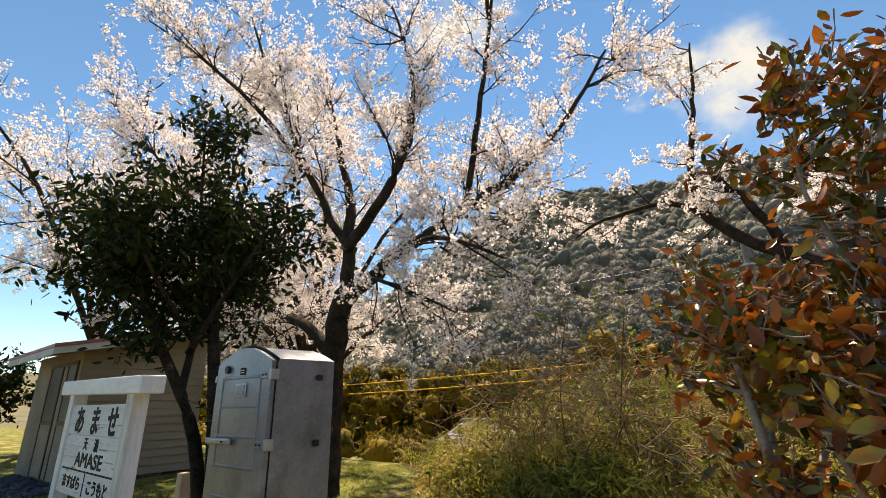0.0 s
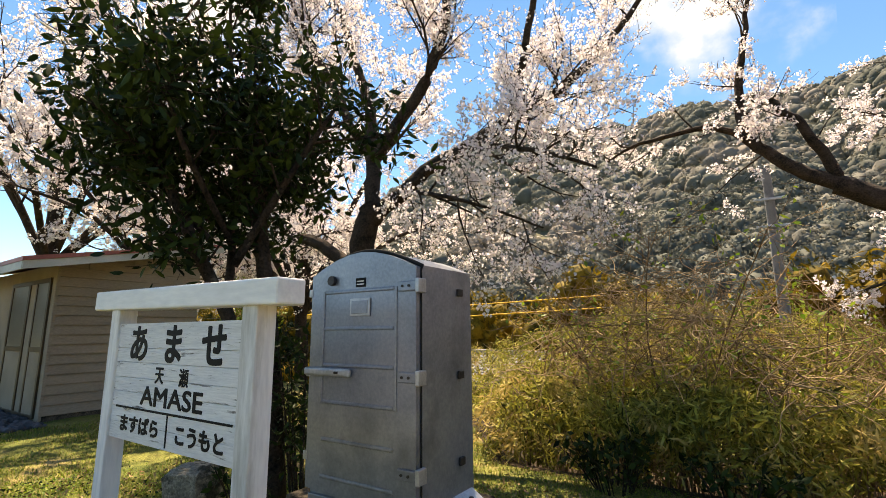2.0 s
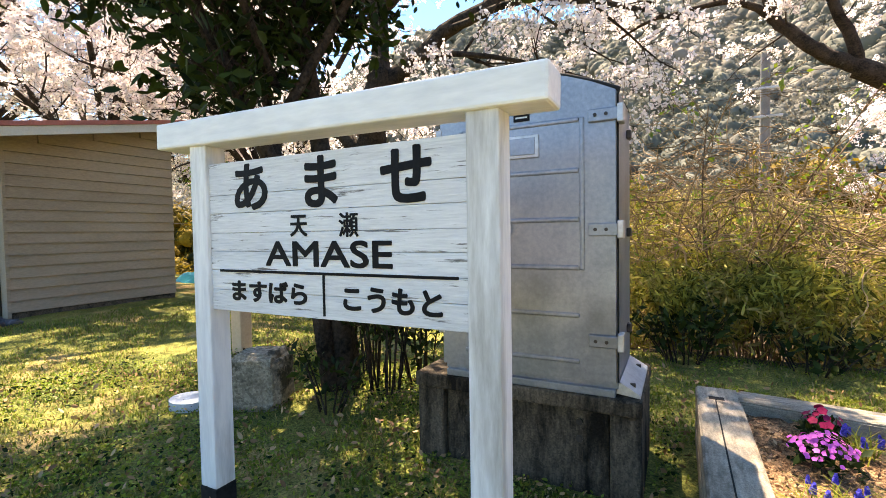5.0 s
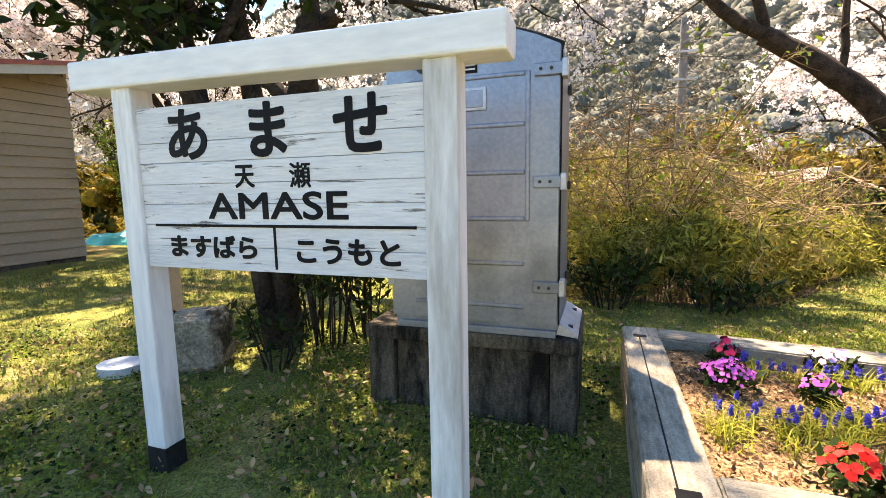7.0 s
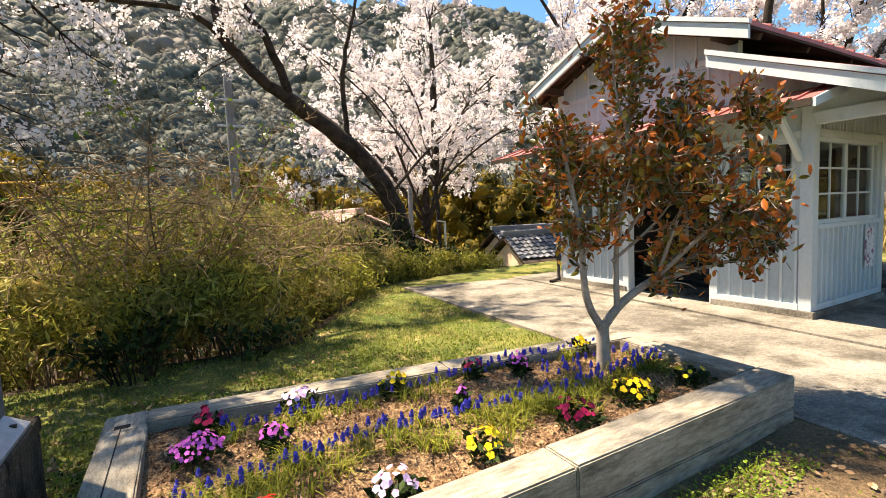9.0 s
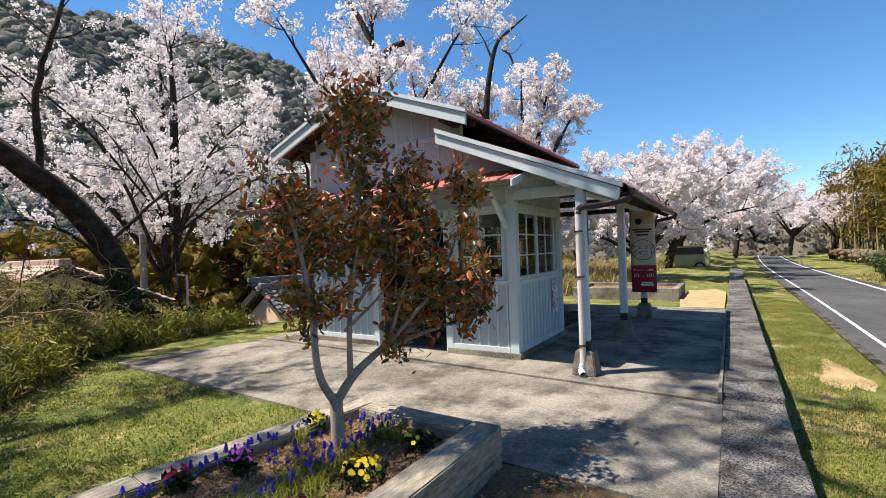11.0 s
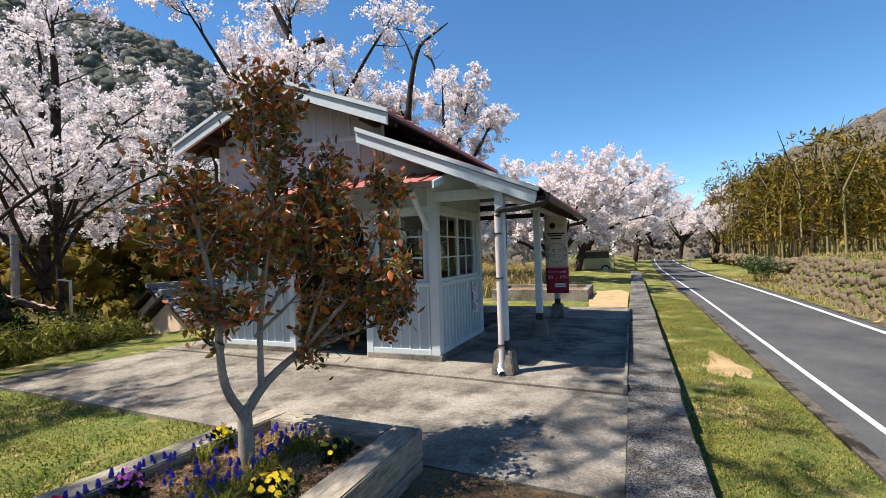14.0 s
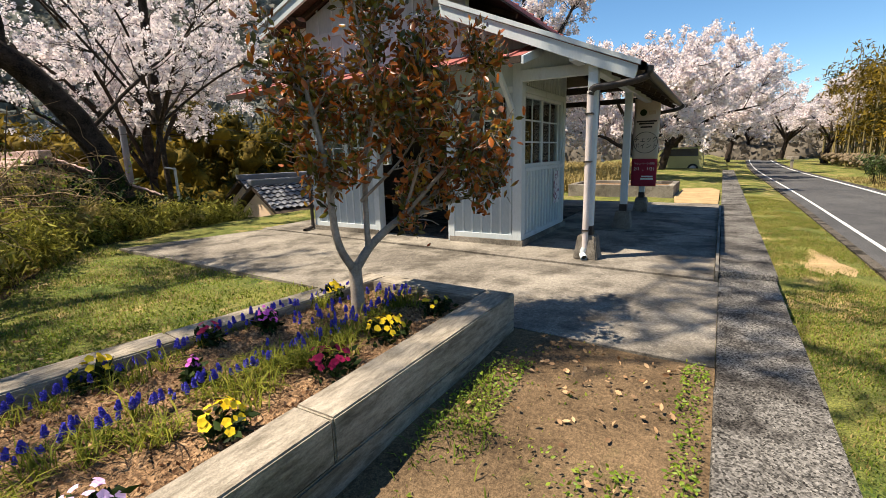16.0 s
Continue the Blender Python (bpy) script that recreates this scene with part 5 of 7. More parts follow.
def sleeper(a, b, inward, lo, hi, name="sleeper", material=None):
    d = (b - a).normalized()
    n = Vector((-d.y, d.x, 0)) * inward
    bm = bmesh.new()
    ring = [a, b, b + n * T, a + n * T]
    if inward < 0:
        ring = ring[::-1]
    lov = [bm.verts.new((p.x, p.y, lo)) for p in ring]
    hiv = [bm.verts.new((p.x, p.y, hi)) for p in ring]
    bm.faces.new(lov[::-1])
    bm.faces.new(hiv)
    for i in range(4):
        bm.faces.new((lov[i], lov[(i + 1) % 4], hiv[(i + 1) % 4], hiv[i]))
    bmesh.ops.recalc_face_normals(bm, faces=bm.faces)
    bmesh.ops.bevel(bm, geom=list(bm.edges), offset=0.008, segments=2, affect="EDGES")
    return part(name, bm, material or M["timber_cross" if abs(d.y) > abs(d.x) else "timber_grey"], planter)


gap = Vector((T + 0.003, 0, 0))
sleeper(PA + Vector((0, 0.0, 0)), PD, 1, 0.11, TOP)
sleeper(PA, PD, 1, -0.12, 0.105)
mid_top = PA.lerp(PC, 0.55)
sleeper(PA + gap, mid_top, -1, 0.11, TOP)
sleeper(mid_top + Vector((0.004, 0, 0)), PC, -1, 0.11, TOP - 0.004)
sleeper(PA + gap, PC, -1, -0.12, 0.105)
mid_low = PD.lerp(PB, 0.5)
sleeper(PD + gap, mid_low, 1, 0.11, TOP)
sleeper(mid_low + Vector((0.004, 0, 0)), PB, 1, 0.11, TOP + 0.003)
sleeper(PD + gap, PB, 1, -0.12, 0.105)
sleeper(PB + Vector((0, T + 0.003, 0)), PC + Vector((0, -T - 0.003, 0)), 1, 0.11, TOP)
sleeper(PB + Vector((0, T + 0.003, 0)), PC + Vector((0, -T - 0.003, 0)), 1, -0.12, 0.105)
for x, y in ((-2.72, 2.66), (-2.70, 1.2)):
    part("notch", box((x - 0.035, y - 0.022, TOP - 0.03), (x + 0.035, y + 0.022, TOP + 0.002)), M["ink"], planter, "dark mortise notch")
part("crack", box((-2.728, 1.22, TOP - 0.03), (-2.722, 2.64, TOP + 0.0015)), M["ink"], planter, "long drying crack")
sx_, sy_ = np.meshgrid(np.linspace(-2.63, 0.45, 90), np.linspace(1.28, 2.62, 44), indexing="ij")
sg = np.random.default_rng(101)
sz_ = 0.225 + 0.02 * np.sin(sx_ * 3.1) * np.sin(sy_ * 4.3) + sg.normal(0, 0.006, sx_.shape)
si, sj = np.meshgrid(np.arange(89), np.arange(43), indexing="ij")
part("soil", mesh_of("soil", np.stack([sx_, sy_ - 0.09 * (sx_ + 2.63) / 3.3 * ((sy_ - 1.28) / 1.34), sz_], -1).reshape(-1, 3), np.stack([si * 44 + sj, (si + 1) * 44 + sj, (si + 1) * 44 + sj + 1, si * 44 + sj + 1], -1).reshape(-1, 4), True), M["soil"], planter, "brown crumbly soil with bark chips")
cx_, cy_ = sg.uniform(-2.6, 0.42, 5200), sg.uniform(1.33, 2.5, 5200)
part("bark_mulch", leaves("bark_mulch", np.stack([cx_, cy_, 0.232 + 0.02 * np.sin(cx_ * 3.1) * np.sin(cy_ * 4.3)], 1), 0.022, 102, 0.6, 0.3), M["chips"], planter, "scattered bark chips")
planter.children[-1]["kind"] = "stuff"


def soil_z(x, y):
    return 0.225 + 0.02 * math.sin(x * 3.1) * math.sin(y * 4.3)


# grape hyacinths in two rows
hy = new("grape_hyacinth")
tagged(hy, "violet-blue grape hyacinth with grassy leaves in the bed", "flower", "grape hyacinths in the bed")
bells = []
gh = np.random.default_rng(111)
for k in range(70):
    u = k / 70
    a = k * 2.4
    r = 0.0125 * (1 - 0.7 * u)
    bells.append((r * math.cos(a), r * math.sin(a), 0.075 + 0.055 * u))
part("flower_spike", petals("flower_spike", bells, 0.013, 112, 3, 0.004), M["flower_blue"], hy)
part("stem", tubes("stem", [[(Vector((0, 0, -0.02)), 0.002), (Vector((0, 0, 0.12)), 0.0016)]], 4), M["grass_blade"], hy)
part("leaf", blades("leaf", np.zeros((4, 3)), 0.10, 113, 0.003, 1.0), M["grass_blade"], hy)
hg2 = random.Random(115)
first = True
for row_y, x0, x1, n, wide in ((2.40, -2.3, 0.35, 104, 0.07), (1.90, -2.5, 0.40, 136, 0.08), (2.08, -0.4, 0.4, 36, 0.12)):
    for k in range(n):
        x = x0 + (x1 - x0) * (k + hg2.random()) / n
        y = row_y - 0.06 * (x + 2.5) / 3 + hg2.gauss(0, wide * 0.5)
        if abs(x) < 0.1 and abs(y - 1.97) < 0.1:
            continue
        m = Matrix.Translation((x, y, soil_z(x, y))) @ Euler((hg2.gauss(0, 0.12), hg2.gauss(0, 0.12), hg2.uniform(0, 6.28))).to_matrix().to_4x4() @ Matrix.Scale(hg2.uniform(0.48, 0.8), 4)
        if first:
            hy.matrix_world, first = m, False
        else:
            o = copy_thing(hy, m)
            o.matrix_basis = m

# tufts of grassy leaves between the rows
tuft = thing("grass_tufts", (-1, 1.9, 0.2), "tufts of long grassy bulb leaves in the bed", "grass", kind="stuff")
roots = []
for _ in range(96):
    cx = hg2.uniform(-2.5, 0.35)
    cy = hg2.choice([2.34, 1.79, 1.78, 1.80]) - 0.06 * (cx + 2.5) / 3 + hg2.gauss(0, 0.09)
    for _ in range(34):
        roots.append((cx + hg2.gauss(0, 0.03), cy + hg2.gauss(0, 0.03), soil_z(cx, cy) - 0.01))
part("tuft_leaves", blades("tuft_leaves", roots, 0.11, 118, 0.0028, 1.3), M["tuft"], tuft)


def pansy(x, y, mat_name, label, radius=0.11, blooms=26, seed=0, height=0.12):
    blooms = int(blooms * (2.2 if mat_name == "flower_pink" else 1.25))
    g = np.random.default_rng(seed)
    z = soil_z(x, y)
    t = thing("pansy_clump", (x, y, z), label, "flower", "bedding flowers in the planter")
    a, r = g.uniform(0, 6.28, 130), radius * np.sqrt(g.uniform(0, 1, 130))
    c = np.stack([x + r * np.cos(a), y + r * np.sin(a), z + g.uniform(0.01, height * 0.75, 130)], 1)
    part("leaves", leaves("leaves", c, 0.045, seed + 1, 0.5, 0.25), M["evergreen_leaf"], t)
    a, r = g.uniform(0, 6.28, blooms), radius * np.sqrt(g.uniform(0, 1, blooms))
    vs, fs, b = [], [], 0
    for ai, ri in zip(a, r):
        c0 = np.array([x + ri * math.cos(ai), y + ri * math.sin(ai), z + height * (1.05 - 0.35 * (ri / radius) ** 2) + g.normal(0, 0.012)])
        nrm = np.array([math.cos(ai) * 0.6, math.sin(ai) * 0.6 - 0.35, 0.8]) + g.normal(0, 0.15, 3)
        nrm /= np.linalg.norm(nrm)
        u = np.cross(nrm, [0.3, 0.8, 0.1])
        u /= np.linalg.norm(u)
        w = np.cross(nrm, u)
        R = (0.0095 if mat_name == "flower_pink" else 0.0150) * g.uniform(0.8, 1.2)
        for p in range(5):
            th = 2 * math.pi * p / 5
            d = math.cos(th) * u + math.sin(th) * w
            s = -math.sin(th) * u + math.cos(th) * w
            vs += [c0, c0 + d * R * 0.7 + s * R * 0.62 + nrm * R * 0.25, c0 + d * R * 1.15 + nrm * R * 0.1, c0 + d * R * 0.7 - s * R * 0.62 + nrm * R * 0.25]
            fs.append((b, b + 1, b + 2, b + 3))
            b += 4
    tagged(part("blossom", mesh_of("blossom", np.array(vs), np.array(fs)), M[mat_name], t), kind="stuff")
    return t


for k, (x, y, mn, lb, rad, n) in enumerate([
    (-2.39, 2.17, "flower_pink", "bright pink low creeping flowers", 0.11, 46),
    (-2.07, 2.09, "flower_pink", "small clump of pink flowers", 0.065, 18),
    (-2.34, 2.43, "flower_maroon", "dark red pansies by the sleeper", 0.08, 14),
    (-1.86, 2.51, "flower_pale", "pale lilac pansy clump", 0.10, 22),
    (-1.32, 2.42, "flower_yellow", "orange-yellow pansies", 0.09, 16),
    (-2.20, 1.46, "flower_red", "scarlet red pansy clump", 0.12, 22),
    (-1.75, 1.41, "flower_pale", "white and violet pansy clump", 0.09, 16),
    (-1.28, 1.47, "flower_yellow", "bright yellow pansy clump", 0.09, 24),
    (-0.70, 1.49, "flower_maroon", "wine-red pansy clump", 0.11, 28),
    (-0.25, 1.51, "flower_yellow", "yellow and apricot pansy clump", 0.115, 32),
    (0.23, 1.47, "flower_yellow", "sparse orange pansies", 0.10, 8),
    (-0.49, 2.22, "flower_pink", "magenta flower ball", 0.06, 28),
    (0.14, 2.30, "flower_yellow", "primrose yellow pansies", 0.08, 14),
    (-0.80, 2.32, "flower_maroon", "dark red pansies", 0.06, 8),
    (-1.09, 1.97, "flower_pink", "small pink flower", 0.035, 7)]):
    pansy(x, y, mn, lb + " in the soil", rad, n, 130 + 3 * k)

# ---- stone block, marker post, cover, low shrubs near the sign ----
bm = bmesh.new()
bmesh.ops.create_icosphere(bm, subdivisions=4, radius=1)
for v in bm.verts:
    c = v.co.copy()
    q = Vector([math.copysign(abs(k) ** 0.35, k) for k in c])
    v.co = Vector((q.x * 0.185, q.y * 0.165, q.z * 0.20)) * (1 + 0.10 * noise.noise(c * 2.1) + 0.04 * noise.noise(c * 6))
bmesh.ops.transform(bm, matrix=pose(-5.52, 2.2, 0.17, 4, -3, 20), verts=bm.verts)
tagged(part("boulder", bm, M["stone"]), "squared rough stone block with mossy sides", "stone")
tagged(part("marker_post", box((-6.86, 3.0, -0.05), (-6.72, 3.14, 0.62), 0.012), M["plaster"]), "short beige painted post behind the sign", "post")
bm = prism([(-5.98 + 0.15 * math.cos(a * math.pi / 12), 1.97 + 0.13 * math.sin(a * math.pi / 12)) for a in range(24)], -0.03, 0.035, "z")
tagged(part("inspection_cover", bm, M["cover_grey"]), "round grey inspection cover in the turf", "cover")


def shrub(place, n, height, spread, mat_name, seed, label, leaf=0.07, name="shrub", width=0.45, r=0.008):
    g = random.Random(seed)
    p = Vector(place)
    t = thing(name, place, label, "shrub")
    lines, tips = [], []
    for k in range(n):
        a = g.uniform(0, 6.28)
        foot = p + Vector((math.cos(a) * spread * 0.25, math.sin(a) * spread * 0.25, -0.03))
        end = p + Vector((math.cos(a) * spread * g.uniform(0.3, 1), math.sin(a) * spread * g.uniform(0.3, 1), height * g.uniform(0.7, 1.1)))
        line = curve_points([(foot, r), (foot.lerp(end, 0.5) + Vector((0, 0, height * 0.1)), r * 0.7), (end, r * 0.35)])
        lines.append(line)
        grow(line, r, 1, g, lines, tips, 7, 0.25 * height, 0.2, 0.35)
    tagged(part("stem", tubes("stem", lines, 5), M["bark"], t), kind="stuff")
    part("foliage", leaves("foliage", along_tips(tips, g, 0.035, 0.03), leaf, seed + 1, width, 0.25), M[mat_name], t)
    return t


shrub((-5.2, 3.05, 0), 12, 0.75, 0.4, "evergreen_leaf", 161, "low evergreen shrub with many thin stems", 0.08)
shrub((-4.75, 3.1, 0), 12, 0.7, 0.35, "evergreen_leaf", 163, "low evergreen shrub with many thin stems", 0.08)
shrub((-4.98, 2.3, 0.02), 9, 0.40, 0.3, "evergreen_leaf", 165, "small dark shrub beside the stone", 0.07)
shrub((-4.85, 2.75, 0), 14, 1.35, 0.4, "evergreen_leaf", 167, "upright evergreen bush behind the cabinet", 0.07)
shrub((-10.3, 5.6, 0.1), 12, 2.2, 0.8, "fresh_leaf", 169, "yellow-green shrub beside the shed", 0.08)
shrub((24.3, -5.95, float(ground_height(24.3, -5.95))), 30, 1.15, 1.1, "pine_needle", 171, "clipped low pine bush on the verge", 0.16, "pine_bush", 0.2)
shrub((1.6, 10.1, -0.35), 30, 1.3, 0.95, "evergreen_leaf", 173, "dark evergreen bush round the leaning cherry trunk", 0.11)
shrub((-2.85, 4.65, -0.05), 24, 0.5, 0.55, "evergreen_leaf", 177, "dark broad-leaved bush at the foot of the thicket", 0.09)
shrub((-1.9, 4.7, -0.05), 16, 0.36, 0.5, "evergreen_leaf", 178, "dark broad-leaved bush at the foot of the bamboo", 0.09)
shrub((2.9, 9.5, -0.5), 34, 0.95, 0.8, "evergreen_leaf", 185, "dark evergreen bush on the bank below the slab", 0.11)
# hedge is made up, added to darken the bright strip of far ground
shrub((-19.5, 1.2, 0.15), 70, 2.6, 2.8, "evergreen_leaf", 180, "made-up dark hedge that fills the bare strip beyond the shed", 0.16, "hedge")

# green tarp far behind
bm = bmesh.new()
bmesh.ops.create_icosphere(bm, subdivisions=4, radius=1)
bmesh.ops.delete(bm, geom=[v for v in bm.verts if v.co.z < -0.05], context="VERTS")
for v in bm.verts:
    c = v.co.copy()
    v.co = Vector((c.x * 1.2, c.y * 0.7, c.z * 0.55 * (1 + 0.25 * noise.noise(c * 3))))
bmesh.ops.transform(bm, matrix=Matrix.Translation((-13.6, 7.6, -0.28)), verts=bm.verts)
tagged(part("tarpaulin", bm, M["tarp"]), "heap covered by a turquoise tarpaulin", "tarpaulin")

# ---- shed ----
shed = thing("garden_shed", (-12.2, 3.7, 0.15), "brown clapboard shed with a mono-pitch roof", "shed")
SX, SY0, SY1 = -10.62, 2.62, 4.85
part("wall_core", prism([(SY0, 0.1), (SY1, 0.1), (SY1, 3.02), (SY0, 2.52)], -13.9, SX - 0.02, "x"), M["shed_siding"], shed)
z = 0.22
while z < 2.95:
    y0 = SY0 if z + 0.14 < 2.52 else SY0 + (z + 0.14 - 2.52) / 0.224
    part("siding_board", prism([(SX - 0.02, z), (SX + 0.026, z), (SX + 0.004, z + 0.146), (SX - 0.02, z + 0.146)], min(y0, SY1 - 0.05), SY1, "y"), M["shed_siding"], shed)
    z += 0.15
part("corner_post", box((SX - 0.07, SY0 - 0.012, 0.15), (SX + 0.02, SY0 + 0.03, 2.5), 0.004), M["shed_siding"], shed)
part("footing", box((-13.8, SY0 + 0.01, -0.1), (SX + 0.004, SY1 - 0.01, 0.21)), M["concrete_old"], shed)
part("roof", prism([(SY0 - 0.55, 2.47), (SY0 - 0.55, 2.53), (SY1 + 0.25, 3.16), (SY1 + 0.25, 3.10)], -14.1, SX + 0.42, "x"), M["roof_red"], shed, "thin dark red metal roof")
part("fascia", prism([(SY0 - 0.53, 2.35), (SY0 - 0.53, 2.468), (SY1 + 0.23, 3.098), (SY1 + 0.23, 2.98)], SX + 0.37, SX + 0.40, "x"), M["shed_trim"], shed, "grey-white fascia board")
part("eave_board", box((-14.05, SY0 - 0.54, 2.35), (SX + 0.37, SY0 - 0.51, 2.467)), M["shed_trim"], shed)
sd = part("sliding_door", box((-12.58, SY0 - 0.006, 0.22), (-10.86, SY0 + 0.0, 2.24)), M["bronze_frame"], shed, "bronze aluminium sliding door")
for lo, hi in (((-12.65, SY0 - 0.03, 0.17), (-12.58, SY0, 2.31)), ((-10.86, SY0 - 0.03, 0.17), (-10.79, SY0, 2.31)), ((-12.58, SY0 - 0.03, 2.24), (-10.86, SY0, 2.31)), ((-12.58, SY0 - 0.03, 0.17), (-10.86, SY0, 0.22)),
               ((-11.76, SY0 - 0.035, 0.22), (-11.68, SY0 - 0.006, 2.24)), ((-11.42, SY0 - 0.028, 0.22), (-11.36, SY0 - 0.006, 2.24)), ((-11.36, SY0 - 0.026, 1.15), (-10.86, SY0 - 0.006, 1.23)), ((-12.58, SY0 - 0.026, 1.15), (-11.76, SY0 - 0.006, 1.23))):
    part("door_rail", box(lo, hi, 0.003), M["bronze_frame"], sd)
for x0, x1 in ((-12.58, -11.76), (-11.68, -11.42), (-11.36, -10.86)):
    for z0, z1 in ((0.22, 1.15), (1.23, 2.24)):
        if z0 > 1 and x1 != -11.42:
            part("pane", box((x0, SY0 - 0.016, z0), (x1, SY0 - 0.0065, z1)), M["frosted"], sd, "dull frosted door pane")
        else:
            part("door_panel", box((x0, SY0 - 0.016, z0), (x1, SY0 - 0.0065, z1 + (0.08 if x1 == -11.42 and z0 < 1 else 0))), M["shed_siding"], sd, "beige door panel")
gg = np.random.default_rng(175)
gp = np.stack([gg.uniform(-13.2, -10.0, 900), gg.uniform(1.5, 2.55, 900), np.zeros(900)], 1)
gp[:, 2] = ground_height(gp[:, 0], gp[:, 1]) + 0.02
tagged(part("gravel_bed", scatter_clumps("gravel_bed", gp, gg.uniform(0.025, 0.055, 900), 176), M["gravel"]), "dark gravel in front of the shed door", "gravel", kind="stuff")

# ---- utility pole and wires ----
pole = thing("utility_pole", (-0.78, 14.0, -2), "grey concrete utility pole with crossarms", "utility pole")
part("shaft", tubes("shaft", [[(Vector((-0.98, 14.0, -2.6)), 0.15), (Vector((-0.98, 14.0, 2)), 0.125), (Vector((-0.98, 14.0, 5.5)), 0.10)]], 12), M["pole_concrete"], pole)
for z in (4.6, 3.9):
    part("crossarm", box((-1.33, 13.86, z), (-0.63, 13.92, z + 0.06), 0.006), M["galvanised"], pole)
for z, x0, x1, mt, r in ((5.0, -40, 40, "dark_iron", 0.009), (4.5, -40, 40, "dark_iron", 0.009), (2.55, -40, 40, "dark_iron", 0.007), (2.2, -40, 40, "dark_iron", 0.007), (2.55, -16, -4.4, "wire_yellow", 0.022), (2.2, -14, -4.4, "wire_yellow", 0.022)):
    seg = [(Vector((-0.78 + d, 14.0 + 0.12 * d, z - 0.5 * math.sin(math.pi * min(abs(d) / 40, 1)))), r) for d in np.linspace(x0, x1, 33)]
    tagged(part("overhead_wire", tubes("overhead_wire", [seg], 5), M[mt]), "yellow insulating sleeve on the overhead wire" if mt == "wire_yellow" else "thin dark overhead power wire", "wire")
pole2 = thing("utility_pole", (9.5, 17.5, -2.4), "slender pale utility pole below the bank", "utility pole")
part("shaft", tubes("shaft", [[(Vector((6.1, 17.5, -2.7)), 0.13), (Vector((6.1, 17.5, 2.4)), 0.10)]], 10), M["pole_concrete"], pole2)

lamp_post = thing("street_lamp", (5.16, 13.0, -2.2), "thin pale street lamp post with a short arm", "street lamp")
part("shaft", tubes("shaft", [[(Vector((5.17, 13.0, -2.4)), 0.045), (Vector((5.15, 13.0, 1.03)), 0.035)]], 8), M["galvanised"], lamp_post)
part("arm", tubes("arm", [[(Vector((5.15, 13.0, 1.0)), 0.025), (Vector((4.88, 13.0, 1.05)), 0.025)]], 6), M["galvanised"], lamp_post)

# ---- houses below the bank ----
def tiled_house(cx, cy, base, width, depth, wall_h, pitch, turn, label, tile="roof_tile", seed=1):
    h = thing("tiled_house", (cx, cy, base), label, "house")
    m = Matrix.Translation((cx, cy, base)) @ Matrix.Rotation(radians(turn), 4, "Z")
    rise = width / 2 * pitch
    bm = prism([(-width / 2 + 0.5, 0), (width / 2 - 0.5, 0), (width / 2 - 0.5, wall_h), (0, wall_h + rise - 0.5 * pitch), (-width / 2 + 0.5, wall_h)], 0.22, depth - 0.22, "y")
    bmesh.ops.transform(bm, matrix=m, verts=bm.verts)
    part("wall", bm, M["plaster"], h)
    vs, fs, b = [], [], 0
    sl = math.hypot(width / 2, rise)
    for side in (-1, 1):
        for i in range(int(sl / 0.26)):
            for j in range(int(depth / 0.28)):
                d0, d1 = i * 0.26, i * 0.26 + 0.29
                f0, f1 = d0 / sl, min(d1 / sl, 1.02)
                y0, y1 = j * 0.28, j * 0.28 + 0.28
                q = []
                for f, lift in ((f0, 0.0), (f1, 0.05)):
                    for y, cr in ((y0, 0.0), ((y0 + y1) / 2, 0.06), (y1, 0.0)):
                        q.append((side * width / 2 * f, y, wall_h + rise * (1 - f) + 0.03 + lift + cr))
                vs += q
                fs += [(b, b + 1, b + 4, b + 3), (b + 1, b + 2, b + 5, b + 4)]
                b += 6
    arr = np.array(vs)
    me = mesh_of("roof_tiles", arr, np.array(fs))
    me.transform(m)
    part("roof_tiles", me, M[tile], h, "curved grey clay roof tiles")
    bm = prism([(-width / 2 - 0.1, wall_h - 0.02), (0, wall_h + rise - 0.01), (width / 2 + 0.1, wall_h - 0.02), (width / 2 + 0.1, wall_h - 0.12), (0, wall_h + rise - 0.13), (-width / 2 - 0.1, wall_h - 0.12)], 0, depth, "y")
    bmesh.ops.transform(bm, matrix=m, verts=bm.verts)
    part("roof_deck", bm, M["dark_wood"], h)
    bm = box((-0.16, -0.05, wall_h + rise), (0.16, depth + 0.05, wall_h + rise + 0.22), 0.04)
    bmesh.ops.transform(bm, matrix=m, verts=bm.verts)
    part("ridge_tiles", bm, M[tile], h)
    return h


tiled_house(9.3, 15.4, -3.0, 3.6, 7.0, 2.2, 0.56, -101, "low house with grey tiled gable roof and peach plaster")
tiled_house(11.5, 19.2, -3.7, 5.0, 9.0, 2.6, 0.55, -101, "larger tiled house behind, roof only in view")
tiled_house(3.4, 16.2, -3.0, 6.4, 7.0, 2.95, 0.45, 0, "old house with a faded pink tiled roof in the thicket", "roof_faded")
tiled_house(-9.5, 20.0, -2.6, 5.0, 8.0, 1.6, 0.5, 70, "grey tiled house down in the valley")

# ---- station building ----
st = thing("station_building", (5.6, 4.2, 0), "small pale blue wooden station house with red metal roofs", "station", kind="")
WX, WY0, WY1, XB, XE, YM = 3.39, 2.15, 5.80, 5.21, 7.9, 3.1
FLOOR = 0.03


def put(name, bm, mat_name, label="", parent=None):
    return part(name, bm, M[mat_name], parent or st, label)


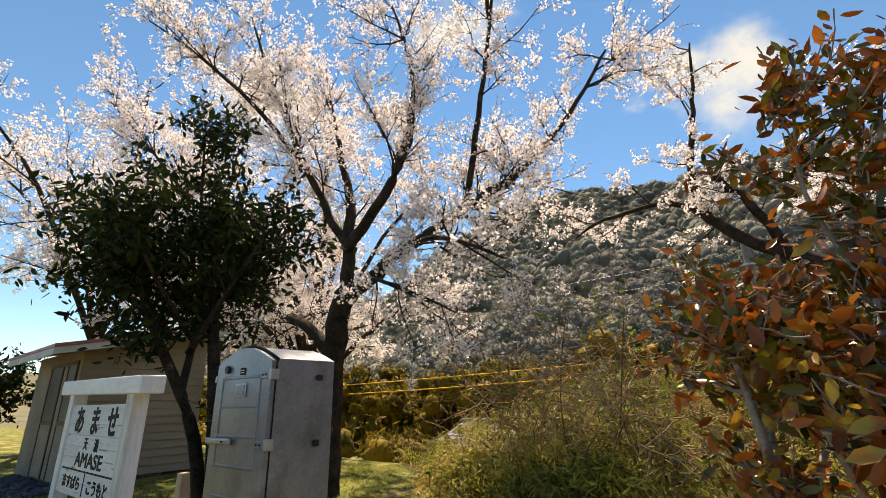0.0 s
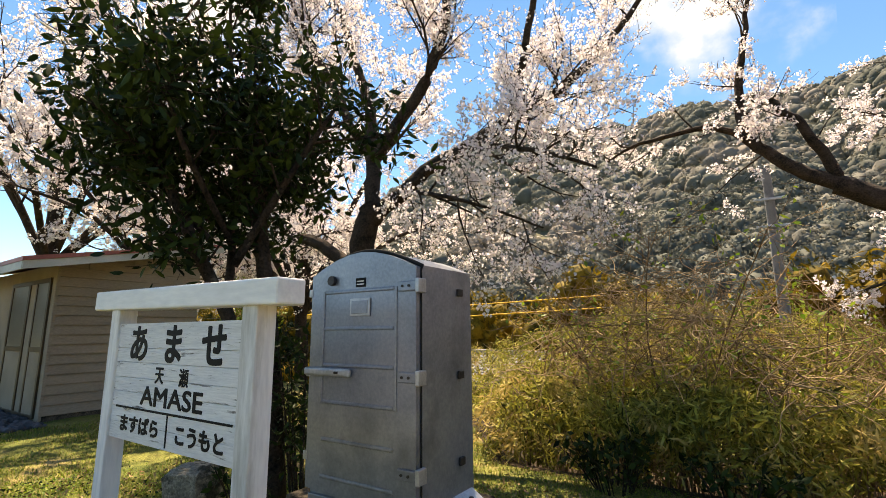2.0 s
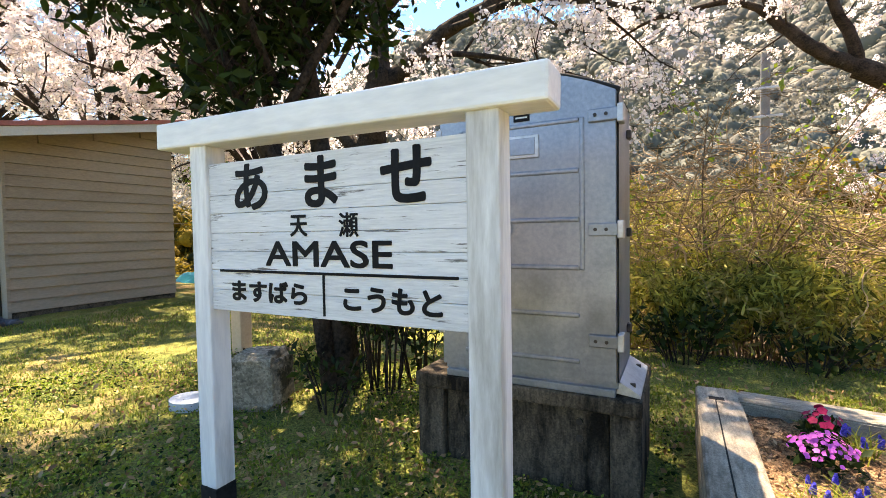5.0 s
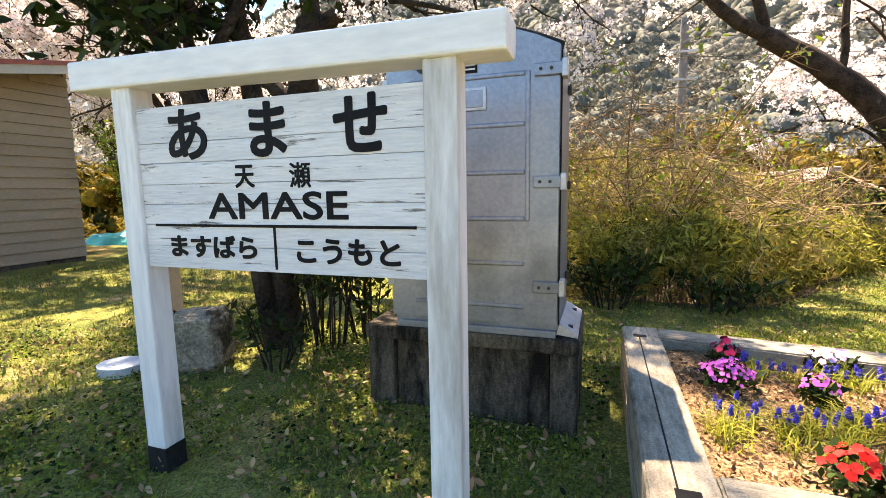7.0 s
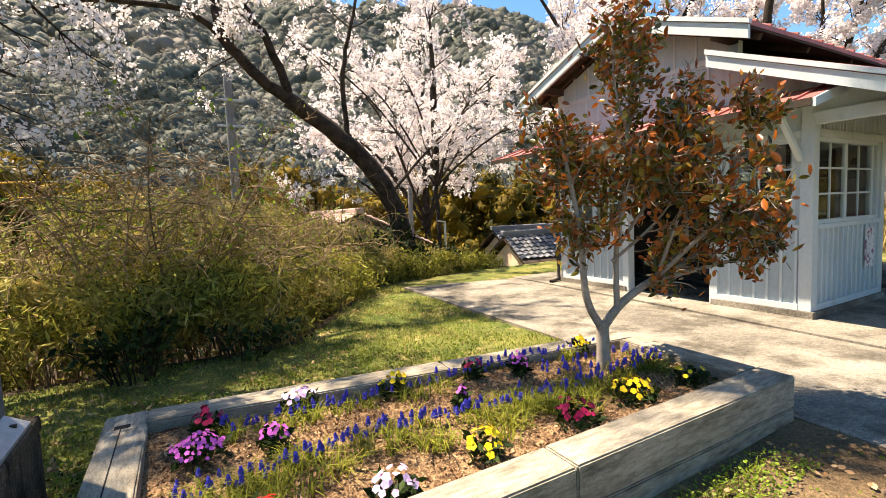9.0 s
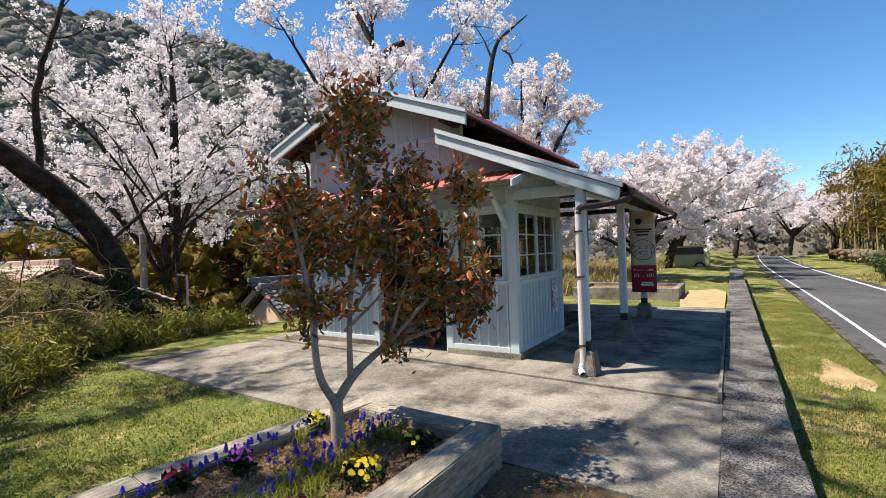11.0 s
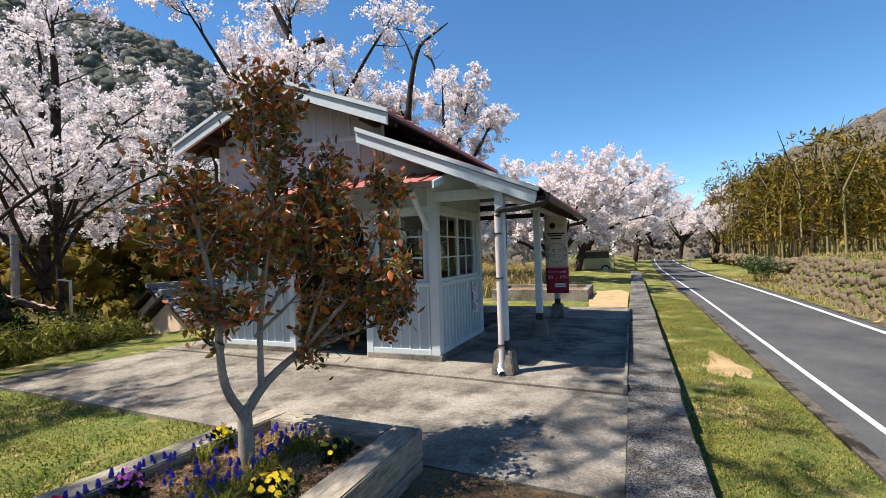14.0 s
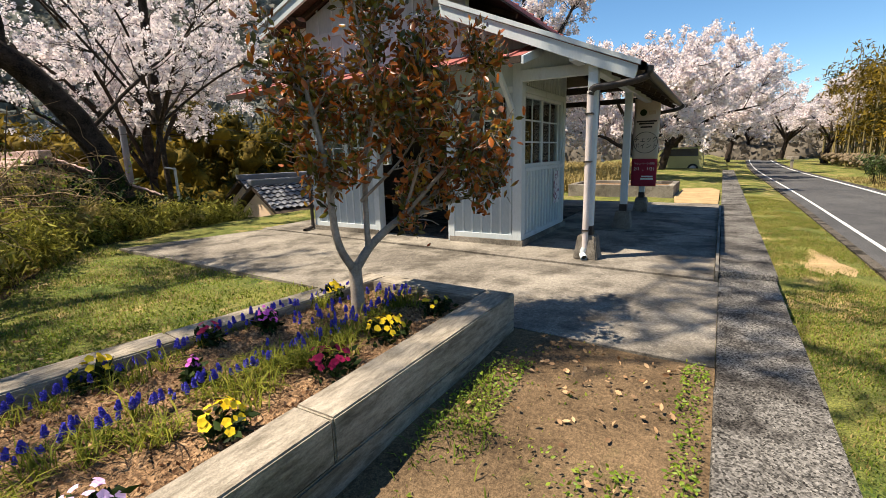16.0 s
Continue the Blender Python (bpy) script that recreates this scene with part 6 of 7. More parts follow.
# plinth strip and floor
for lo, hi in (((WX - 0.05, WY0 - 0.05, FLOOR), (WX + 0.16, 3.18, 0.10)), ((WX - 0.05, 4.46, FLOOR), (WX + 0.16, WY1 + 0.05, 0.10)), ((WX + 0.163, WY0 - 0.05, FLOOR), (XB + 0.03, WY0 + 0.16, 0.10))):
    put("sill_stone", box(lo, hi), "concrete", "pale concrete foundation strip")
put("floor_slab", box((WX + 0.17, WY0 + 0.17, FLOOR - 0.02), (XE - 0.1, WY1 - 0.1, FLOOR + 0.025)), "concrete_old")
# front wall in pieces round the openings
front = [((WX, WY0, 0.10), (WX + 0.1, 3.18, 1.00)), ((WX, 4.46, 0.10), (WX + 0.1, WY1, 1.00)), ((WX, WY0, 1.95), (WX + 0.1, WY1, 2.3)),
         ((WX, WY0, 1.00), (WX + 0.1, 2.30, 1.95)), ((WX, 3.06, 1.00), (WX + 0.1, 3.18, 1.95)), ((WX, 4.46, 1.00), (WX + 0.1, 4.56, 1.95)), ((WX, 5.64, 1.00), (WX + 0.1, WY1, 1.95))]
for lo, hi in front:
    put("wall_front", box(lo, hi), "wall_blue")
gable = prism([(WY0, 2.303), (WY1, 2.303), (WY1, 3.24), (4.42, 3.80), (2.9, 3.17), (2.9, 2.92), (WY0, 2.6)], WX, WX + 0.09, "x")
put("gable_wall", gable, "wall_blue")
# side wall along the platform
side = [((WX + 0.1, WY0, 0.10), (XB, WY0 + 0.1, 1.00)), ((WX + 0.1, WY0, 1.95), (XB, WY0 + 0.1, 2.5)), ((WX + 0.1, WY0, 1.00), (3.50, WY0 + 0.1, 1.95)), ((5.04, WY0, 1.00), (XB, WY0 + 0.1, 1.95))]
for lo, hi in side:
    put("wall_side", box(lo, hi), "wall_blue")
put("bay_end_wall", boxes([((XB - 0.1, WY0 + 0.1, 0.1), (XB, YM, 0.5)), ((XB - 0.1, WY0 + 0.1, 1.95), (XB, YM, 2.6)), ((XB - 0.1, YM - 0.15, 0.5), (XB, YM, 1.95))]), "wall_blue")
# inner wall coloured dark in place of the shade behind the windows
put("inner_wall", boxes([((XB, YM, 0.05), (5.5, YM + 0.1, 2.75)), ((6.5, YM, 0.05), (XE, YM + 0.1, 2.75)), ((5.5, YM, 2.1), (6.5, YM + 0.1, 2.75))]), "dark_wood")
# boards added inside, their dark colour standing in for a shaded room
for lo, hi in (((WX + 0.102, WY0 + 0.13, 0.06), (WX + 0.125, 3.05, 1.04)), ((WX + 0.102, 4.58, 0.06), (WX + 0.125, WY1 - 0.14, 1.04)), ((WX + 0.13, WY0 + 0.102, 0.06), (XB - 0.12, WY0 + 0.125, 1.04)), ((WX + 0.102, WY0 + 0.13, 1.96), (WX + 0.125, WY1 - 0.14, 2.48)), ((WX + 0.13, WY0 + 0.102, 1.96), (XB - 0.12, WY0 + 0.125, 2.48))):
    put("lining_board", box(lo, hi), "dark_wood", "added dark boarding that stands in for the shade indoors")
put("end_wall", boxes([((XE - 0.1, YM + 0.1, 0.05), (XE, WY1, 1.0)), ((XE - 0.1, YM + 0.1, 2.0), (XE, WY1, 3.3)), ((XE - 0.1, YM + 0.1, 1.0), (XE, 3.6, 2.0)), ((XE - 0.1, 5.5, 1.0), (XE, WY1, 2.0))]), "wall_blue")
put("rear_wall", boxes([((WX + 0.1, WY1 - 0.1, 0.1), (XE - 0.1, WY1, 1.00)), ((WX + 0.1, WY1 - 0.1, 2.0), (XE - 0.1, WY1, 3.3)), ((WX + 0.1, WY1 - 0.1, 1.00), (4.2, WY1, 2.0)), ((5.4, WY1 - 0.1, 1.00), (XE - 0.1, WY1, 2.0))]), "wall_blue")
# more added boards, dark for the same indoor shade
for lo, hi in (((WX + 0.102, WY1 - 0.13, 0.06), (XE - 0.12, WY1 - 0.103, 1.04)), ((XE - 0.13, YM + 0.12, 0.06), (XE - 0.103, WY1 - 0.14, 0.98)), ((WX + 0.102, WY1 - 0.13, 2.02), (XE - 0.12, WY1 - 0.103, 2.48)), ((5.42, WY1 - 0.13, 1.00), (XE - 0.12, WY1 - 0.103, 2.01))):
    put("lining_board", box(lo, hi), "dark_wood", "added dark boarding that stands in for the shade indoors")
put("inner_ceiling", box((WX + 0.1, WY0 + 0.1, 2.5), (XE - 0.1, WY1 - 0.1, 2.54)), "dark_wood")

# battens, rails and corner boards
def battens(y0, y1, z0, z1, step, x):
    n = max(1, round((y1 - y0) / step))
    for k in range(n + 1):
        y = y0 + (y1 - y0) * k / n
        put("batten", box((x - 0.016, y - 0.013, z0), (x + 0.001, y + 0.013, z1), 0.003), "trim_blue")


battens(2.28, 3.12, 0.17, 0.975, 0.14, WX)
battens(4.52, 5.70, 0.17, 0.975, 0.14, WX)
battens(3.0, 5.70, 2.62, 3.0, 0.25, WX)
battens(3.4, 5.45, 3.02, 3.5, 0.3, WX)
for k in range(14):
    x = 3.5 + (5.12 - 3.5) * k / 13
    put("batten", box((x - 0.013, WY0 - 0.016, 0.17), (x + 0.013, WY0 + 0.001 , 0.975), 0.003), "trim_blue")
for k in range(22):
    x = 3.52 + (5.12 - 3.52) * k / 21
    put("batten", box((x - 0.014, WY0 - 0.016, 2.04), (x + 0.014, WY0 + 0.001, 2.42), 0.003), "trim_blue")
put("corner_board", box((WX - 0.022, WY0 - 0.022, 0.10), (WX + 0.10, WY0 + 0.10, 2.55), 0.004), "trim_blue")
put("corner_board", box((WX - 0.022, WY1 - 0.09, 0.10), (WX + 0.06, WY1 + 0.022, 3.2), 0.004), "trim_blue")
put("corner_board", box((XB - 0.08, WY0 - 0.022, 0.10), (XB + 0.022, WY0 + 0.09, 2.5), 0.004), "trim_blue")
for y0, y1 in ((WY0 + 0.1, 3.18), (4.46, WY1 - 0.09)):
    put("rail", box((WX - 0.03, y0, 0.98), (WX - 0.0, y1, 1.03), 0.004), "trim_blue")
    put("rail", box((WX - 0.026, y0, 0.10), (WX, y1, 0.17), 0.004), "trim_blue")
put("rail", box((WX - 0.026, WY0 + 0.1, 1.95), (WX, WY1 - 0.09, 2.02), 0.004), "trim_blue")
put("rail", box((WX + 0.1, WY0 - 0.03, 0.98), (XB - 0.08, WY0, 1.03), 0.004), "trim_blue")
put("rail", box((WX + 0.1, WY0 - 0.026, 0.10), (XB - 0.08, WY0, 0.17), 0.004), "trim_blue")
put("rail", box((WX + 0.1, WY0 - 0.026, 1.95), (XB - 0.08, WY0, 2.03), 0.004), "trim_blue")
for y in (3.16, 4.47):
    put("door_post", box((WX - 0.03, y - 0.05, FLOOR), (WX + 0.11, y + 0.05, 1.95), 0.005), "trim_blue")
put("girt", box((WX - 0.02, 2.95, 3.0), (WX, 5.75, 3.06), 0.003), "trim_blue")


def window(axis, at, a0, a1, z0, z1, cols, rows, sashes=2):
    """Wooden sashes with glazing bars; axis: the one across which the pane lies."""
    def bx(u0, u1, lo, hi, d0, d1):
        return box((at + d0, u0, lo), (at + d1, u1, hi), 0.002) if axis == "x" else box((u0, at + d0, lo), (u1, at + d1, hi), 0.002)
    w = put("window", bx(a0, a1, z0, z0 + 0.045, -0.02, 0.06), "trim_blue", "painted wooden sash window")
    put("window_head", bx(a0, a1, z1 - 0.04, z1, -0.02, 0.06), "trim_blue", parent=w)
    span = (a1 - a0) / sashes
    for s in range(sashes):
        u0, u1, d = a0 + s * span, a0 + (s + 1) * span, 0.012 * (s % 2)
        for p0, p1 in ((u0, u0 + 0.05), (u1 - 0.05, u1)):
            put("stile", bx(p0, p1, z0 + 0.045, z1 - 0.04, 0.0 + d, 0.035 + d), "trim_blue", parent=w)
        for c in range(1, cols):
            u = u0 + 0.05 + (span - 0.1) * c / cols
            put("glazing_bar", bx(u - 0.01, u + 0.01, z0 + 0.045, z1 - 0.04, 0.008 + d, 0.028 + d), "trim_blue", parent=w)
        for r in range(1, rows):
            zz = z0 + 0.045 + (z1 - z0 - 0.085) * r / rows
            put("glazing_bar", bx(u0 + 0.05, u1 - 0.05, zz - 0.01, zz + 0.01, 0.006 + d, 0.03 + d), "trim_blue", parent=w)
        pane = put("pane", bx(u0 + 0.05, u1 - 0.05, z0 + 0.045, z1 - 0.04, 0.016 + d, 0.02 + d), "glass", "clear window glass", parent=w)
        pane.visible_shadow = False


window("x", WX + 0.02, 2.30, 3.06, 1.03, 1.95, 2, 3, 1)
window("x", WX + 0.02, 4.56, 5.64, 1.03, 1.95, 2, 3, 2)
window("y", WY0 + 0.02, 3.50, 5.04, 1.03, 1.95, 2, 3, 2)
window("y", WY1 - 0.08, 4.2, 5.4, 1.00, 2.0, 2, 3, 2)
window("x", XE - 0.08, 3.6, 5.5, 1.0, 2.0, 2, 3, 2)

# main gable roof with red metal and white bargeboards
RX0, RX1, RY, RZ, HALF, S = 2.98, 8.1, 4.42, 3.93, 1.85, 0.39
for sgn, nm in ((1, "roof_slope"), (-1, "roof_slope")):
    e = RY + sgn * HALF
    put(nm, prism([(RY, RZ), (e, RZ - HALF * S), (e, RZ - HALF * S - 0.05), (RY, RZ - 0.055)], RX0, RX1, "x"), "roof_red", "faded red metal roof sheet")
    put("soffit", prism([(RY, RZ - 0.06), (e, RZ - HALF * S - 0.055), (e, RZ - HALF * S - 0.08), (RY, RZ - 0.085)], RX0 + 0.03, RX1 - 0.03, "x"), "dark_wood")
    put("bargeboard", prism([(RY, RZ - 0.05), (e, RZ - HALF * S - 0.045), (e, RZ - HALF * S - 0.19), (RY, RZ - 0.195)], RX0 - 0.03, RX0 + 0.012, "x"), "trim_blue")
    put("barge_cap", prism([(RY, RZ + 0.012), (e + sgn * 0.02, RZ - HALF * S + 0.004), (e + sgn * 0.02, RZ - HALF * S - 0.044), (RY, RZ - 0.044)], RX0 - 0.055, RX0 + 0.0, "x"), "trim_blue")
    for k in range(17):
        x = RX0 + 0.15 + (RX1 - RX0 - 0.3) * k / 16
        bm = bar((x, RY, RZ + 0.012), (x, e, RZ - HALF * S + 0.012), 0.035, 0.03, 0.004)
        put("roof_seam", bm, "roof_red")
    for x in (3.3, 4.4, 5.6, 6.8, 7.8):
        put("rafter", bar((x, RY, RZ - 0.13), (x, e - sgn * 0.05, RZ - HALF * S - 0.11), 0.05, 0.07), "dark_wood")
put("ridge_cap", prism([(RY - 0.09, RZ - 0.03), (RY, RZ + 0.05), (RY + 0.09, RZ - 0.03)], RX0 - 0.04, RX1, "x"), "roof_red")
for y in (2.95, 5.75):
    put("purlin", box((RX0 + 0.02, y - 0.05, RZ - abs(y - RY) * S - 0.22), (WX + 0.02, y + 0.05, RZ - abs(y - RY) * S - 0.11), 0.005), "dark_wood")

# lean-to roof over the platform
LY0, LZ0, LY1, LZ1 = 3.03, 3.03, 0.76, 2.08
LX0, LX1 = 3.0, 7.85
put("platform_roof", prism([(LY0, LZ0), (LY1, LZ1), (LY1, LZ1 - 0.045), (LY0, LZ0 - 0.05)], LX0, LX1, "x"), "roof_red", "faded red metal platform roof")
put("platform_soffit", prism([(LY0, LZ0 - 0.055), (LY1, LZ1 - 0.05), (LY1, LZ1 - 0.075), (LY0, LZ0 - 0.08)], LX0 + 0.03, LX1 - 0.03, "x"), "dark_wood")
put("bargeboard", prism([(LY0, LZ0 - 0.045), (LY1, LZ1 - 0.04), (LY1 + 0.03, LZ1 - 0.165), (LY0, LZ0 - 0.175)], LX0 - 0.035, LX0 + 0.008, "x"), "trim_blue")
put("barge_cap", prism([(LY0, LZ0 + 0.016), (LY1 - 0.02, LZ1 + 0.01), (LY1 - 0.02, LZ1 - 0.036), (LY0, LZ0 - 0.04)], LX0 - 0.06, LX0 - 0.002, "x"), "trim_blue")
for k in range(20):
    x = LX0 + 0.1 + (LX1 - LX0 - 0.2) * k / 19
    put("roof_seam", bar((x, LY0, LZ0 + 0.012), (x, LY1 - 0.03, LZ1 + 0.002), 0.05, 0.03, 0.006), "roof_red")
for k in range(9):
    x = LX0 + 0.15 + (LX1 - LX0 - 0.3) * k / 8
    put("rafter", bar((x, LY0 - 0.05, LZ0 - 0.13), (x, LY1 + 0.05, LZ1 - 0.11), 0.045, 0.065), "dark_wood")
put("eave_beam", box((LX0 + 0.02, 1.16, 2.04), (LX1 - 0.05, 1.26, 2.15), 0.006), "trim_blue")
put("gutter", tubes("gutter", [[(Vector((LX0 - 0.05, LY1 - 0.04, LZ1 - 0.05)), 0.042), (Vector((LX1 + 0.02, LY1 - 0.04, LZ1 - 0.07)), 0.042)]], 10), "dark_iron", "dark metal gutter")
put("canopy_gable_board", prism([(1.24, 2.19), (WY0, 2.19), (WY0, 2.52), (1.24, 2.19)][:3], WX - 0.03, WX + 0.02, "x"), "wall_blue")
put("tie_beam", box((WX - 0.06, 1.2, 2.06), (WX + 0.02, WY0 - 0.03, 2.19), 0.006), "trim_blue")
for x in (5.37, 7.55):
    put("tie_beam", box((x - 0.04, 1.24, 2.08), (x + 0.04, YM, 2.17), 0.006), "dark_wood")
put("beam_end", box((LX0 - 0.02, 1.36, 2.16), (LX0 + 0.4, 1.46, 2.26), 0.006), "trim_blue")
for x, y in ((3.08, 1.21), (5.37, 1.23), (7.55, 1.27)):
    bm = bmesh.new()
    bmesh.ops.create_cone(bm, cap_ends=True, segments=4, radius1=0.19, radius2=0.135, depth=0.27)
    bmesh.ops.transform(bm, matrix=Matrix.Translation((x, y, FLOOR + 0.13)) @ Matrix.Rotation(math.pi / 4, 4, "Z"), verts=bm.verts)
    bmesh.ops.bevel(bm, geom=list(bm.edges), offset=0.012, segments=2, affect="EDGES")
    put("footing_block", bm, "concrete", "tapered concrete post footing")
    p = put("post", box((x - 0.05, y - 0.05, 0.28), (x + 0.05, y + 0.05, 2.075 if x > 3.2 else 2.2), 0.006), "trim_blue", "pale blue timber post")
    put("post_shoe", box((x - 0.054, y - 0.054, 0.27), (x + 0.054, y + 0.054, 0.40), 0.004), "dark_iron", parent=p)
put("downpipe", tubes("downpipe", [[(Vector((2.985, 1.22, 0.12)), 0.034), (Vector((2.985, 1.22, 1.84)), 0.034)]], 10), "pipe_pink", "pinkish plastic downpipe")
for z in (0.35, 1.1, 1.6):
    put("pipe_clip", box((2.945, 1.182, z), (3.03, 1.258, z + 0.018)), "dark_iron")
put("pipe_elbow", tubes("pipe_elbow", [curve_points([((3.0, 0.66, 2.03), 0.04), ((3.0, 0.70, 1.93), 0.038), ((2.99, 1.0, 1.88), 0.036), ((2.985, 1.18, 1.87), 0.036), ((2.985, 1.22, 1.80), 0.036)])], 10), "dark_iron", "dark curved gutter elbow")
put("pipe_shoe", tubes("pipe_shoe", [curve_points([((2.985, 1.22, 0.16), 0.036), ((2.97, 1.24, 0.09), 0.037), ((2.9, 1.2, 0.055), 0.036)])], 10), "trim_blue", "white downpipe shoe")
put("pipe_elbow", tubes("pipe_elbow", [curve_points([((7.6, 0.66, 2.0), 0.035), ((7.6, 0.75, 1.92), 0.033), ((7.58, 1.2, 1.85), 0.032)])], 8), "dark_iron")
put("downpipe", tubes("downpipe", [[(Vector((WX - 0.05, WY1 + 0.06, 0.06)), 0.028), (Vector((WX - 0.05, WY1 + 0.06, 2.9)), 0.028), (Vector((WX + 0.0, WY1 + 0.25, 3.2)), 0.028)]], 8), "dark_iron", "dark corner downpipe")
put("pipe_shoe", tubes("pipe_shoe", [curve_points([((WX - 0.05, WY1 + 0.06, 0.12), 0.03), ((WX - 0.09, WY1 + 0.05, 0.07), 0.03), ((WX - 0.3, WY1 + 0.0, 0.05), 0.028)])], 8), "dark_iron")
put("notice_board", box((3.14, 1.16, 1.45), (3.17, 1.19, 1.95)), "navy_board", "narrow navy notice board on the post")

# red skirt roof across the front
KX0, KX1, KZ0, KZ1, KY0, KY1 = 2.74, WX, 2.24, 2.45, 1.90, 6.92
put("skirt_roof", prism([(KX0, KZ0), (KX1, KZ1), (KX1, KZ1 - 0.04), (KX0, KZ0 - 0.035)], KY0, KY1, "y"), "roof_red", "red metal skirt roof over the door")
put("skirt_soffit", prism([(KX0 + 0.02, KZ0 - 0.038), (KX1, KZ1 - 0.045), (KX1, KZ1 - 0.075), (KX0 + 0.02, KZ0 - 0.075)], KY0 + 0.02, KY1 - 0.02, "y"), "wall_blue")
put("skirt_end_board", prism([(KX0 - 0.01, KZ0 - 0.01), (KX1, KZ1 - 0.005), (KX1, KZ1 - 0.11), (KX0 - 0.01, KZ0 - 0.09)], KY0 - 0.03, KY0 - 0.002, "y"), "trim_blue")
put("skirt_end_board", prism([(KX0 - 0.01, KZ0 - 0.01), (KX1, KZ1 - 0.005), (KX1, KZ1 - 0.11), (KX0 - 0.01, KZ0 - 0.09)], KY1 + 0.002, KY1 + 0.03, "y"), "dark_wood")
put("skirt_fascia", box((KX0 - 0.015, KY0, KZ0 - 0.075), (KX0 + 0.012, KY1, KZ0 - 0.005)), "dark_wood")
for k in range(14):
    y = KY0 + 0.15 + (KY1 - KY0 - 0.3) * k / 13
    put("roof_seam", bar((KX0, y, KZ0 + 0.008), (KX1, y, KZ1 + 0.008), 0.03, 0.022, 0.003), "roof_red")
for y in (2.25, 3.16, 4.47, 5.72):
    put("bracket", bar((WX - 0.02, y, 1.72), (KX0 + 0.12, y, KZ0 - 0.03), 0.05, 0.055), "trim_blue", "slanting timber bracket")
    put("bracket_arm", bar((WX - 0.02, y, KZ1 - 0.10), (KX0 + 0.05, y, KZ0 - 0.08), 0.05, 0.055), "trim_blue")
put("poster", box((4.70, WY0 - 0.024, 0.45), (4.95, WY0 - 0.018, 0.93)), "poster", "small printed poster")
bench = thing("waiting_bench", (4.2, 5.55, FLOOR), "plain dark wooden bench inside the waiting room", "bench")
part("seat", box((3.7, 5.35, 0.42), (5.1, 5.75, 0.46), 0.006), M["dark_wood"], bench)
for x in (3.8, 5.0):
    part("leg", box((x - 0.04, 5.38, 0.055), (x + 0.04, 5.72, 0.42), 0.005), M["dark_wood"], bench)

# ---- hanging banner ----
ban = thing("cloth_banner", (7.28, 1.22, 0.5), "beige and crimson hanging banner with printed lettering", "banner")
BX, BY0, BY1, BZ0, BZ1 = 7.28, 1.0, 1.44, 0.53, 2.13
def cloth(z0, z1, mat_name, name, dx=0.0):
    vs, fs = [], []
    ny_, nz_ = 8, 14
    for i in range(ny_ + 1):
        for j in range(nz_ + 1):
            y, z_ = BY0 + (BY1 - BY0) * i / ny_, z0 + (z1 - z0) * j / nz_
            vs.append((BX + 0.012 * math.sin(4 * y + 3 * z_) * (2.1 - z_) - dx, y, z_))
    for i in range(ny_):
        for j in range(nz_):
            a = i * (nz_ + 1) + j
            fs.append((a, a + nz_ + 1, a + nz_ + 2, a + 1))
    ob = part(name, mesh_of(name, np.array(vs), np.array(fs), True), M[mat_name], ban)
    ob.modifiers.new("thickness", "SOLIDIFY").thickness = 0.003
    return ob


cloth(BZ0 + 0.51, BZ1, "banner_cloth", "upper_cloth")
cloth(BZ0, BZ0 + 0.508, "banner_red", "lower_cloth")
part("top_rod", tubes("top_rod", [[(Vector((BX, BY0 - 0.03, BZ1)), 0.009), (Vector((BX, BY1 + 0.03, BZ1)), 0.009)]], 8), M["dark_iron"], ban)


def banner_text(words, size, y, z_, mat_name):
    me = text_mesh(words, size, 0.001)
    me.transform(Matrix.Translation((BX - 0.032, y, z_)) @ Matrix.Rotation(-math.pi / 2, 4, "Z") @ Matrix.Rotation(math.pi / 2, 4, "X"))
    return part("lettering", me, M[mat_name], ban)


BC = (BY0 + BY1) / 2
banner_text("チェック", 0.105, BC, 1.39, "ink")
banner_text("ポイント", 0.105, BC, 1.28, "ink")
banner_text("キャンペーン期間", 0.045, BC, 0.955, "banner_white")
banner_text("2/1  ,  1/31", 0.085, BC, 0.85, "banner_white")
for k, (z_, w) in enumerate(((1.70, 0.34), (1.66, 0.26), (1.60, 0.2), (0.70, 0.2), (0.655, 0.22))):
    part("printed_bar", box((BX - 0.036, BC - w / 2 - (0.06 if z_ < 1 else 0), z_), (BX - 0.032, BC + w / 2 - (0.06 if z_ < 1 else 0), z_ + 0.028)), M["dark_wood"] if z_ > 1 else M["banner_white"], ban)
ring = [(Vector((BX - 0.034, BC + 0.205 * math.cos(a), 1.335 + 0.19 * math.sin(a))), 0.005) for a in np.linspace(0, 2 * math.pi, 33)]
part("printed_ring", tubes("printed_ring", [ring], 5), M["dark_wood"], ban, "thin dark ring")
part("printed_badge", prism([(BC + 0.06 + 0.06 * math.cos(a * math.pi / 8), 1.87 + 0.06 * math.sin(a * math.pi / 8)) for a in range(16)], BX - 0.036, BX - 0.032, "x"), M["evergreen_leaf"], ban)
part("printed_badge", box((BX - 0.036, BC - 0.15, 1.83), (BX - 0.032, BC - 0.03, 1.90), 0.001), M["plaster"], ban)

# ---- far end of the platform ----
fp = thing("concrete_planter", (11.6, 2.4, 0), "low pale concrete planter at the platform's end", "planter")
for lo, hi in (((10.7, 0.95, -0.05), (10.85, 3.6, 0.30)), ((12.4, 0.95, -0.05), (12.55, 3.6, 0.30)), ((10.86, 0.95, -0.05), (12.39, 1.1, 0.30)), ((10.86, 3.45, -0.05), (12.39, 3.6, 0.30))):
    part("side", box(lo, hi, 0.012), M["concrete"], fp)
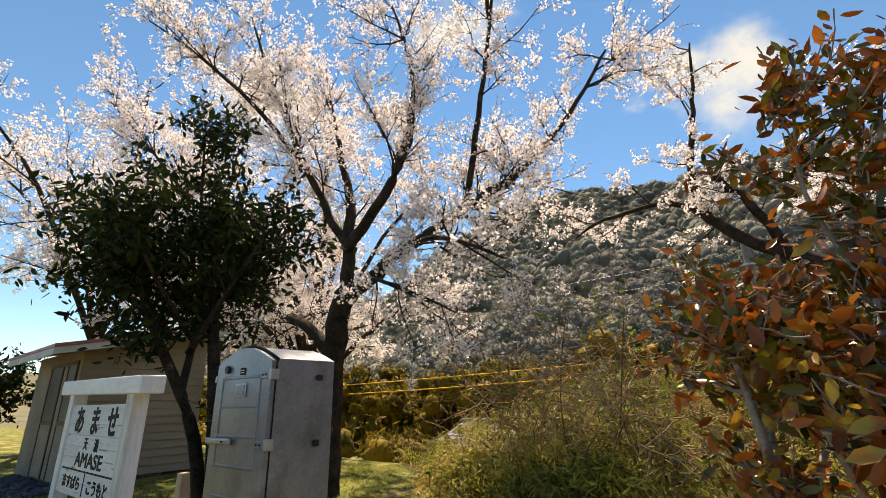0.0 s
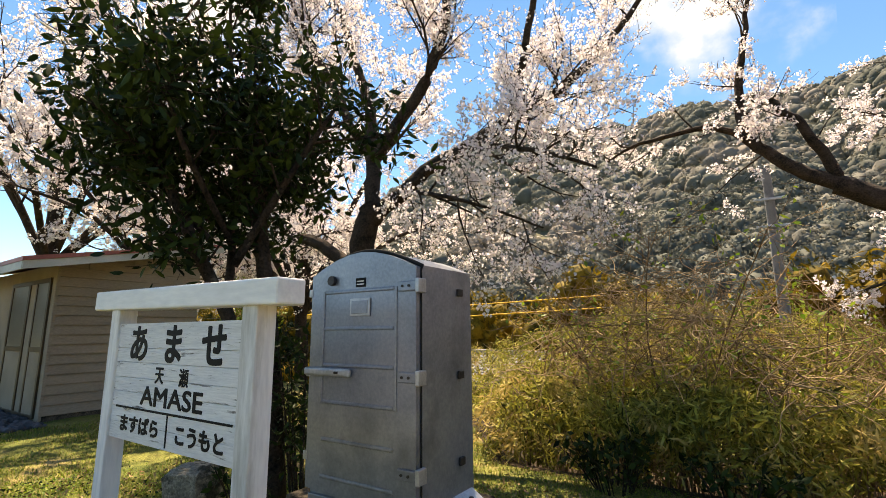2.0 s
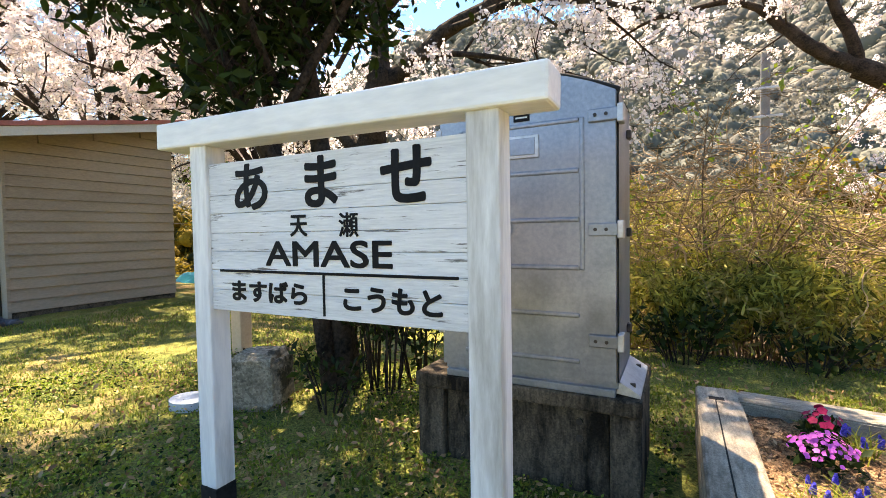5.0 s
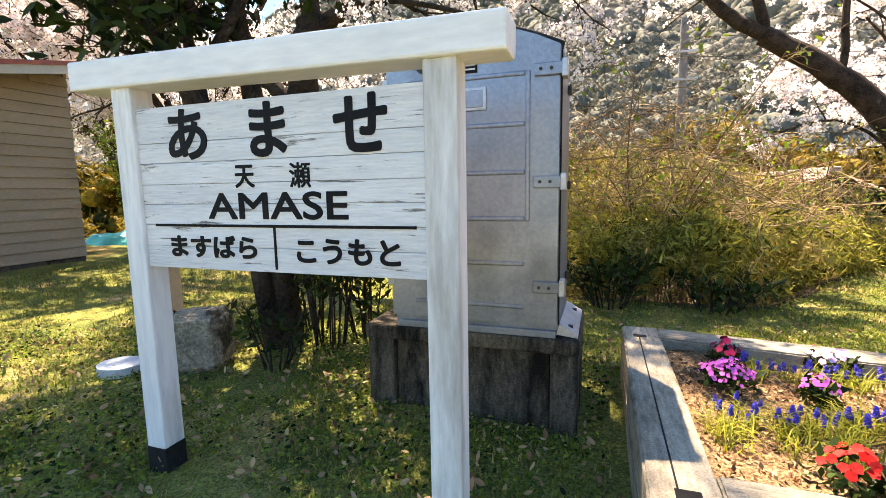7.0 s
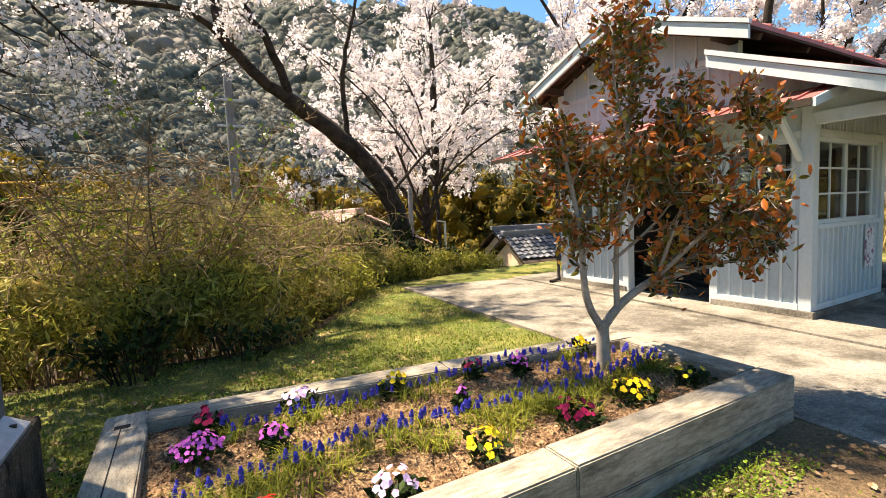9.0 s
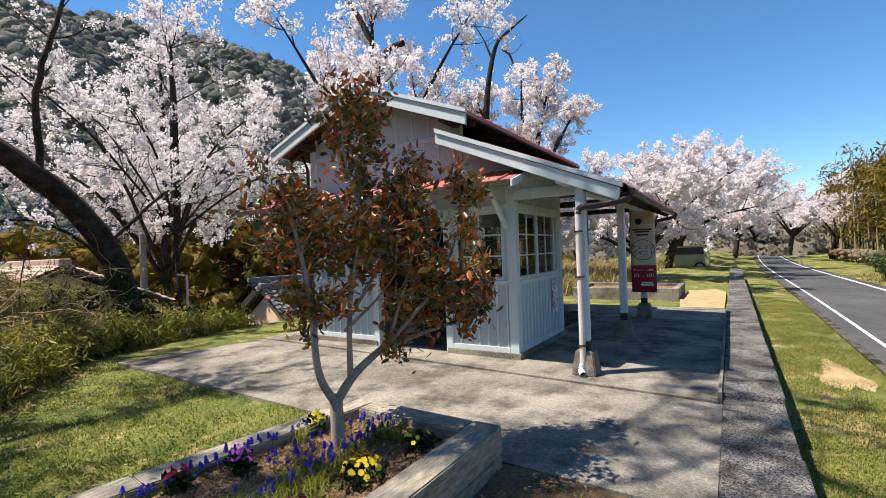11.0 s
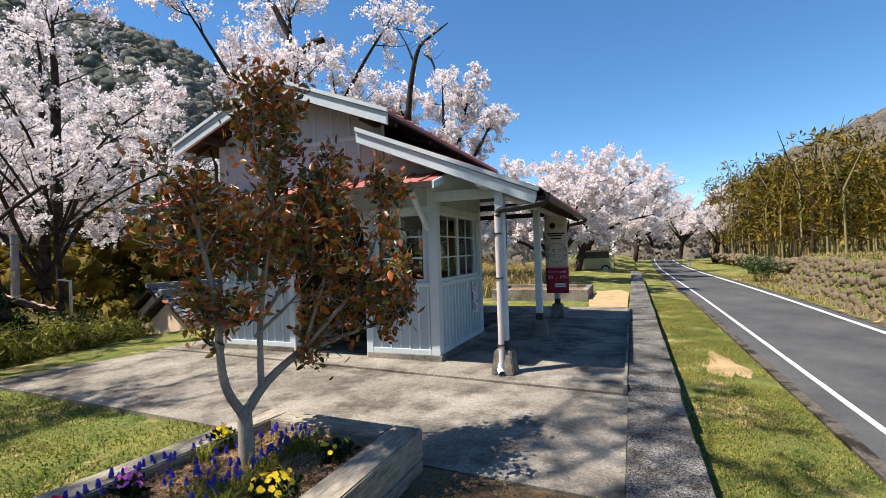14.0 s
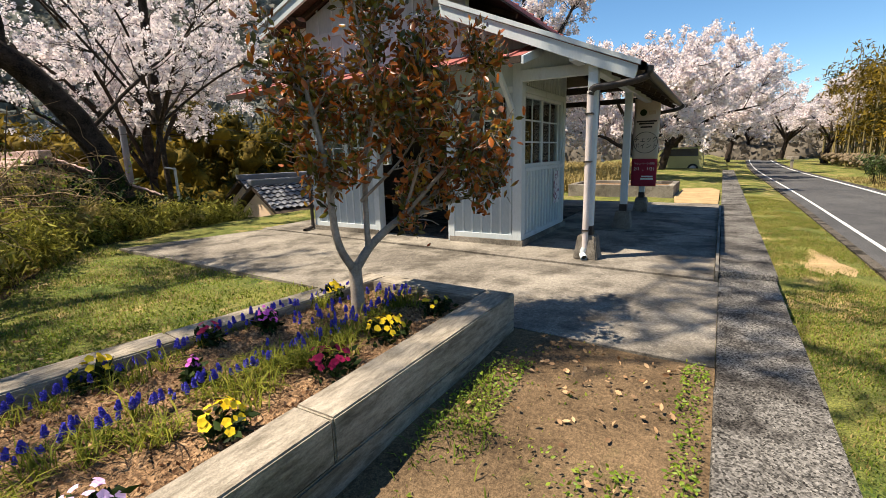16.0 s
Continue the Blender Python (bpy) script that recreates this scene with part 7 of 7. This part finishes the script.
part("soil", box((10.86, 1.11, 0.0), (12.39, 3.44, 0.22)), M["soil"], fp)
tagged(part("bare_patch", prism([(9.21, -0.03), (12.8, -0.04), (13.6, 0.2), (13.2, 0.9), (10.6, 0.93), (9.21, 0.8)], -0.05, 0.035, "z"), M["sand"]), "sandy bare ground at the platform's end", "ground", kind="structure")

car = thing("parked_car", (29.0, 1.6, -0.3), "small olive-green boxy car parked under the cherries", "car")
cm = Matrix.Translation((29.5, 2.6, -0.32)) @ Matrix.Rotation(radians(96), 4, "Z")
def car_part(name, bm, mat_name, label="", parent=None):
    bmesh.ops.transform(bm, matrix=cm, verts=bm.verts)
    return part(name, bm, M[mat_name], parent or car, label)
hull = prism([(-1.65, 0.28), (1.65, 0.28), (1.7, 0.75), (1.55, 0.9), (0.95, 0.97), (0.55, 1.5), (-1.45, 1.55), (-1.66, 1.0)], -0.72, 0.72, "y")
bmesh.ops.bevel(hull, geom=list(hull.edges), offset=0.06, segments=2, affect="EDGES")
car_part("body", hull, "car_paint")
for s in (-1, 1):
    car_part("side_window", prism([(-1.35, 1.02), (0.75, 1.02), (0.45, 1.42), (-1.3, 1.45)], 0.715 * s, 0.73 * s, "y"), "car_dark", "dark side glass")
    for x in (-1.1, 1.1):
        w = car_part("wheel", prism([(x + 0.29 * math.cos(a * math.pi / 10), 0.29 + 0.29 * math.sin(a * math.pi / 10)) for a in range(20)], 0.60 * s, 0.745 * s, "y"), "black_rubber")
        car_part("rim", prism([(x + 0.18 * math.cos(a * math.pi / 10), 0.29 + 0.18 * math.sin(a * math.pi / 10)) for a in range(20)], 0.74 * s, 0.76 * s, "y"), "galvanised", parent=w)
    car_part("headlight", box((1.62, 0.5 * s - 0.12, 0.68), (1.72, 0.5 * s + 0.12, 0.82), 0.03), "galvanised")
car_part("windscreen", prism([(0.99, 1.0), (0.62, 1.47), (0.60, 1.47), (0.96, 1.0)], -0.6, 0.6, "y"), "car_dark")

post = thing("road_marker", (44.9, -4.9, -0.75), "short wooden marker post with a small board", "marker")
part("post", box((44.8, -5.0, -1.2), (45.0, -4.8, 0.0), 0.01), M["timber_grey"], post)
part("board", box((44.75, -5.3, 0.0), (44.9, -4.5, 0.25), 0.008), M["timber_grey"], post)

# ---- dry-stone bank beyond the road ----
bank = thing("stone_bank", (16, -5.6, 0.2), "rough dry-stone retaining bank with dry grass", "stone wall", kind="structure")
sb = random.Random(181)
shapes = []
for k in range(6):
    v, f = clump_mesh(300 + k, 4, 7)
    me = mesh_of("stone", v * np.array([0.29, 0.15, 0.16]), f)
    me.materials.append(M["wall_stone"])
    shapes.append(me)
for k in range(300):
    x = 7.5 + 15.0 * (k // 6 + 0.5 * (k % 2) + sb.uniform(-0.3, 0.3)) / 50
    f = (k % 6 + sb.uniform(0.1, 0.9)) / 6
    ob = new("stone", sb.choice(shapes))
    ob.parent = bank
    y = -5.22 - 0.085 * (x - 11) * 0.9 - 0.75 * f
    ob.matrix_parent_inverse = bank.matrix_world.inverted()
    ob.matrix_basis = pose(x, y, float(ground_height(x, y)) - 0.05, sb.uniform(-25, 25), sb.uniform(-20, 20), sb.uniform(-20, 20)) @ Matrix.Scale(sb.uniform(0.6, 1.0), 4)
low = thing("low_stone_wall", (40, -8.5, 0), "low rubble wall under the bamboo", "stone wall", kind="structure")
lw = np.random.default_rng(183)
lp = np.stack([lw.uniform(27, 56, 700), lw.normal(-8.6, 0.3, 700), lw.uniform(-0.3, 0.3, 700)], 1)
o = part("rubble", scatter_clumps("rubble", lp, lw.uniform(0.09, 0.22, 700), 184), M["wall_stone"], low)
o["kind"] = "stuff"

# ---- worn patch in the verge ----
bm = bmesh.new()
hub = bm.verts.new((5.9, -1.4, float(ground_height(5.9, -1.4)) + 0.022))
ring = []
for k in range(28):
    a = 2 * math.pi * k / 28
    r = 1 + 0.22 * math.sin(3 * a + 1) + 0.12 * math.sin(7 * a)
    x, y = 5.9 + 0.75 * r * math.cos(a), -1.4 + 0.26 * r * math.sin(a)
    ring.append(bm.verts.new((x, y, float(ground_height(x, y)) + 0.005)))
for k in range(28):
    bm.faces.new((hub, ring[k], ring[(k + 1) % 28]))
tagged(part("bare_patch", bm, M["sand"]), "worn bare tan earth in the mown verge", "ground", kind="structure")

# ---- turf blades ----
gr = np.random.default_rng(191)


def lawn(name, x0, x1, y0, y1, n, height, mat_name, label, keep=None, width=0.004):
    x, y = gr.uniform(x0, x1, n), gr.uniform(y0, y1, n)
    patch = np.sin(x * 1.9 + 0.6 * np.sin(y * 2.3)) * np.sin(y * 2.6 + 0.5 * np.sin(x * 3.1)) + 0.5 * np.sin(x * 6.1 + y * 4.7)
    ok = patch + gr.normal(0, 0.5, n) > -0.25
    ok &= ~((x > -2.85) & (x < 0.68) & (y > 1.05) & (y < 2.85))
    ok &= ~((x > -4.16) & (x < -3.0) & (y > 2.0) & (y < 2.68))
    if keep is not None:
        ok &= keep(x, y)
    x, y = x[ok], y[ok]
    r = np.stack([x, y, ground_height(x, y)], 1)
    tagged(part(name, blades(name, r, height, 192 + n % 7, width, 0.9), M[mat_name]), label, "grass", kind="stuff")


def off_slab(x, y):
    return x < 0.66 + np.interp(y, [0, 3.35, 7.4], [0, 0.19, 0.46])


lawn("turf_grass", -10, 1.5, -0.05, 9.0, 120000, 0.034, "grass_blade", "short patchy spring grass on the level ground", lambda x, y: off_slab(x, y) & (y < edge_of_bank(x) + 0.6) & ((y > 2.7) | (x < -2.9) | (gr.random(len(x)) < 0.4)))
lawn("dry_turf", -10, 1.5, -0.05, 9.0, 70000, 0.032, "dry_blade", "dry straw-coloured grass among the turf", lambda x, y: off_slab(x, y) & (y < edge_of_bank(x) + 0.6))
lawn("path_grass", -3.0, 0.1, 0.05, 1.1, 16000, 0.075, "grass_blade", "thin green grass along the planter", lambda x, y: (y > 0.25 + 0.45 * (x + 1.6)) | (x < -1.6), width=0.0035)
lawn("verge_grass", -2, 16, -2.0, -0.56, 95000, 0.022, "grass_blade", "mown green verge between platform and road", width=0.004)
lawn("verge_dry_grass", -2, 16, -2.0, -0.56, 60000, 0.022, "dry_blade", "dry grass in the mown verge", width=0.004)
lawn("field_grass", 8.5, 30, 3.0, 9.5, 26000, 0.55, "dry_blade", "tall dry grass behind the platform", lambda x, y: (x > 9.4) & ((y > 3.8) | (x > 13)), width=0.012)
lawn("bank_grass", 7, 30, -9.5, -5.2, 16000, 0.15, "dry_blade", "dry grass on the stony bank", width=0.01)
lt = np.random.default_rng(195)
lx, ly = lt.uniform(-7, -1.0, 2200), lt.uniform(0, 4.2, 2200)
ok = ~((lx > -2.85) & (ly > 1.05) & (ly < 2.85))
litter = np.stack([lx[ok], ly[ok], ground_height(lx[ok], ly[ok]) + 0.036], 1)
tagged(part("leaf_litter", oval_leaves("leaf_litter", litter, 0.042, 196, 0.5), M["chips"]), "fallen brown leaves and twigs on the earth", "leaf litter", kind="stuff")
wl = lt.uniform(0, 1, (2600, 3))
wx, wy = -6.5 + 7 * wl[:, 0], 4.0 * wl[:, 1]
ok = ~((wx > -2.85) & (wy > 1.05) & (wy < 2.85)) & (np.sin(wx * 2.7) * np.sin(wy * 3.3) > -0.2)
weeds = np.repeat(np.stack([wx[ok], wy[ok], ground_height(wx[ok], wy[ok]) + 0.02], 1), 7, axis=0)
weeds[:, :2] += lt.normal(0, 0.035, (len(weeds), 2))
tagged(part("low_weeds", oval_leaves("low_weeds", weeds, 0.024, 198, 0.6), M["grass_blade"]), "low green weeds and clover in the earth", "weeds", kind="stuff")

# ---- small-leaved ground cover and dry leaves ----
def ground_cover(name, spans, mat_name, label, size, seed, flat=0.04):
    g = np.random.default_rng(seed)
    got = []
    for x0, x1, y0, y1, n in spans:
        x, y = g.uniform(x0, x1, n), g.uniform(y0, y1, n)
        ok = np.sin(x * 2.7 + 1.1 * np.sin(y * 2.1)) * np.sin(y * 3.1 + x) + g.normal(0, 0.35, n) > 0.0
        ok &= ~((x > -2.85) & (x < 0.68) & (y > 1.05) & (y < 2.85)) & ~((x > -4.16) & (x < -3.0) & (y > 2.0) & (y < 2.68))
        ok &= off_slab(x, y) & (y < edge_of_bank(x) + 0.3)
        x, y = x[ok], y[ok]
        lift = 0.03 * ((x > -1.5) & (y < 2.4))
        got.append(np.stack([x, y, ground_height(x, y) + lift + 0.012 + g.uniform(0, flat, len(x))], 1))
    spots = np.concatenate(got)
    way = g.normal(size=(len(spots), 3)) * np.array([1, 1, 0.25]) * 2
    tagged(part(name, oval_leaves(name, spots, size, seed + 1, 0.6, 0.25, spread=way), M[mat_name]), label, "plants", kind="stuff")


ground_cover("ground_cover", ((-7.5, -2.9, 0.0, 3.4, 22000), (-2.9, -0.5, 0.15, 1.1, 14000), (-0.5, 0.2, 0.8, 1.1, 900), (-0.6, 0.6, -0.06, 0.06, 700), (-2.8, 1.2, 2.9, 6.5, 9000)), "fresh_leaf", "small bright green clover and weeds in the turf", 0.019, 231)
ground_cover("dark_ground_cover", ((-7.5, -2.9, 0.6, 3.4, 6000), (-2.9, -0.9, 0.0, 1.05, 1500)), "evergreen_leaf", "dark green creeping leaves under the trees", 0.028, 233)
ground_cover("dry_leaves", ((-7.5, -1.0, 0.0, 3.4, 2600), (-1.0, 0.6, 0.0, 1.05, 260)), "chips", "dry brown fallen leaves on the ground", 0.034, 235, 0.02)

# ---- clouds ----
def cloud(az, el, wide, high, label):
    """A far soft sheet of cloud that faces the middle of the place."""
    d = 900
    c = Vector((math.sin(radians(az)) * d, math.cos(radians(az)) * d, math.tan(radians(el)) * d))
    bm = bmesh.new()
    bmesh.ops.create_grid(bm, x_segments=8, y_segments=8, size=0.5)
    for v in bm.verts:
        v.co.z = -0.12 * (v.co.x ** 2 + v.co.y ** 2)
    ob = tagged(part("cloud", bm, M["cloud"]), label, "cloud", kind="structure")
    ob.matrix_world = look(c, c * 2) @ Matrix.Diagonal((wide, high, wide, 1))


for az, el, wide, high in ((0, 31, 330, 300), (-8, 34, 240, 160), (-62, 33, 420, 200), (-35, 44, 380, 220), (36, 31, 330, 170), (53, 30, 200, 110)):
    cloud(az, el, wide, high, "soft white fair-weather cloud in a blue sky")
